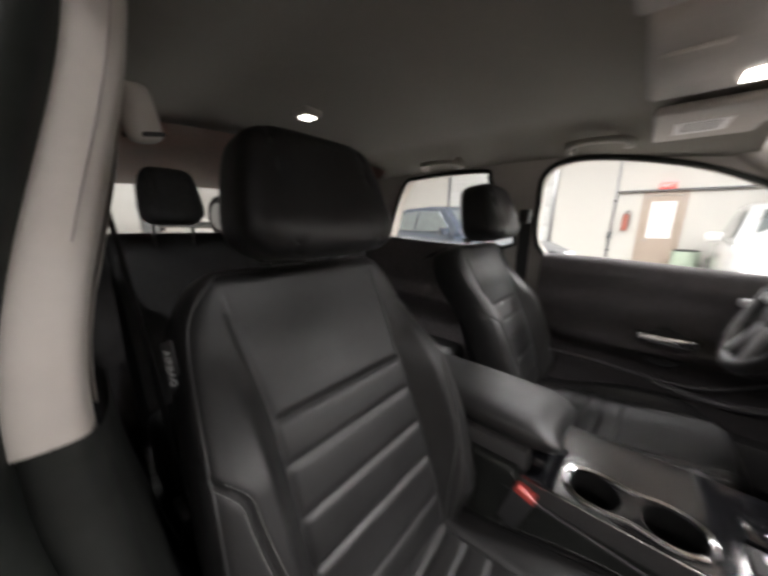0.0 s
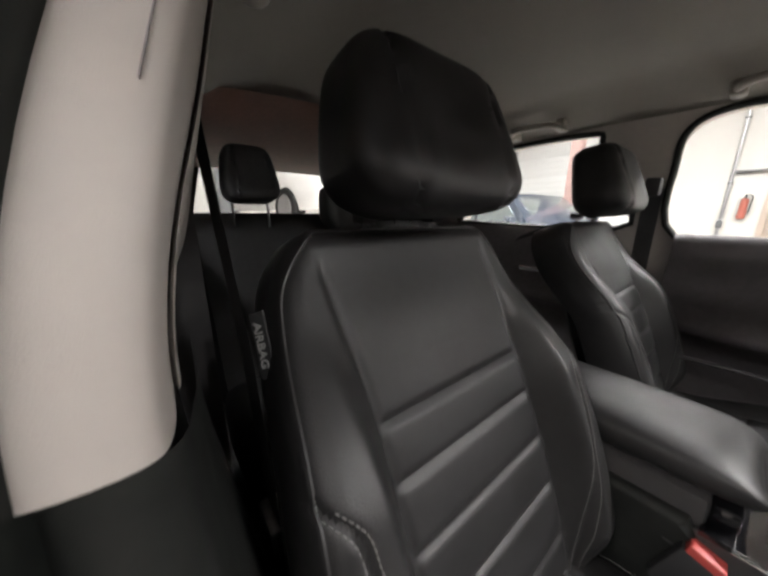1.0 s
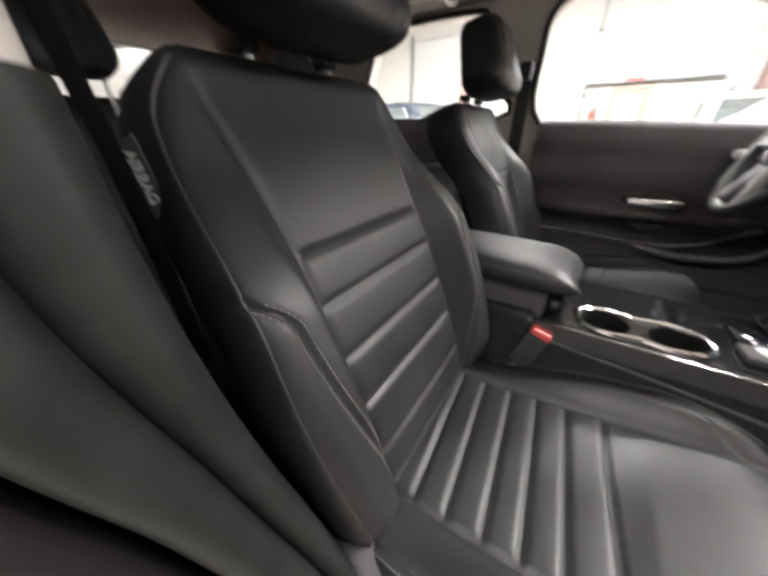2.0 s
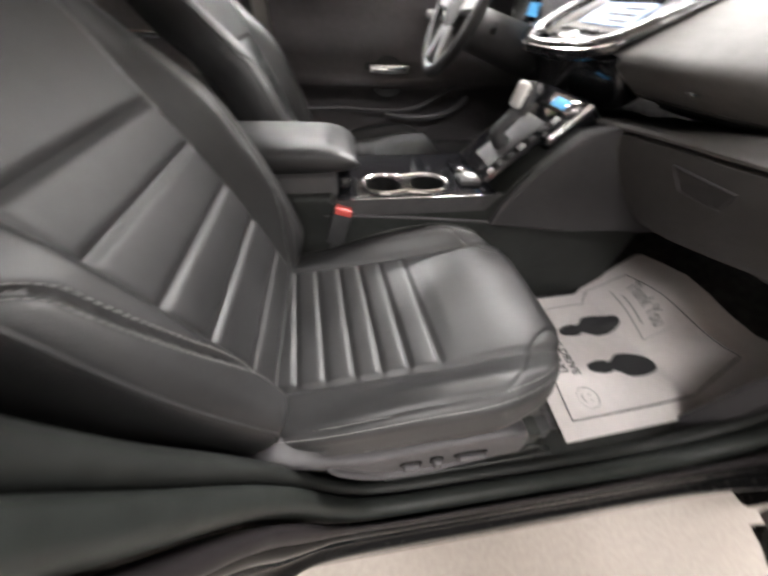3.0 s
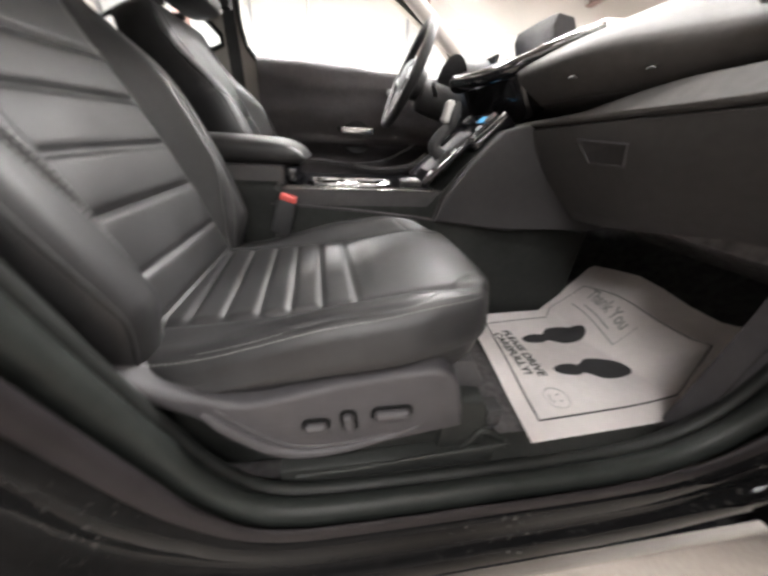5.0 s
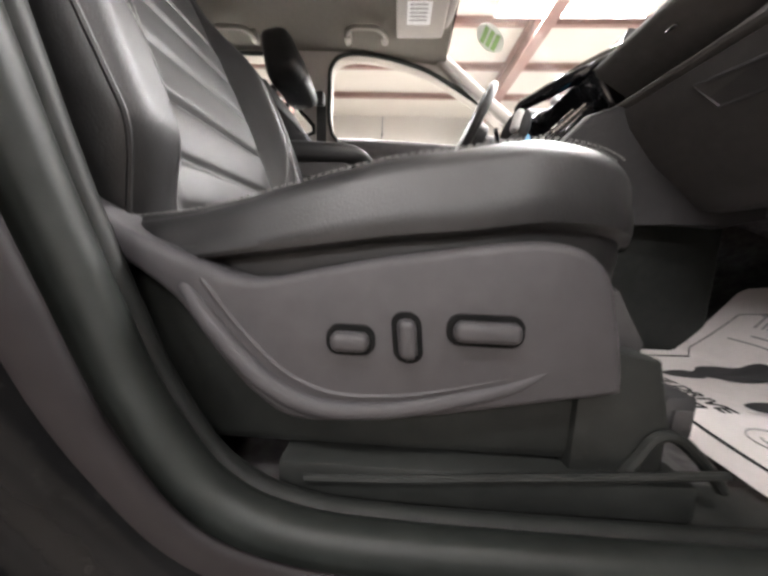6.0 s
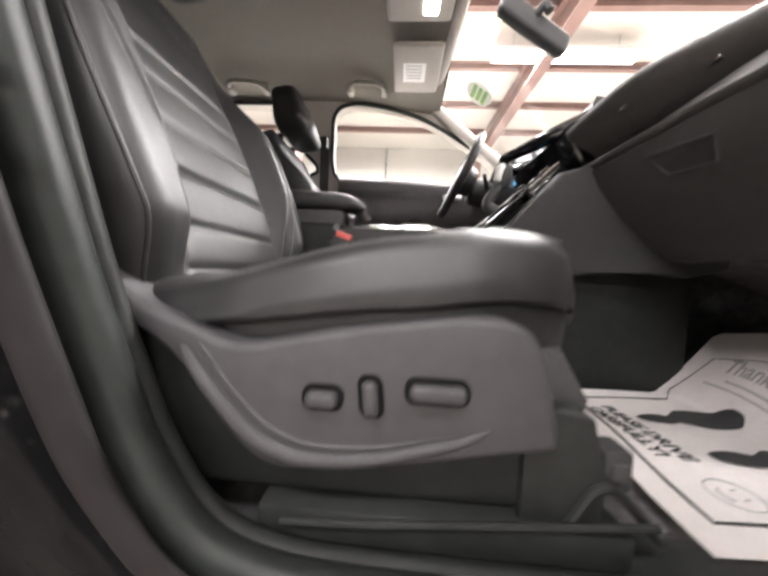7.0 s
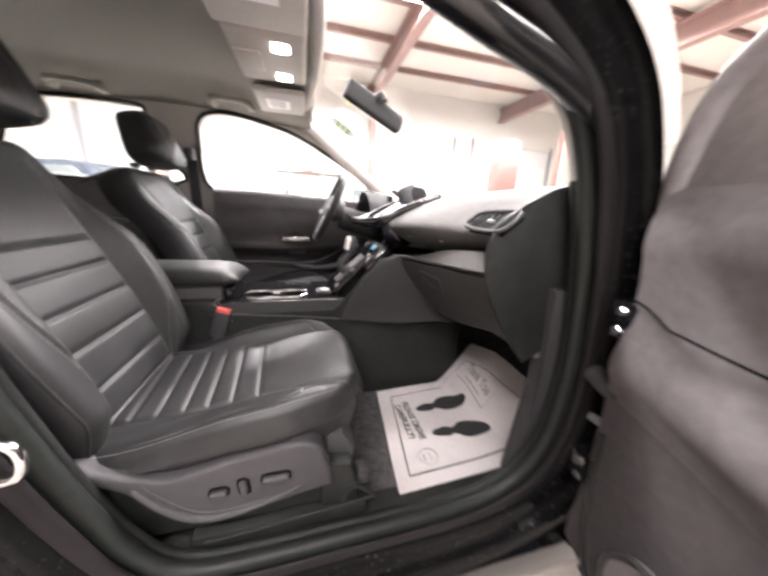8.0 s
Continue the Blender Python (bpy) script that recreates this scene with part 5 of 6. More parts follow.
# ---------------------------------------------------------------- centre console
con = thing("centre_console", (0.3, 0, 0.40), "black centre console with cup holders and gear lever", "console")
bm = bmesh.new()
prof = [(-0.35, 0.40), (0.98, 0.40), (0.98, 0.90), (0.74, 0.935), (0.64, 0.925), (0.545, 0.82), (0.49, 0.735), (0.15, 0.735), (0.12, 0.80), (-0.35, 0.80)]
prism(bm, prof, lambda a, b, d: (a, d, b), -0.124, 0.118, 0.014, 3)
part("body", bm, M_SCUFF, con, "black console body")
for s in (-1, 1):
    bm = bmesh.new()
    prism(bm, [(0.50, 0.715), (0.70, 0.695), (0.80, 0.715), (0.90, 0.70), (0.98, 0.72), (0.98, 0.92), (0.70, 0.945), (0.640, 0.928), (0.575, 0.850), (0.515, 0.772)], lambda a, b, d: (a, s * (0.112 + d + 0.05 * smooth01(0.55, 0.95, a)), b), 0.0, 0.030, 0.008)
    part("side_panel", bm, M_CONSOLE, con, "charcoal console side panel")
    part("side_rib", tube(bmesh.new(), catmull([(0.10, s * 0.121, 0.752), (0.30, s * 0.123, 0.738), (0.54, s * 0.126, 0.712), (0.70, s * 0.150, 0.705), (0.80, s * 0.165, 0.725)], 5), 0.004, 6), M_SHIELD, con)
# gloss tray with two cup holders
ring_ = lambda cx: [(cx + 0.0405 * math.cos(a), -0.066 + 0.0398 * math.sin(a)) for a in [2 * math.pi * k / 36 for k in range(36)]]
tray = part("tray", holed([(0.13, -0.118), (0.50, -0.118), (0.50, 0.112), (0.13, 0.112)], [ring_(0.240), ring_(0.347)], lambda a, b, d: (a, b, 0.7935 - d), 0.012), M_GLOSS, con, "gloss black tray")
for s in (-1, 1):
    part("tray_side", boxed((0.10, min(s * 0.106, s * 0.1185), 0.70), (0.56, max(s * 0.106, s * 0.1185), 0.788), 0.004), M_PLASTIC, con)


def cup_loop(g):
    pts = []
    for k in range(72):
        a = 2 * math.pi * k / 72
        x, y = math.cos(a), math.sin(a)
        r = 0.046 + g
        px_ = 0.293 + (0.053 + r) * (abs(x) ** 0.62) * (1 if x > 0 else -1)
        waist = 0.010 * math.exp(-((px_ - 0.293) / 0.03) ** 2)
        pts.append(Vector((px_, -0.066 + (r - waist) * (abs(y) ** 0.75) * (1 if y > 0 else -1), 0)))
    return pts


bm = bmesh.new()
skin(bm, [[p + Vector((0, 0, z)) for p in cup_loop(g)] for g, z in ((0.005, 0.794), (0.004, 0.799), (0.001, 0.801), (-0.003, 0.799), (-0.004, 0.794))], close_v=True)
part("cup_ring", bm, M_CHROME, tray, "bright ring round the cup holders")
# the wells are coloured as dark as the shade inside them
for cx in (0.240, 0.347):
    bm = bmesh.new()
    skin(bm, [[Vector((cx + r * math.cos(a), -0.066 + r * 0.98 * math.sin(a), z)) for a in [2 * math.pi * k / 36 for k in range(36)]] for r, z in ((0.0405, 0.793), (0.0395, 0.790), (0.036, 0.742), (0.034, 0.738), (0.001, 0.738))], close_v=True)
    part("cup_well", bm, M_VOID, tray, "cup well with its shade in the colour")
part("handbrake_button", boxed((0.425, -0.085, 0.792), (0.475, -0.035, 0.806), 0.006), M_PLASTIC, con)
part("chrome_strip", boxed((0.16, -0.1225, 0.7875), (0.50, -0.1185, 0.7900), 0.001), M_CHROME, con)
part("hinge_trim", boxed((0.135, -0.10, 0.795), (0.165, 0.10, 0.83), 0.008), M_GLOSS, con)
# armrest: a padded lid
bm = bmesh.new()
rows = []
for i in range(45):
    t = i / 44
    x = -0.30 + 0.475 * t
    e_ = 1 - math.sqrt(max(0.0, 1 - (max(0.0, t - 0.86) / 0.1405) ** 2))
    top = 0.886 + 0.008 * math.sin(math.pi * t) - 0.034 * e_
    bot = 0.824 + 0.006 * t + 0.010 * e_
    hw = 0.102 - 0.026 * e_
    row = []
    for j in range(40):
        a = 2 * math.pi * j / 40
        c, sn = math.cos(a), math.sin(a)
        y = hw * (abs(c) ** 0.55) * (1 if c > 0 else -1)
        z = (top + bot) / 2 + (top - bot) / 2 * (abs(sn) ** 0.62) * (1 if sn > 0 else -1)
        row.append(Vector((x + (0.012 * (1 - abs(sn)) if t > 0.9 else 0), y, z)))
    rows.append(row)
skin(bm, rows, close_v=True, caps=True)
arm = part("armrest", bm, M_LEATHER, con, "padded black leather armrest lid")
bm = bmesh.new()
for s in (-1, 1):
    for dz in (0.0, 0.007):
        stitches(bm, [Vector((-0.28 + 0.01 * k, s * 0.1005, 0.858 + dz)) for k in range(40)], 0.006, 0.0007)
tagged(part("stitching", bm, M_THREAD, arm), kind="stuff")
part("bin", boxed((-0.34, -0.108, 0.60), (0.135, 0.108, 0.835), 0.012), M_PLASTIC, con, "black storage bin under the armrest")
part("latch", boxed((0.125, -0.02, 0.835), (0.150, 0.02, 0.85), 0.004), M_CHROME, con)
# sloping gear lever plate and lever
G0, G1 = Vector((0.482, 0, 0.800)), Vector((0.625, 0, 0.936))
gd = (G1 - G0).normalized()
gn = Vector((-gd.z, 0, gd.x))
gm = Matrix(((gd.x, 0, gn.x, G0.x), (0, 1, 0, 0), (gd.z, 0, gn.z, G0.z), (0, 0, 0, 1)))
part("gear_plate", boxed((-0.005, -0.085, -0.012), (0.205, 0.085, 0.006), 0.008, m=gm), M_GLOSS, con, "gloss black gear lever plate")
part("gear_rim", tube(bmesh.new(), [gm @ Vector(p) for p in ((0.0, -0.083, 0.007), (0.20, -0.083, 0.007), (0.20, 0.083, 0.007), (0.0, 0.083, 0.007))], 0.0026, 6, closed=True), M_GLOSS, con)
part("gear_slot", boxed((0.03, -0.055, 0.004), (0.17, 0.035, 0.0085), 0.002, m=gm), M_SHIELD, con, "grey gear gate")
lever = part("gear_lever", tube(bmesh.new(), catmull([gm @ Vector((0.085, -0.01, 0.0)), gm @ Vector((0.088, -0.01, 0.04)), (0.560, -0.015, 0.945)], 5), [0.020 - 0.0008 * k for k in range(11)], 12), M_INK, con, "black lever boot")
bm = bmesh.new()
rows = []
for t in [k / 14 for k in range(15)]:
    r = 0.0225 * math.sin(math.pi * (0.16 + 0.76 * t)) ** 0.6
    c = Vector((0.556 + 0.006 * t, -0.015, 0.928 + 0.062 * t))
    rows.append([c + Vector((r * 0.8 * math.cos(a), r * math.sin(a), 0.0)) for a in [2 * math.pi * k / 20 for k in range(20)]])
skin(bm, rows, close_v=True, caps=True)
kn = part("knob", bm, M_INK, lever, "black gear knob")
part("knob_cap", boxed((-0.010, -0.017, -0.026), (0.010, 0.017, 0.026), 0.0095, 4, m=Matrix.Translation((0.5425, -0.015, 0.966)) @ Matrix.Rotation(radians(12), 4, "Y")), M_KNOB, kn, "pale bright knob insert")
for k in range(7):
    part("button", boxed((0.020 + 0.026 * k, -0.077, 0.005), (0.034 + 0.026 * k, -0.068 + 0.004 * (k % 2), 0.011), 0.002, m=gm), M_SILVER if k % 3 == 0 else M_INK, con)
part("key_pad", boxed((0.430, -0.020, 0.792), (0.485, 0.050, 0.802), 0.004), M_GLOSS, con)
part("start_knob", cyl(bmesh.new(), (0.455, -0.055, 0.795), (0.455, -0.055, 0.808), 0.017, 0.016, 20, 0.003), M_SILVER, con, "satin silver push knob")

con.location += Vector((0.02, -0.05, 0.01))

# ---------------------------------------------------------------- dashboard
dash = thing("dashboard", (1.0, 0, 0.7), "soft black dashboard with ledge and glovebox", "dashboard")


def dash_rows(prof, ys, warp):
    return [[Vector((x + warp(y)[0], y, z + warp(y)[1])) for x, z in prof] for y in ys]


bow = lambda y: (-0.012 * (1 - (abs(y) / 0.62) ** 2) + 0.006, -0.012 * (1 - smooth01(0.0, 0.4, abs(y))))
ys = [-0.62 + 0.04 * k for k in range(32)]


def nose(p):
    """The pad's front edge falls back towards both ends."""
    return p + Vector((0.085 * smooth01(0.98, 0.72, p.x) * (smooth01(-0.30, -0.54, p.y) if p.y < 0 else smooth01(0.10, 0.30, p.y)), 0, 0))


prof = [(1.22, 1.045), (1.12, 1.098), (1.04, 1.135), (0.96, 1.140), (0.86, 1.118), (0.77, 1.078), (0.715, 1.048), (0.698, 1.032), (0.702, 1.016), (0.725, 0.998), (0.765, 0.978), (0.82, 0.962), (1.28, 0.88)]
bm = bmesh.new()
skin(bm, [[nose(p) for p in row] for row in dash_rows([(p.x, p.z) for p in catmull([(a, 0, b) for a, b in prof], 4)], ys, bow)], close_v=True, caps=True)
part("top_pad", bm, M_DASH, dash, "soft black vinyl dash top")
prof = [(0.86, 1.00), (0.838, 0.992), (0.838, 0.955), (0.86, 0.945), (1.2, 0.945), (1.2, 1.00)]
bm = bmesh.new()
skin(bm, dash_rows(prof, [y for y in ys if y < -0.13], bow), close_v=True, caps=True)
part("mid_band", bm, M_PLASTIC, dash, "dark band across the passenger side")
# glovebox: a lid that leans under, with a sloped facet along its top edge
EDGE_X = [(-0.65, 0.765), (-0.545, 0.757), (-0.40, 0.738), (-0.245, 0.720), (-0.13, 0.700)]
EDGE_Z = [(-0.65, 0.960), (-0.545, 0.950), (-0.40, 0.940), (-0.245, 0.928), (-0.13, 0.915)]
bm = bmesh.new()
lid = bmesh.new()
rows, rows2 = [], []
for k in range(34):
    y = -0.625 + 0.015 * k
    xe, ze = lerp_table(EDGE_X, y), lerp_table(EDGE_Z, y)
    h = 0.036 * smooth01(-0.22, -0.50, y) * (1 - 0.75 * smooth01(-0.555, -0.65, y)) + 0.002
    rows.append([Vector((0.90, y, ze + h + 0.004)), Vector((xe + 0.016 + 0.35 * h, y, ze + h)), Vector((xe + 0.003, y, ze + 0.005)), Vector((xe, y, ze)), Vector((xe + 0.003, y, ze - 0.005)), Vector((xe + 0.014, y, ze - 0.008)), Vector((0.90, y, ze - 0.02))])
    zb = 0.712 + 0.05 * smooth01(-0.25, -0.60, y)
    rows2.append([Vector((xe + 0.014, y, ze - 0.0095)), Vector((xe + 0.008, y, ze - 0.014)), Vector((xe + 0.022, y, ze - 0.050)), Vector((xe + 0.070, y, ze - 0.120)), Vector((xe + 0.135, y, zb + 0.030)), Vector((xe + 0.165, y, zb + 0.004)), Vector((xe + 0.20, y, zb)), Vector((1.1, y, 0.80)), Vector((1.1, y, 0.90))])
skin(bm, rows, close_v=True, caps=True)
skin(lid, rows2, close_v=True, caps=True)
part("ledge", bm, M_DASH, dash, "sloped facet above the glovebox")
gb = part("glovebox", lid, M_LOWER, dash, "dark glovebox lid, closed")
LATCH = [(-0.325, 0.897), (-0.425, 0.893), (-0.412, 0.858), (-0.345, 0.858)]


def on_lid(y, z, d):
    """A place on the lid's face, d metres proud of it."""
    low = lerp_table(EDGE_Z, y) - 0.050 - z
    return Vector((lerp_table(EDGE_X, y) + 0.022 + (0.048 * low / 0.070 if low > 0 else 0.014 * low / 0.036) - d, y, z))



part("latch", prism(bmesh.new(), LATCH, on_lid, -0.006, 0.0015), M_PLASTIC, gb, "recessed glovebox latch")
part("latch_rim", tube(bmesh.new(), [on_lid(y, z, 0.001) for y, z in LATCH], 0.0026, 6, closed=True), M_SHIELD, gb)
part("knee_panel", prism(bmesh.new(), [(0.93, 0.74), (1.15, 0.68), (1.25, 0.62), (1.28, 0.95), (0.95, 0.93)], lambda a, b, d: (a, d, b), -0.62, -0.13, 0.01), M_CARPET, dash)
# end cap that faces the open door
bm = bmesh.new()
prism(bm, [(0.762, 0.95), (0.757, 1.0), (0.772, 1.050), (0.83, 1.092), (0.90, 1.130), (0.98, 1.148), (1.06, 1.138), (1.04, 0.95), (0.97, 0.78), (0.893, 0.738), (0.822, 0.832), (0.784, 0.895)], lambda a, b, d: (a, -0.615 - d, b), 0.0, 0.012, 0.006)
part("end_cap", bm, M_SCUFF, dash, "charcoal end cap of the dashboard")
# side air vent: rim, recess, slats
vt_m = Matrix.Translation((0.797, -0.572, 1.048)) @ Matrix.Rotation(radians(8), 4, "Z") @ Matrix.Rotation(radians(52), 4, "Y") @ Matrix.Translation((-0.011, 0, 0)) @ Matrix.Diagonal((1, 0.74, 0.68, 1))
VENT = [(-0.040, -0.075), (0.045, -0.082), (0.052, -0.02), (0.038, 0.062), (0.0, 0.078), (-0.036, 0.060)]
# solid block, near-black to give the shade behind the slats
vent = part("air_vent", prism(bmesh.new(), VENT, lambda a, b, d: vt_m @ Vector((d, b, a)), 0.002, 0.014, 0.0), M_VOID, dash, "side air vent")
part("vent_rim", tube(bmesh.new(), [vt_m @ Vector((-0.002, p.y, p.x)) for p in catmull([(a, b, 0) for a, b in VENT], 5, closed=True)], 0.0042, 8, closed=True), M_PLASTIC, vent, "charcoal vent rim")
for k in range(6):
    y = -0.055 + 0.022 * k
    part("slat", boxed((-0.001, y - 0.0018, -0.034 + 0.002 * k), (0.006, y + 0.0018, 0.040 - 0.002 * k), 0.001, m=vt_m), M_SHIELD, vent)
part("vent_tab", boxed((-0.004, -0.016, 0.0), (0.010, 0.004, 0.006), 0.002, m=vt_m), M_SILVER, vent)
part("defroster_slot", boxed((1.085, -0.50, 1.095), (1.120, -0.15, 1.118), 0.002), M_INK, dash)
# small chrome slips added as the two glints under the pad
for y in (-0.30, -0.42):
    part("added_glint", boxed((0.712 + 0.34 * (-0.30 - y), y - 0.009, 0.996), (0.720 + 0.34 * (-0.30 - y), y + 0.009, 1.001), 0.001), M_CHROME, dash)

dash.location.z += 0.03

# centre stack: reclined screen in a tapered bezel, silver wings, curved chin, climate panel
stack = thing("centre_stack", (0.7, 0, 0.85), "centre stack with lit screen, silver trim and climate controls", "control panel")
sm = Matrix.Translation((0.742, 0.070, 1.074)) @ Matrix.Rotation(radians(58), 4, "Y")
BEZEL = catmull([(-0.150, -0.070, 0), (-0.165, -0.030, 0), (-0.125, 0.075, 0), (-0.085, 0.100, 0), (0.0, 0.106, 0), (0.085, 0.100, 0), (0.125, 0.075, 0), (0.165, -0.030, 0), (0.150, -0.070, 0), (0.0, -0.078, 0)], 5, closed=True)
part("bezel", prism(bmesh.new(), [(p.x, p.y) for p in BEZEL], lambda a, b, d: sm @ Vector((d, a, b)), 0.10, 0.0, 0.006), M_GLOSS, stack, "gloss black bezel")
scr = part("screen", boxed((-0.004, -0.075, 0.006), (0.003, 0.075, 0.072), 0.002, m=sm), M_SCREEN, stack, "lit touch screen")
for k in range(3):
    part("screen_bar", boxed((-0.0052, -0.065, 0.014 + 0.018 * k), (-0.0042, -0.005 + 0.025 * (k % 2), 0.020 + 0.018 * k), m=sm), M_INK, scr)
bm = bmesh.new()
rows = []
for k in range(21):
    q = -1 + k / 10
    up = 0.030 * (1 - q * q)
    rows.append([sm @ Vector((x, 0.088 * q, z)) for x, z in ((-0.004, 0.080 + 0.4 * up), (-0.040, 0.086 + up), (-0.056, 0.104 + up), (-0.030, 0.136 + up), (0.03, 0.140 + 0.6 * up), (0.05, 0.10))])
skin(bm, rows, close_v=True, caps=True)
part("visor", bm, M_PLASTIC, stack, "dark hooded visor over the screen")
for s in (-1, 1):
    bm = bmesh.new()
    skin(bm, [[sm @ Vector((x, s * y, z)) for y, x in ((y0, -0.003), (y0 + 0.010, -0.010), (y0 + 0.026, -0.008), (y0 + 0.030, 0.004))] for z, y0 in ((-0.045, 0.118), (0.0, 0.106), (0.05, 0.090), (0.082, 0.080))])
    bmesh.ops.solidify(bm, geom=bm.faces[:], thickness=0.003)
    part("silver_wing", bm, M_SILVER, stack, "satin silver side trim")
    # no opening here either: the vent's dark inside is its colour
    v = part("air_vent", boxed((-0.006, s * 0.142 - 0.012, -0.030), (0.004, s * 0.142 + 0.010, 0.030), 0.004, m=sm), M_VOID, stack, "upright air vent")
    for k in range(4):
        part("slat", boxed((-0.009, s * 0.142 - 0.011, -0.024 + 0.014 * k), (-0.003, s * 0.142 + 0.009, -0.021 + 0.014 * k), 0.001, m=sm), M_SHIELD, v)
for q in (-1, 1):
    arm_pts = catmull([(0.600, 0.070, 1.040), (0.632, 0.070 + q * 0.070, 1.040), (0.685, 0.070 + q * 0.134, 1.055), (0.770, 0.070 + q * 0.150, 1.096), (0.880, 0.070 + q * 0.146, 1.142)], 8)
    fr = part("frame_arm", tube(bmesh.new(), arm_pts, [0.013 + 0.006 * math.sin(math.pi * k / (len(arm_pts) - 1)) for k in range(len(arm_pts))], 12), M_GLOSS, stack, "gloss black frame round the screen")
    part("chrome_edge", tube(bmesh.new(), [p + Vector((-0.004, -q * 0.010, 0.0155)) for p in arm_pts], 0.0015, 6), M_SILVER, fr)
    part("chrome_edge", tube(bmesh.new(), [p + Vector((-0.012, q * 0.012, 0.004)) for p in arm_pts], 0.0016, 6), M_CHROME, fr)
for k in range(6):
    for j in range(2):
        w = 0.010 if (k + j) % 3 else 0.014
        part("button", boxed((-0.009, -0.088 + 0.035 * k - w, -0.048 + 0.024 * j), (0.0, -0.088 + 0.035 * k + w, -0.038 + 0.024 * j), 0.003, m=sm), M_SILVER if (k * 2 + j) % 4 == 0 else M_PLASTIC, stack)
part("volume_knob", cyl(bmesh.new(), sm @ Vector((0.0, 0.0, -0.052)), sm @ Vector((-0.020, 0.0, -0.052)), 0.014, 0.0125, 20, 0.002), M_SILVER, stack, "satin silver knob")
cm = Matrix.Translation((0.646, -0.005, 0.938)) @ Matrix.Rotation(radians(46), 4, "Y")
cp = part("climate_panel", boxed((0.0, -0.100, -0.062), (0.06, 0.100, 0.052), 0.014, 3, m=cm), M_GLOSS, stack, "gloss black climate panel")
part("display", boxed((-0.003, -0.050, 0.010), (0.002, 0.002, 0.030), 0.001, m=cm), M_BLUE, cp, "blue lit display")
part("indicator", boxed((-0.004, 0.022, -0.028), (0.002, 0.042, -0.020), 0.001, m=cm), M_ORANGE, cp, "orange warning lamp")
for s in (-1, 1):
    part("dial", cyl(bmesh.new(), cm @ Vector((0.0, s * 0.074, 0.016)), cm @ Vector((-0.011, s * 0.074, 0.016)), 0.016, 0.0145, 24, 0.002), M_PLASTIC, cp, "black dial")
    part("dial_ring", tube(bmesh.new(), [cm @ Vector((-0.010, s * 0.074 + 0.0145 * math.cos(a), 0.016 + 0.0145 * math.sin(a))) for a in [2 * math.pi * k / 24 for k in range(24)]], 0.0016, 6, closed=True), M_CHROME, cp, "chrome dial ring")
for k in range(6):
    part("button", boxed((-0.005, -0.084 + 0.029 * k, -0.052), (0.0, -0.084 + 0.029 * k + 0.022, -0.042), 0.002, m=cm), M_SILVER if k in (1, 4) else M_PLASTIC, cp)
for s in (-1, 1):
    part("silver_strip", tube(bmesh.new(), [cm @ Vector((-0.001, s * 0.099, -0.05)), cm @ Vector((-0.001, s * 0.099, 0.04))], 0.0028, 6), M_CHROME, cp)

stack.location += Vector((0.0, -0.05, 0.01))

# ---------------------------------------------------------------- instrument binnacle and steering wheel
bin_ = thing("instrument_binnacle", (0.8, 0.38, 1.05), "instrument binnacle with blue lit dials under a hood", "instruments")
bm = bmesh.new()
skin(bm, [[Vector((x, 0.38 + 0.20 * math.cos(a) * k, 1.045 + 0.135 * math.sin(a) * k)) for a in [math.pi * j / 20 for j in range(21)]] for x, k in ((0.70, 1.0), (0.78, 1.0), (0.95, 0.75))])
bmesh.ops.solidify(bm, geom=bm.faces[:], thickness=0.012)
part("hood", bm, M_PLASTIC, bin_)
part("face", boxed((0.79, 0.20, 1.03), (0.80, 0.56, 1.16), 0.004), M_GLOSS, bin_)
for y in (0.30, 0.46):
    part("dial", cyl(bmesh.new(), (0.79, y, 1.095), (0.775, y, 1.095), 0.055, n=28, bev=0.003), M_INK, bin_)
    part("dial_ring", tube(bmesh.new(), [(0.774, y + 0.05 * math.cos(a), 1.095 + 0.05 * math.sin(a)) for a in [2 * math.pi * k / 28 for k in range(28)]], 0.003, 6, closed=True), M_CHROME, bin_)
for y0, y1, z0, z1 in ((0.345, 0.395, 1.085, 1.115), (0.275, 0.330, 1.045, 1.068)):
    part("info_display", boxed((0.766, y0, z0), (0.772, y1, z1), 0.002), M_BLUE, bin_, "blue lit display")
part("column", cyl(bmesh.new(), (0.58, 0.38, 1.055), (0.82, 0.38, 0.99), 0.055, 0.065, 18, 0.01), M_PLASTIC, bin_)
for s in (-1, 1):
    part("stalk", tube(bmesh.new(), [(0.64, 0.38 + s * 0.05, 1.05), (0.60, 0.38 + s * 0.15, 1.07)], [0.009, 0.007], 8), M_INK, bin_)
sw = thing("steering_wheel", (0.545, 0.38, 1.08), "black leather steering wheel with silver spokes", "steering wheel")
wm = Matrix.Translation((0.535, 0.365, 1.103)) @ Matrix.Rotation(radians(24), 4, "Y")
ring = [wm @ Vector((0, 0.170 * math.cos(a), 0.166 * math.sin(a))) for a in [2 * math.pi * k / 56 for k in range(56)]]
part("rim", tube(bmesh.new(), ring, 0.0165, 12, closed=True), M_LEATHER, sw, "leather rim")
bm = bmesh.new()
rows = []
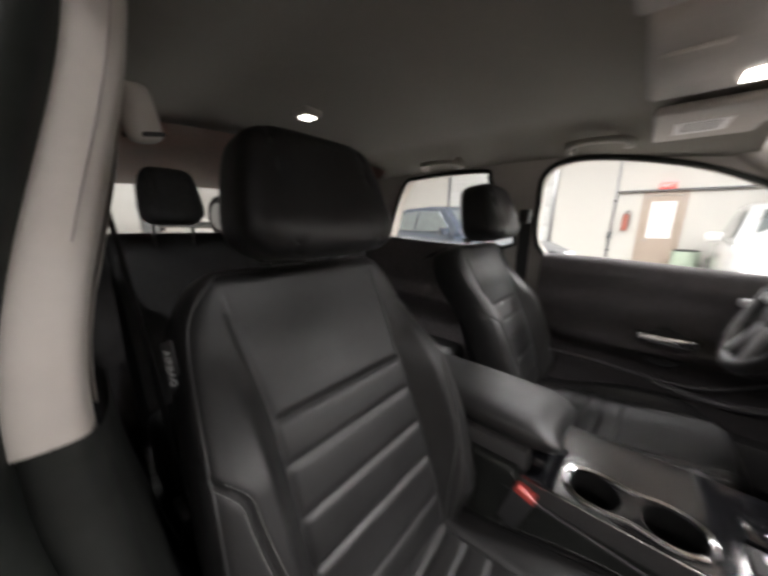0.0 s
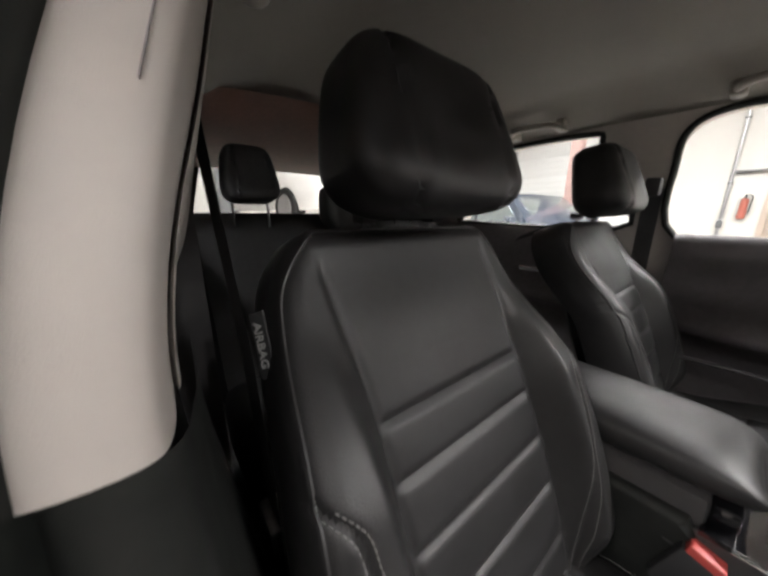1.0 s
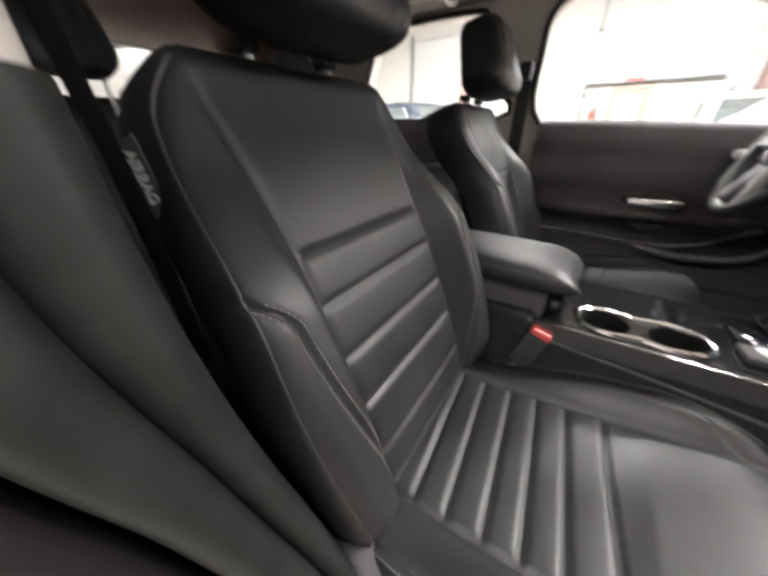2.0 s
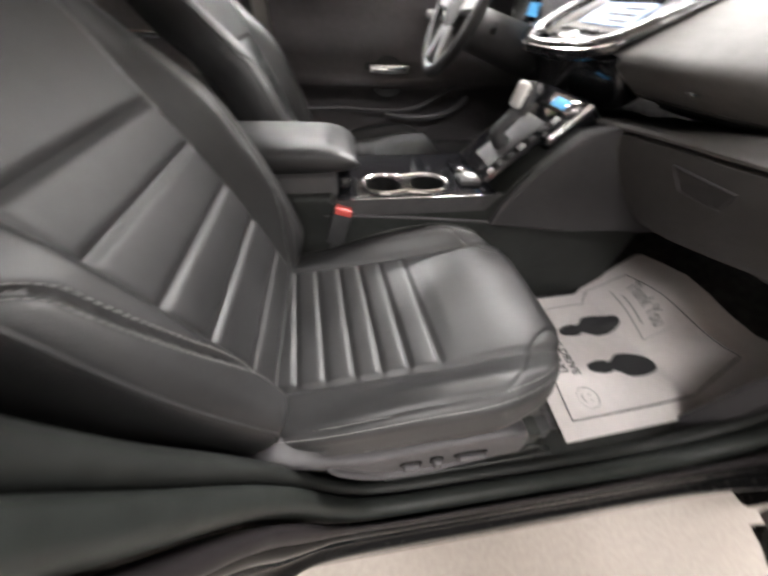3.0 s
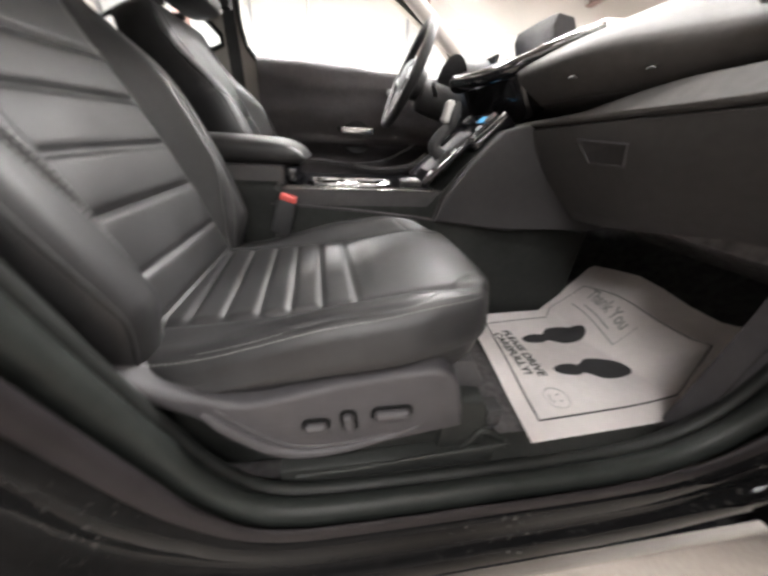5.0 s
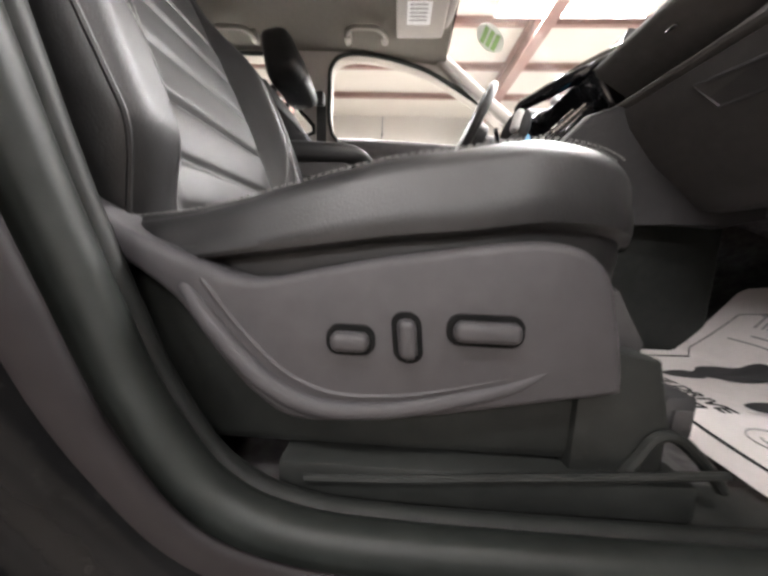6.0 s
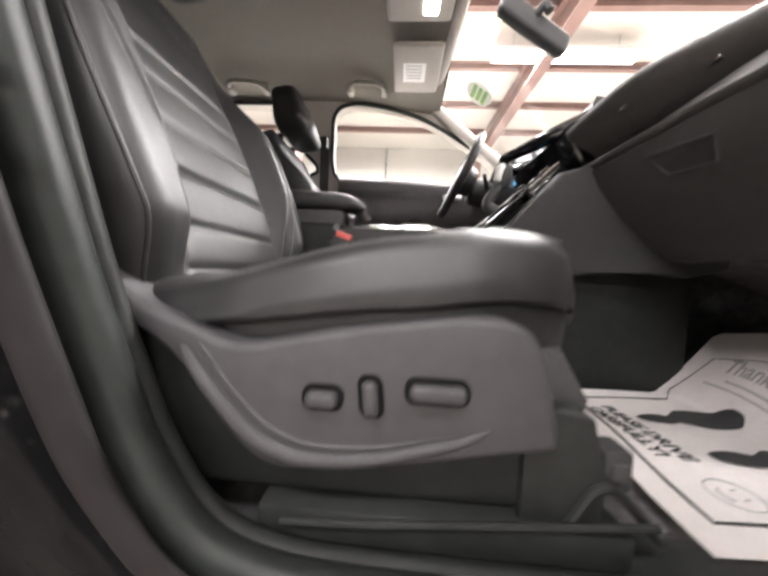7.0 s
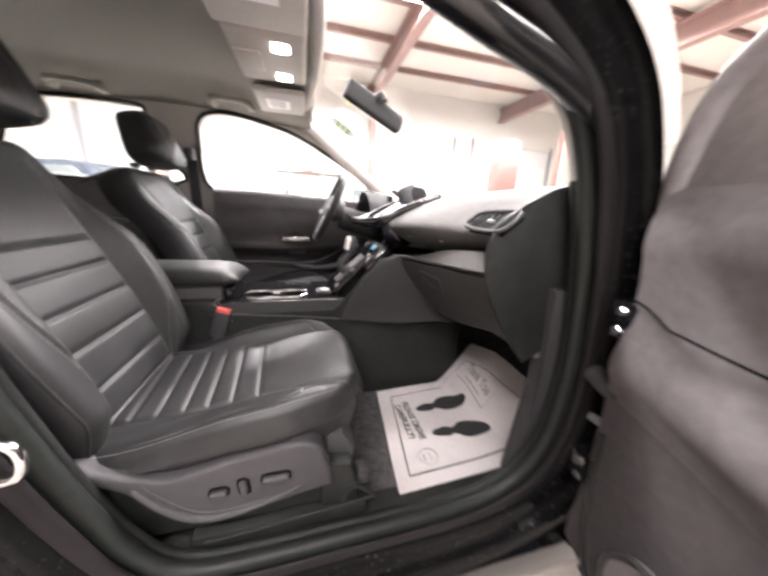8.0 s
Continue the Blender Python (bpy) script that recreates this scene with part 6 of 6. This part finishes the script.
for k, (d, r) in enumerate(((0.05, 0.055), (0.0, 0.070), (-0.018, 0.062), (-0.028, 0.042), (-0.030, 0.002))):
    rows.append([wm @ Vector((d + 0.01, r * 1.1 * math.cos(a), r * 0.92 * math.sin(a) - 0.004)) for a in [2 * math.pi * j / 28 for j in range(28)]])
skin(bm, rows, close_v=True)
part("hub", bm, M_PLASTIC, sw)
for a0 in (0, 180, 250, 290):
    a = radians(a0)
    d = Vector((0, math.cos(a), math.sin(a)))
    t = Vector((0, -d.z, d.y))
    bm = bmesh.new()
    skin(bm, [[wm @ (d * r + t * q + Vector((x, 0, 0))) for q, x in ((-w_, 0.0), (-w_ * 0.6, -0.010), (w_ * 0.6, -0.010), (w_, 0.0), (w_ * 0.6, 0.010), (-w_ * 0.6, 0.010))] for r, w_ in ((0.055, 0.026), (0.10, 0.018), (0.162, 0.015))], close_v=True, caps=True)
    part("spoke", bm, M_SILVER, sw, "satin silver spoke")

# ---------------------------------------------------------------- driver's door inside
dd = thing("driver_door", (0.35, 0.66, 0.5), "dark driver door panel with chrome handle, closed", "car door")
bm = bmesh.new()
rows = []
prof = [(1.165, 0.650), (1.150, 0.632), (1.10, 0.622), (1.02, 0.612), (0.955, 0.605), (0.925, 0.592), (0.900, 0.575), (0.885, 0.560), (0.865, 0.560), (0.85, 0.585), (0.80, 0.615), (0.70, 0.620), (0.60, 0.622), (0.50, 0.635), (0.42, 0.66)]
P2 = catmull([(0, y, z) for z, y in prof], 4)
for k in range(41):
    x = -0.06 + 0.026 * k
    bulge = smooth01(-0.05, 0.15, x) * (1 - smooth01(0.55, 0.80, x))
    row = []
    for p in P2:
        y = p.y if p.z > 0.96 or p.z < 0.80 else 0.622 + (p.y - 0.622) * (0.35 + 0.65 * bulge)
        y += 0.006 * math.sin((p.z - 0.95 - 0.10 * (x - 0.2)) * 40) * smooth01(0.93, 1.0, p.z) * (1 - smooth01(1.08, 1.13, p.z))
        row.append(Vector((x, y, p.z - 0.035 * smooth01(0.0, 0.9, x) * smooth01(1.0, 1.16, p.z))))
    rows.append(row)
skin(bm, rows)
bmesh.ops.solidify(bm, geom=bm.faces[:], thickness=-0.025)
part("panel", bm, M_DRDOOR, dd)
part("handle_bowl", cyl(bmesh.new(), (0.340, 0.600, 0.890), (0.340, 0.578, 0.890), 0.060, 0.066, 28, 0.004), M_INK, dd, "dark recess under the handle")
part("armrest_edge", tube(bmesh.new(), catmull([(-0.02, 0.566, 0.790), (0.15, 0.562, 0.795), (0.32, 0.560, 0.785), (0.46, 0.556, 0.800), (0.60, 0.560, 0.870)], 8), 0.007, 8), M_SHIELD, dd, "grey edge of the door armrest")
hb = part("handle_recess", boxed((0.255, 0.583, 0.880), (0.425, 0.602, 0.935), 0.010), M_INK, dd)
part("handle", boxed((0.268, 0.562, 0.902), (0.416, 0.584, 0.932), 0.008, 3), M_CHROME, hb, "chrome release handle")
part("mirror_switch_trim", boxed((0.47, 0.575, 1.055), (0.56, 0.60, 1.08), 0.008), M_SILVER, dd, "satin silver pull trim")
part("pull_strap", tube(bmesh.new(), catmull([(0.33, 0.56, 0.775), (0.45, 0.545, 0.765), (0.58, 0.535, 0.785), (0.66, 0.56, 0.83)], 6), 0.012, 8), M_SHIELD, dd, "grey door pull")
part("pocket", boxed((0.02, 0.56, 0.50), (0.78, 0.625, 0.66), 0.02), M_PLASTIC, dd)
part("speaker", cyl(bmesh.new(), (0.78, 0.628, 0.60), (0.78, 0.612, 0.60), 0.075, n=28, bev=0.005), M_SHIELD, dd)
dd.location += Vector((0.024, -0.024, 0.004))
rd = thing("rear_door", (-0.62, 0.66, 0.5), "black rear door panel behind the driver seat, closed", "car door")
bm = bmesh.new()
skin(bm, [[Vector((-1.12 + 0.0485 * k, p.y - 0.002, 0.42 + (p.z - 0.42) * (1.012 + 0.045 * (1 - k / 20)))) for p in P2] for k in range(20)])
bmesh.ops.solidify(bm, geom=bm.faces[:], thickness=0.004)
part("inner_panel", bm, M_DOORCARD, rd, "charcoal inner door panel")
part("pull_handle", boxed((-0.52, 0.588, 0.985), (-0.40, 0.612, 1.008), 0.006, 3), M_CHROME, rd, "chrome handle")
bl = thing("driver_belt", (-0.10, 0.60, 0.60), "black seat belt hanging from the pillar guide", "seat belt")
part("guide", boxed((-0.125, 0.535, 1.285), (-0.085, 0.575, 1.34), 0.008), M_INK, bl)
bm = bmesh.new()
skin(bm, [[Vector((x, 0.575 + 0.02 * (1.3 - z), z)) for x in (-0.128, -0.105, -0.082)] for z in (1.31, 1.1, 0.9, 0.6, 0.42)])
bmesh.ops.solidify(bm, geom=bm.faces[:], thickness=0.002)
part("webbing", bm, M_BACKCLOTH, bl)
pb = thing("passenger_belt", (-0.16, -0.66, 0.60), "black seat belt hanging by the pillar", "seat belt")
bm = bmesh.new()
skin(bm, [[Vector((x, -0.640 - 0.03 * smooth01(1.0, 1.3, z), z)) for x in (-0.185, -0.160, -0.135)] for z in (1.38, 1.1, 0.9, 0.6, 0.45)])
bmesh.ops.solidify(bm, geom=bm.faces[:], thickness=0.002)
part("webbing", bm, M_BACKCLOTH, pb)
part("tongue", boxed((-0.185, -0.652, 0.86), (-0.135, -0.628, 0.90), 0.004), M_STEEL, pb)

# ---------------------------------------------------------------- roof fittings
oc = thing("overhead_console", (0.36, 0.06, 1.55), "pale overhead console with two lit map lamps", "lamp")
part("housing", boxed((0.22, -0.20, 1.513), (0.43, 0.11, 1.56), 0.015, 3), M_BEIGE, oc)
for y in (-0.145, 0.048):
    part("lens", boxed((0.338, y - 0.024, 1.507), (0.382, y + 0.024, 1.516), 0.007, 3), M_LAMP, oc, "lit lamp lens")
part("glasses_bin", boxed((0.235, -0.11, 1.506), (0.305, 0.02, 1.516), 0.006), M_BEIGE, oc)
rl = thing("rear_roof_lamp", (-0.44, -0.28, 1.56), "small lit roof lamp in the headliner", "lamp")
part("housing", boxed((-0.485, -0.235, 1.549), (-0.425, -0.180, 1.567), 0.006), M_BEIGE, rl)
part("lens", boxed((-0.472, -0.224, 1.545), (-0.438, -0.192, 1.552), 0.003), M_LAMP, rl)
for (a, b, y0, y1), lab in (((0.235, 0.425, 0.20, 0.48), "pale sun visor folded up, driver side"), ((0.21, 0.43, -0.56, -0.22), "pale sun visor folded up, passenger side")):
    v = thing("sun_visor", (0.3, (y0 + y1) / 2, 1.53), lab, "sun visor", group="sun visors")
    part("flap", boxed((a, y0, 1.512), (b, y1, 1.532), 0.009, 3), M_BEIGE, v)
    part("pivot", cyl(bmesh.new(), (b - 0.02, y0, 1.525), (b - 0.02, y1, 1.525), 0.007, n=10), M_BEIGE, v)
    lb = part("warning_label", boxed((a + 0.04, (y0 + y1) / 2 - 0.05, 1.5105), (b - 0.06, (y0 + y1) / 2 + 0.06, 1.5125)), M_WHITEPL, v, "pale warning label")
    for k in range(5):
        part("text_bar", boxed((a + 0.05, (y0 + y1) / 2 - 0.04 + 0.018 * k, 1.5095), (b - 0.075, (y0 + y1) / 2 - 0.034 + 0.018 * k, 1.5108)), M_INKGREY, lb)
mi = thing("interior_mirror", (0.66, 0.0, 1.45), "black rear-view mirror hung on the windscreen", "mirror")
mm = Matrix.Translation((0.672, 0.060, 1.462)) @ Matrix.Rotation(radians(-74), 4, "Z") @ Matrix.Rotation(radians(-20), 4, "X")
part("housing", boxed((-0.012, -0.125, -0.034), (0.024, 0.125, 0.034), 0.014, 3, m=mm), M_INK, mi)
part("glass", boxed((-0.0145, -0.116, -0.028), (-0.011, 0.116, 0.028), 0.001, m=mm), M_MIRROR, mi, "mirror glass")
part("arm", tube(bmesh.new(), catmull([(0.67, 0.04, 1.48), (0.69, 0.03, 1.50), (0.70, 0.02, 1.475)], 5), 0.012, 10), M_INK, mi)
stk = thing("windscreen_sticker", (0.56, 0.42, 1.48), "white and green service sticker on the windscreen", "sticker")
km = Matrix.Translation((0.60, 0.40, 1.465)) @ Matrix.Rotation(radians(33), 4, "Y")
part("sheet", cyl(bmesh.new(), km @ Vector((0, 0, -0.001)), km @ Vector((0, 0, 0.0)), 0.062, n=30), M_STICKER, stk)
for k in range(3):
    part("text_bar", boxed((-0.035 + 0.026 * k, -0.04, -0.0035), (-0.017 + 0.026 * k, 0.04, -0.0012), m=km), M_GREEN, stk)
tg = thing("hanging_tag", (0.66, 0.1, 1.55), "yellow paper tag at the mirror", "tag")
part("sheet", boxed((0.585, 0.09, 1.49), (0.588, 0.16, 1.55), 0.0), M_YELLOW, tg)

# ---------------------------------------------------------------- paper mat in the footwell
pm = thing("paper_floor_mat", (0.85, -0.38, 0.41), "white paper floor mat printed with footprints and words", "floor mat")


def mat_z(x, y):
    e = x - 0.045 * smooth01(-0.25, -0.50, y) - 0.935
    lift = 0.155 * (e / 0.13) ** 1.15 if e > 0 else 0.0
    return 0.409 + lift + 0.012 * smooth01(-0.45, -0.56, y) * smooth01(0.86, 1.0, x) + 0.004 * math.sin(9 * x + 14 * y) * math.sin(11 * y)


def mat_poly(g):
    """Outline of the sheet, or of the printed border g inside it."""
    return [(0.614 + g, -0.590 + g), (0.655 + g, -0.185 - g), (0.90, -0.170 - g), (0.945, -0.140 - g * 0.6), (1.060 - g, -0.140 - g), (1.112 - g, -0.530 + g), (0.985, -0.574 + g)]


def on_mat(x, y, h=0.0):
    return Vector((x, y, mat_z(x, y) + h))


bm = bmesh.new()
OUTL = mat_poly(0.0)


def y_range(x, poly):
    hits = []
    for (ax, ay), (bx_, by_) in zip(poly, poly[1:] + poly[:1]):
        if (ax - x) * (bx_ - x) <= 0 and abs(ax - bx_) > 1e-9:
            hits.append(ay + (by_ - ay) * (x - ax) / (bx_ - ax))
    return min(hits), max(hits)


rows = []
for k in range(61):
    x = 0.6145 + (1.1110 - 0.6145) * k / 60
    a, b = y_range(x, OUTL)
    rows.append([on_mat(x, a + (b - a) * j / 40) for j in range(41)])
skin(bm, rows)
bmesh.ops.solidify(bm, geom=bm.faces[:], thickness=0.0008)
sheet = part("sheet", bm, M_PAPER, pm)
bd = []
BP = mat_poly(0.042)
for (ax, ay), (bx_, by_) in zip(BP, BP[1:] + BP[:1]):
    bd += [on_mat(ax + (bx_ - ax) * k / 10, ay + (by_ - ay) * k / 10, 0.0016) for k in range(10)]
part("printed_border", tube(bmesh.new(), bd, 0.0020, 5, closed=True, flat=0.4), M_INK, sheet, "thin black border line")


def shoe_print(cx, cy, ang):
    """A sole and a heel as one flat shape lying on the sheet."""
    L = []
    for k in range(40):
        a = 2 * math.pi * k / 40
        u, v = math.cos(a), math.sin(a)
        wid = 0.036 * (0.62 + 0.38 * smooth01(-0.7, 0.35, u)) * (1 - 0.52 * math.exp(-((u + 0.28) / 0.17) ** 2))
        L.append((0.098 * u, wid * (abs(v) ** 0.8) * (1 if v > 0 else -1)))
    bm = bmesh.new()
    c, s_ = math.cos(ang), math.sin(ang)
    ring = [bm.verts.new(on_mat(cx + a * c - b * s_, cy + a * s_ + b * c, 0.0017)) for a, b in L]
    inner = [bm.verts.new(on_mat(cx + 0.5 * (a * c - b * s_), cy + 0.5 * (a * s_ + b * c), 0.0017)) for a, b in L]
    mid = bm.verts.new(on_mat(cx, cy, 0.0017))
    for i in range(40):
        j = (i + 1) % 40
        bm.faces.new((ring[i], ring[j], inner[j], inner[i]))
        bm.faces.new((inner[i], inner[j], mid))
    return bm


part("footprint", shoe_print(0.862, -0.300, radians(6)), M_INK, sheet, "black printed footprint")
part("footprint", shoe_print(0.872, -0.430, radians(-2)), M_INK, sheet, "black printed footprint")


def mat_words(words, size, x, y, turn, ink, sx=1.0):
    bm = text_mesh(words, size, Matrix.Translation((x, y, 0)) @ Matrix.Rotation(radians(turn), 4, "Z") @ Matrix.Diagonal((sx, 1, 1, 1)))
    for v in bm.verts:
        v.co = on_mat(v.co.x, v.co.y, 0.0013 + v.co.z)
    return part("writing", bm, ink, sheet)


mat_words("PLEASE DRIVE", 0.029, 0.736, -0.352, -90, M_INK)
mat_words("CAREFULLY!", 0.029, 0.706, -0.352, -90, M_INK)
bm = text_mesh("Thank You", 0.031, Matrix.Translation((1.012, -0.285, 0)) @ Matrix.Rotation(radians(-90), 4, "Z") @ Matrix.Shear("XY", 4, (0.25, 0)))
for v in bm.verts:
    v.co = on_mat(v.co.x, v.co.y, 0.0013)
part("writing", bm, M_INKGREY, sheet, "grey script words")
for (ax, ay), (bx_, by_) in (((0.978, -0.205), (0.978, -0.370)), ((0.978, -0.370), (1.025, -0.370))):
    part("printed_rule", tube(bmesh.new(), [on_mat(ax + (bx_ - ax) * k / 10, ay + (by_ - ay) * k / 10, 0.0015) for k in range(11)], 0.0018, 5, flat=0.4), M_INKGREY, sheet)
part("small_print", tube(bmesh.new(), [on_mat(0.989, -0.235 - 0.012 * k, 0.0015) for k in range(9)], 0.0022, 5, flat=0.4), M_INKGREY, sheet, "bar of small grey print")
face = tube(bmesh.new(), [on_mat(0.728 + 0.026 * math.cos(a), -0.500 + 0.026 * math.sin(a), 0.0015) for a in [2 * math.pi * k / 28 for k in range(28)]], 0.0014, 5, closed=True, flat=0.4)
tube(face, [on_mat(0.728 - 0.014 * math.cos(a), -0.500 + 0.014 * math.sin(a), 0.0015) for a in [-0.9 + 0.2 * k for k in range(10)]], 0.0012, 5, flat=0.4)
for s in (-1, 1):
    tube(face, [on_mat(0.735 + q, -0.500 + s * 0.008, 0.0015) for q in (-0.003, 0.003)], 0.0014, 5, flat=0.4)
part("printed_circle", face, M_INKGREY, sheet, "grey printed ring with marks")

pm.location += Vector((0.0, -0.03, 0.032))

# ---------------------------------------------------------------- open passenger door
pd = thing("passenger_door", (1.0, -0.80, 0.35), "open black passenger door with grey inner panel", "car door")
ang = radians(72)
# the door's own frame: u from hinge to lock, n towards its inner side, z up
PU = Vector((-math.cos(ang), -math.sin(ang), 0))
PN = Vector((-math.sin(ang), math.cos(ang), 0))
PH = Vector((1.010, -0.800, 0))
D = lambda u, n, z: PH + PU * u + PN * n + Vector((0, 0, z))
OUTD = [(0.02, 0.34), (0.98, 0.34), (1.04, 0.60), (1.04, 1.12), (0.30, 1.10), (0.02, 1.08)]
part("outer_skin", prism(bmesh.new(), OUTD, lambda a, b, d: D(a, -0.045 - d + 0.02 * math.sin((b - 0.3) * 3), b), 0.0, 0.03, 0.012), M_PAINT, pd, "black painted outer skin")
part("door_shell", prism(bmesh.new(), [(0.01, 0.35), (0.98, 0.35), (1.03, 0.60), (1.03, 1.10), (0.01, 1.07)], lambda a, b, d: D(a, d, b), -0.05, 0.035, 0.012), M_DUSTY, pd, "black painted door shell edge")
bm = bmesh.new()
rows = []
prof = [(1.155, 0.030), (1.140, 0.078), (1.105, 0.112), (1.068, 0.120), (1.035, 0.100), (0.99, 0.080), (0.94, 0.082), (0.90, 0.100), (0.87, 0.125), (0.84, 0.128), (0.81, 0.095), (0.76, 0.075), (0.66, 0.070), (0.55, 0.075), (0.50, 0.095), (0.44, 0.095), (0.405, 0.040)]
PP = catmull([(0, n, z) for z, n in prof], 4)
for k in range(33):
    u = 0.0 + 0.030 * k
    b_ = smooth01(0.04, 0.40, u)
    rows.append([D(u, 0.05 + (p.y - 0.05) * (0.30 + 0.70 * b_), p.z + 0.02 * smooth01(0.1, 0.5, u) * (1 if 0.8 < p.z < 0.95 else 0)) for p in PP])
skin(bm, rows)
bmesh.ops.solidify(bm, geom=bm.faces[:], thickness=0.02)
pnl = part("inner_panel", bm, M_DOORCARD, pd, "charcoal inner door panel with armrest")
# lower part laid over in the darker tone, which stands for shade
bm = bmesh.new()
skin(bm, [[p + PN * 0.004 for p, q in zip(row, PP) if q.z < 0.79] for row in rows])
bmesh.ops.solidify(bm, geom=bm.faces[:], thickness=0.004)
part("lower_panel", bm, M_DOORSHADED, pnl, "lower door panel, shade put in its colour")
sp = part("speaker", cyl(bmesh.new(), D(0.20, 0.060, 0.52), D(0.20, 0.083, 0.52), 0.088, n=36, bev=0.006), M_DOORSHADED, pnl, "round speaker grille")
part("speaker_ring", tube(bmesh.new(), [D(0.20 + 0.09 * math.cos(a), 0.083, 0.52 + 0.09 * math.sin(a)) for a in [2 * math.pi * k / 36 for k in range(36)]], 0.005, 8, closed=True), M_PLASTIC, sp)
part("release_handle", boxed((0.0, 0.0, 0.0), (0.13, 0.02, 0.03), 0.008, m=Matrix.Translation(D(0.30, 0.085, 0.965)) @ Matrix.Rotation(math.atan2(PU.y, PU.x), 4, "Z")), M_CHROME, pnl, "chrome release handle")
bm = bmesh.new()
rows = []
for k in range(25):
    u = 0.30 + 0.45 * k / 24
    e_ = math.sin(math.pi * min(1.0, 0.04 + k / 24)) ** 0.35
    rows.append([D(u, 0.088 + n * e_, 0.862 + 0.03 * smooth01(0.14, 0.4, u) + z * e_) for n, z in ((0.0, 0.040), (0.030, 0.036), (0.050, 0.022), (0.054, 0.0), (0.042, -0.022), (0.0, -0.034))])
skin(bm, rows, caps=True)
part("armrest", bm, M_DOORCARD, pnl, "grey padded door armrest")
part("pocket", boxed((0, 0, 0), (0.55, 0.05, 0.13), 0.02, m=Matrix.Translation(D(0.33, 0.10, 0.40)) @ Matrix.Rotation(math.atan2(PU.y, PU.x), 4, "Z") @ Matrix.Diagonal((1, -1, 1, 1))), M_SHIELD, pnl, "grey door pocket")
part("panel_gap", tube(bmesh.new(), catmull([D(0.10, 0.086, 0.957), D(0.22, 0.090, 0.955), D(0.40, 0.096, 0.962), D(0.70, 0.096, 0.965)], 6), 0.0022, 6), M_VOID, pnl, "dark joint between door panels")
part("panel_gap", tube(bmesh.new(), catmull([D(0.012, 0.071, 0.975), D(0.05, 0.076, 0.970), D(0.10, 0.086, 0.957)], 4), 0.0025, 6), M_VOID, pnl)
part("map_pocket_fold", tube(bmesh.new(), catmull([D(0.03, 0.075, 0.72), D(0.045, 0.082, 0.60), D(0.085, 0.088, 0.48), D(0.16, 0.092, 0.40)], 6), 0.005, 8), M_SCUFF, pnl)
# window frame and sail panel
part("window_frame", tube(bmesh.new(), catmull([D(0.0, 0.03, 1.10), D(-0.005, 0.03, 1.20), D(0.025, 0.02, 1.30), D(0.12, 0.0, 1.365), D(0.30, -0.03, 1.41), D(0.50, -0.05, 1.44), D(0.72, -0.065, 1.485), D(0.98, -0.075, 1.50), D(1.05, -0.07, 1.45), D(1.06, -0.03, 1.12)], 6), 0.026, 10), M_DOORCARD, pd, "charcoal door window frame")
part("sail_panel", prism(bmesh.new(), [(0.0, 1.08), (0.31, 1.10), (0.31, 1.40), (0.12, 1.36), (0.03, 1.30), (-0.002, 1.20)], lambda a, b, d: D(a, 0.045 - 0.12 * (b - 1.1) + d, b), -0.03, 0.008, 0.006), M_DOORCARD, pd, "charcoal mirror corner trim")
bm = bmesh.new()
prism(bm, [(0.33, 1.10), (1.04, 1.11), (1.04, 1.46), (0.96, 1.49), (0.72, 1.475), (0.50, 1.435), (0.33, 1.40)], lambda a, b, d: D(a, -0.01 - 0.16 * (b - 1.1) + d, b), 0.0, 0.004)
g = part("window_pane", bm, M_GLASS, pd)
g.visible_shadow = False
part("edge_seal", tube(bmesh.new(), catmull([D(0.03, 0.03, 1.06), D(0.015, 0.03, 0.8), D(0.015, 0.03, 0.5), D(0.05, 0.03, 0.365), D(0.30, 0.03, 0.36), D(0.95, 0.03, 0.36)], 6), 0.009, 8), M_RUBBER, pd)
mir = part("door_mirror", boxed((-0.11, -0.09, -0.07), (0.11, 0.09, 0.08), 0.035, 3, m=Matrix.Translation(D(0.12, -0.19, 1.16)) @ Matrix.Rotation(ang, 4, "Z")), M_PAINT, pd, "black outside mirror")
part("check_strap", tube(bmesh.new(), [(0.985, -0.74, 0.70), D(0.06, 0.0, 0.70)], 0.009, 6), M_STEEL, pd)
# cable loom between body and door
lm = thing("wiring_loom", (0.99, -0.78, 0.78), "black corrugated cable sleeve between door and body", "cable")
part("sleeve", tube(bmesh.new(), catmull([(0.975, -0.73, 0.80), (0.965, -0.78, 0.79), D(0.05, 0.03, 0.78)], 12), [0.017 + 0.003 * (k % 2) for k in range(25)], 10), M_INK, lm)
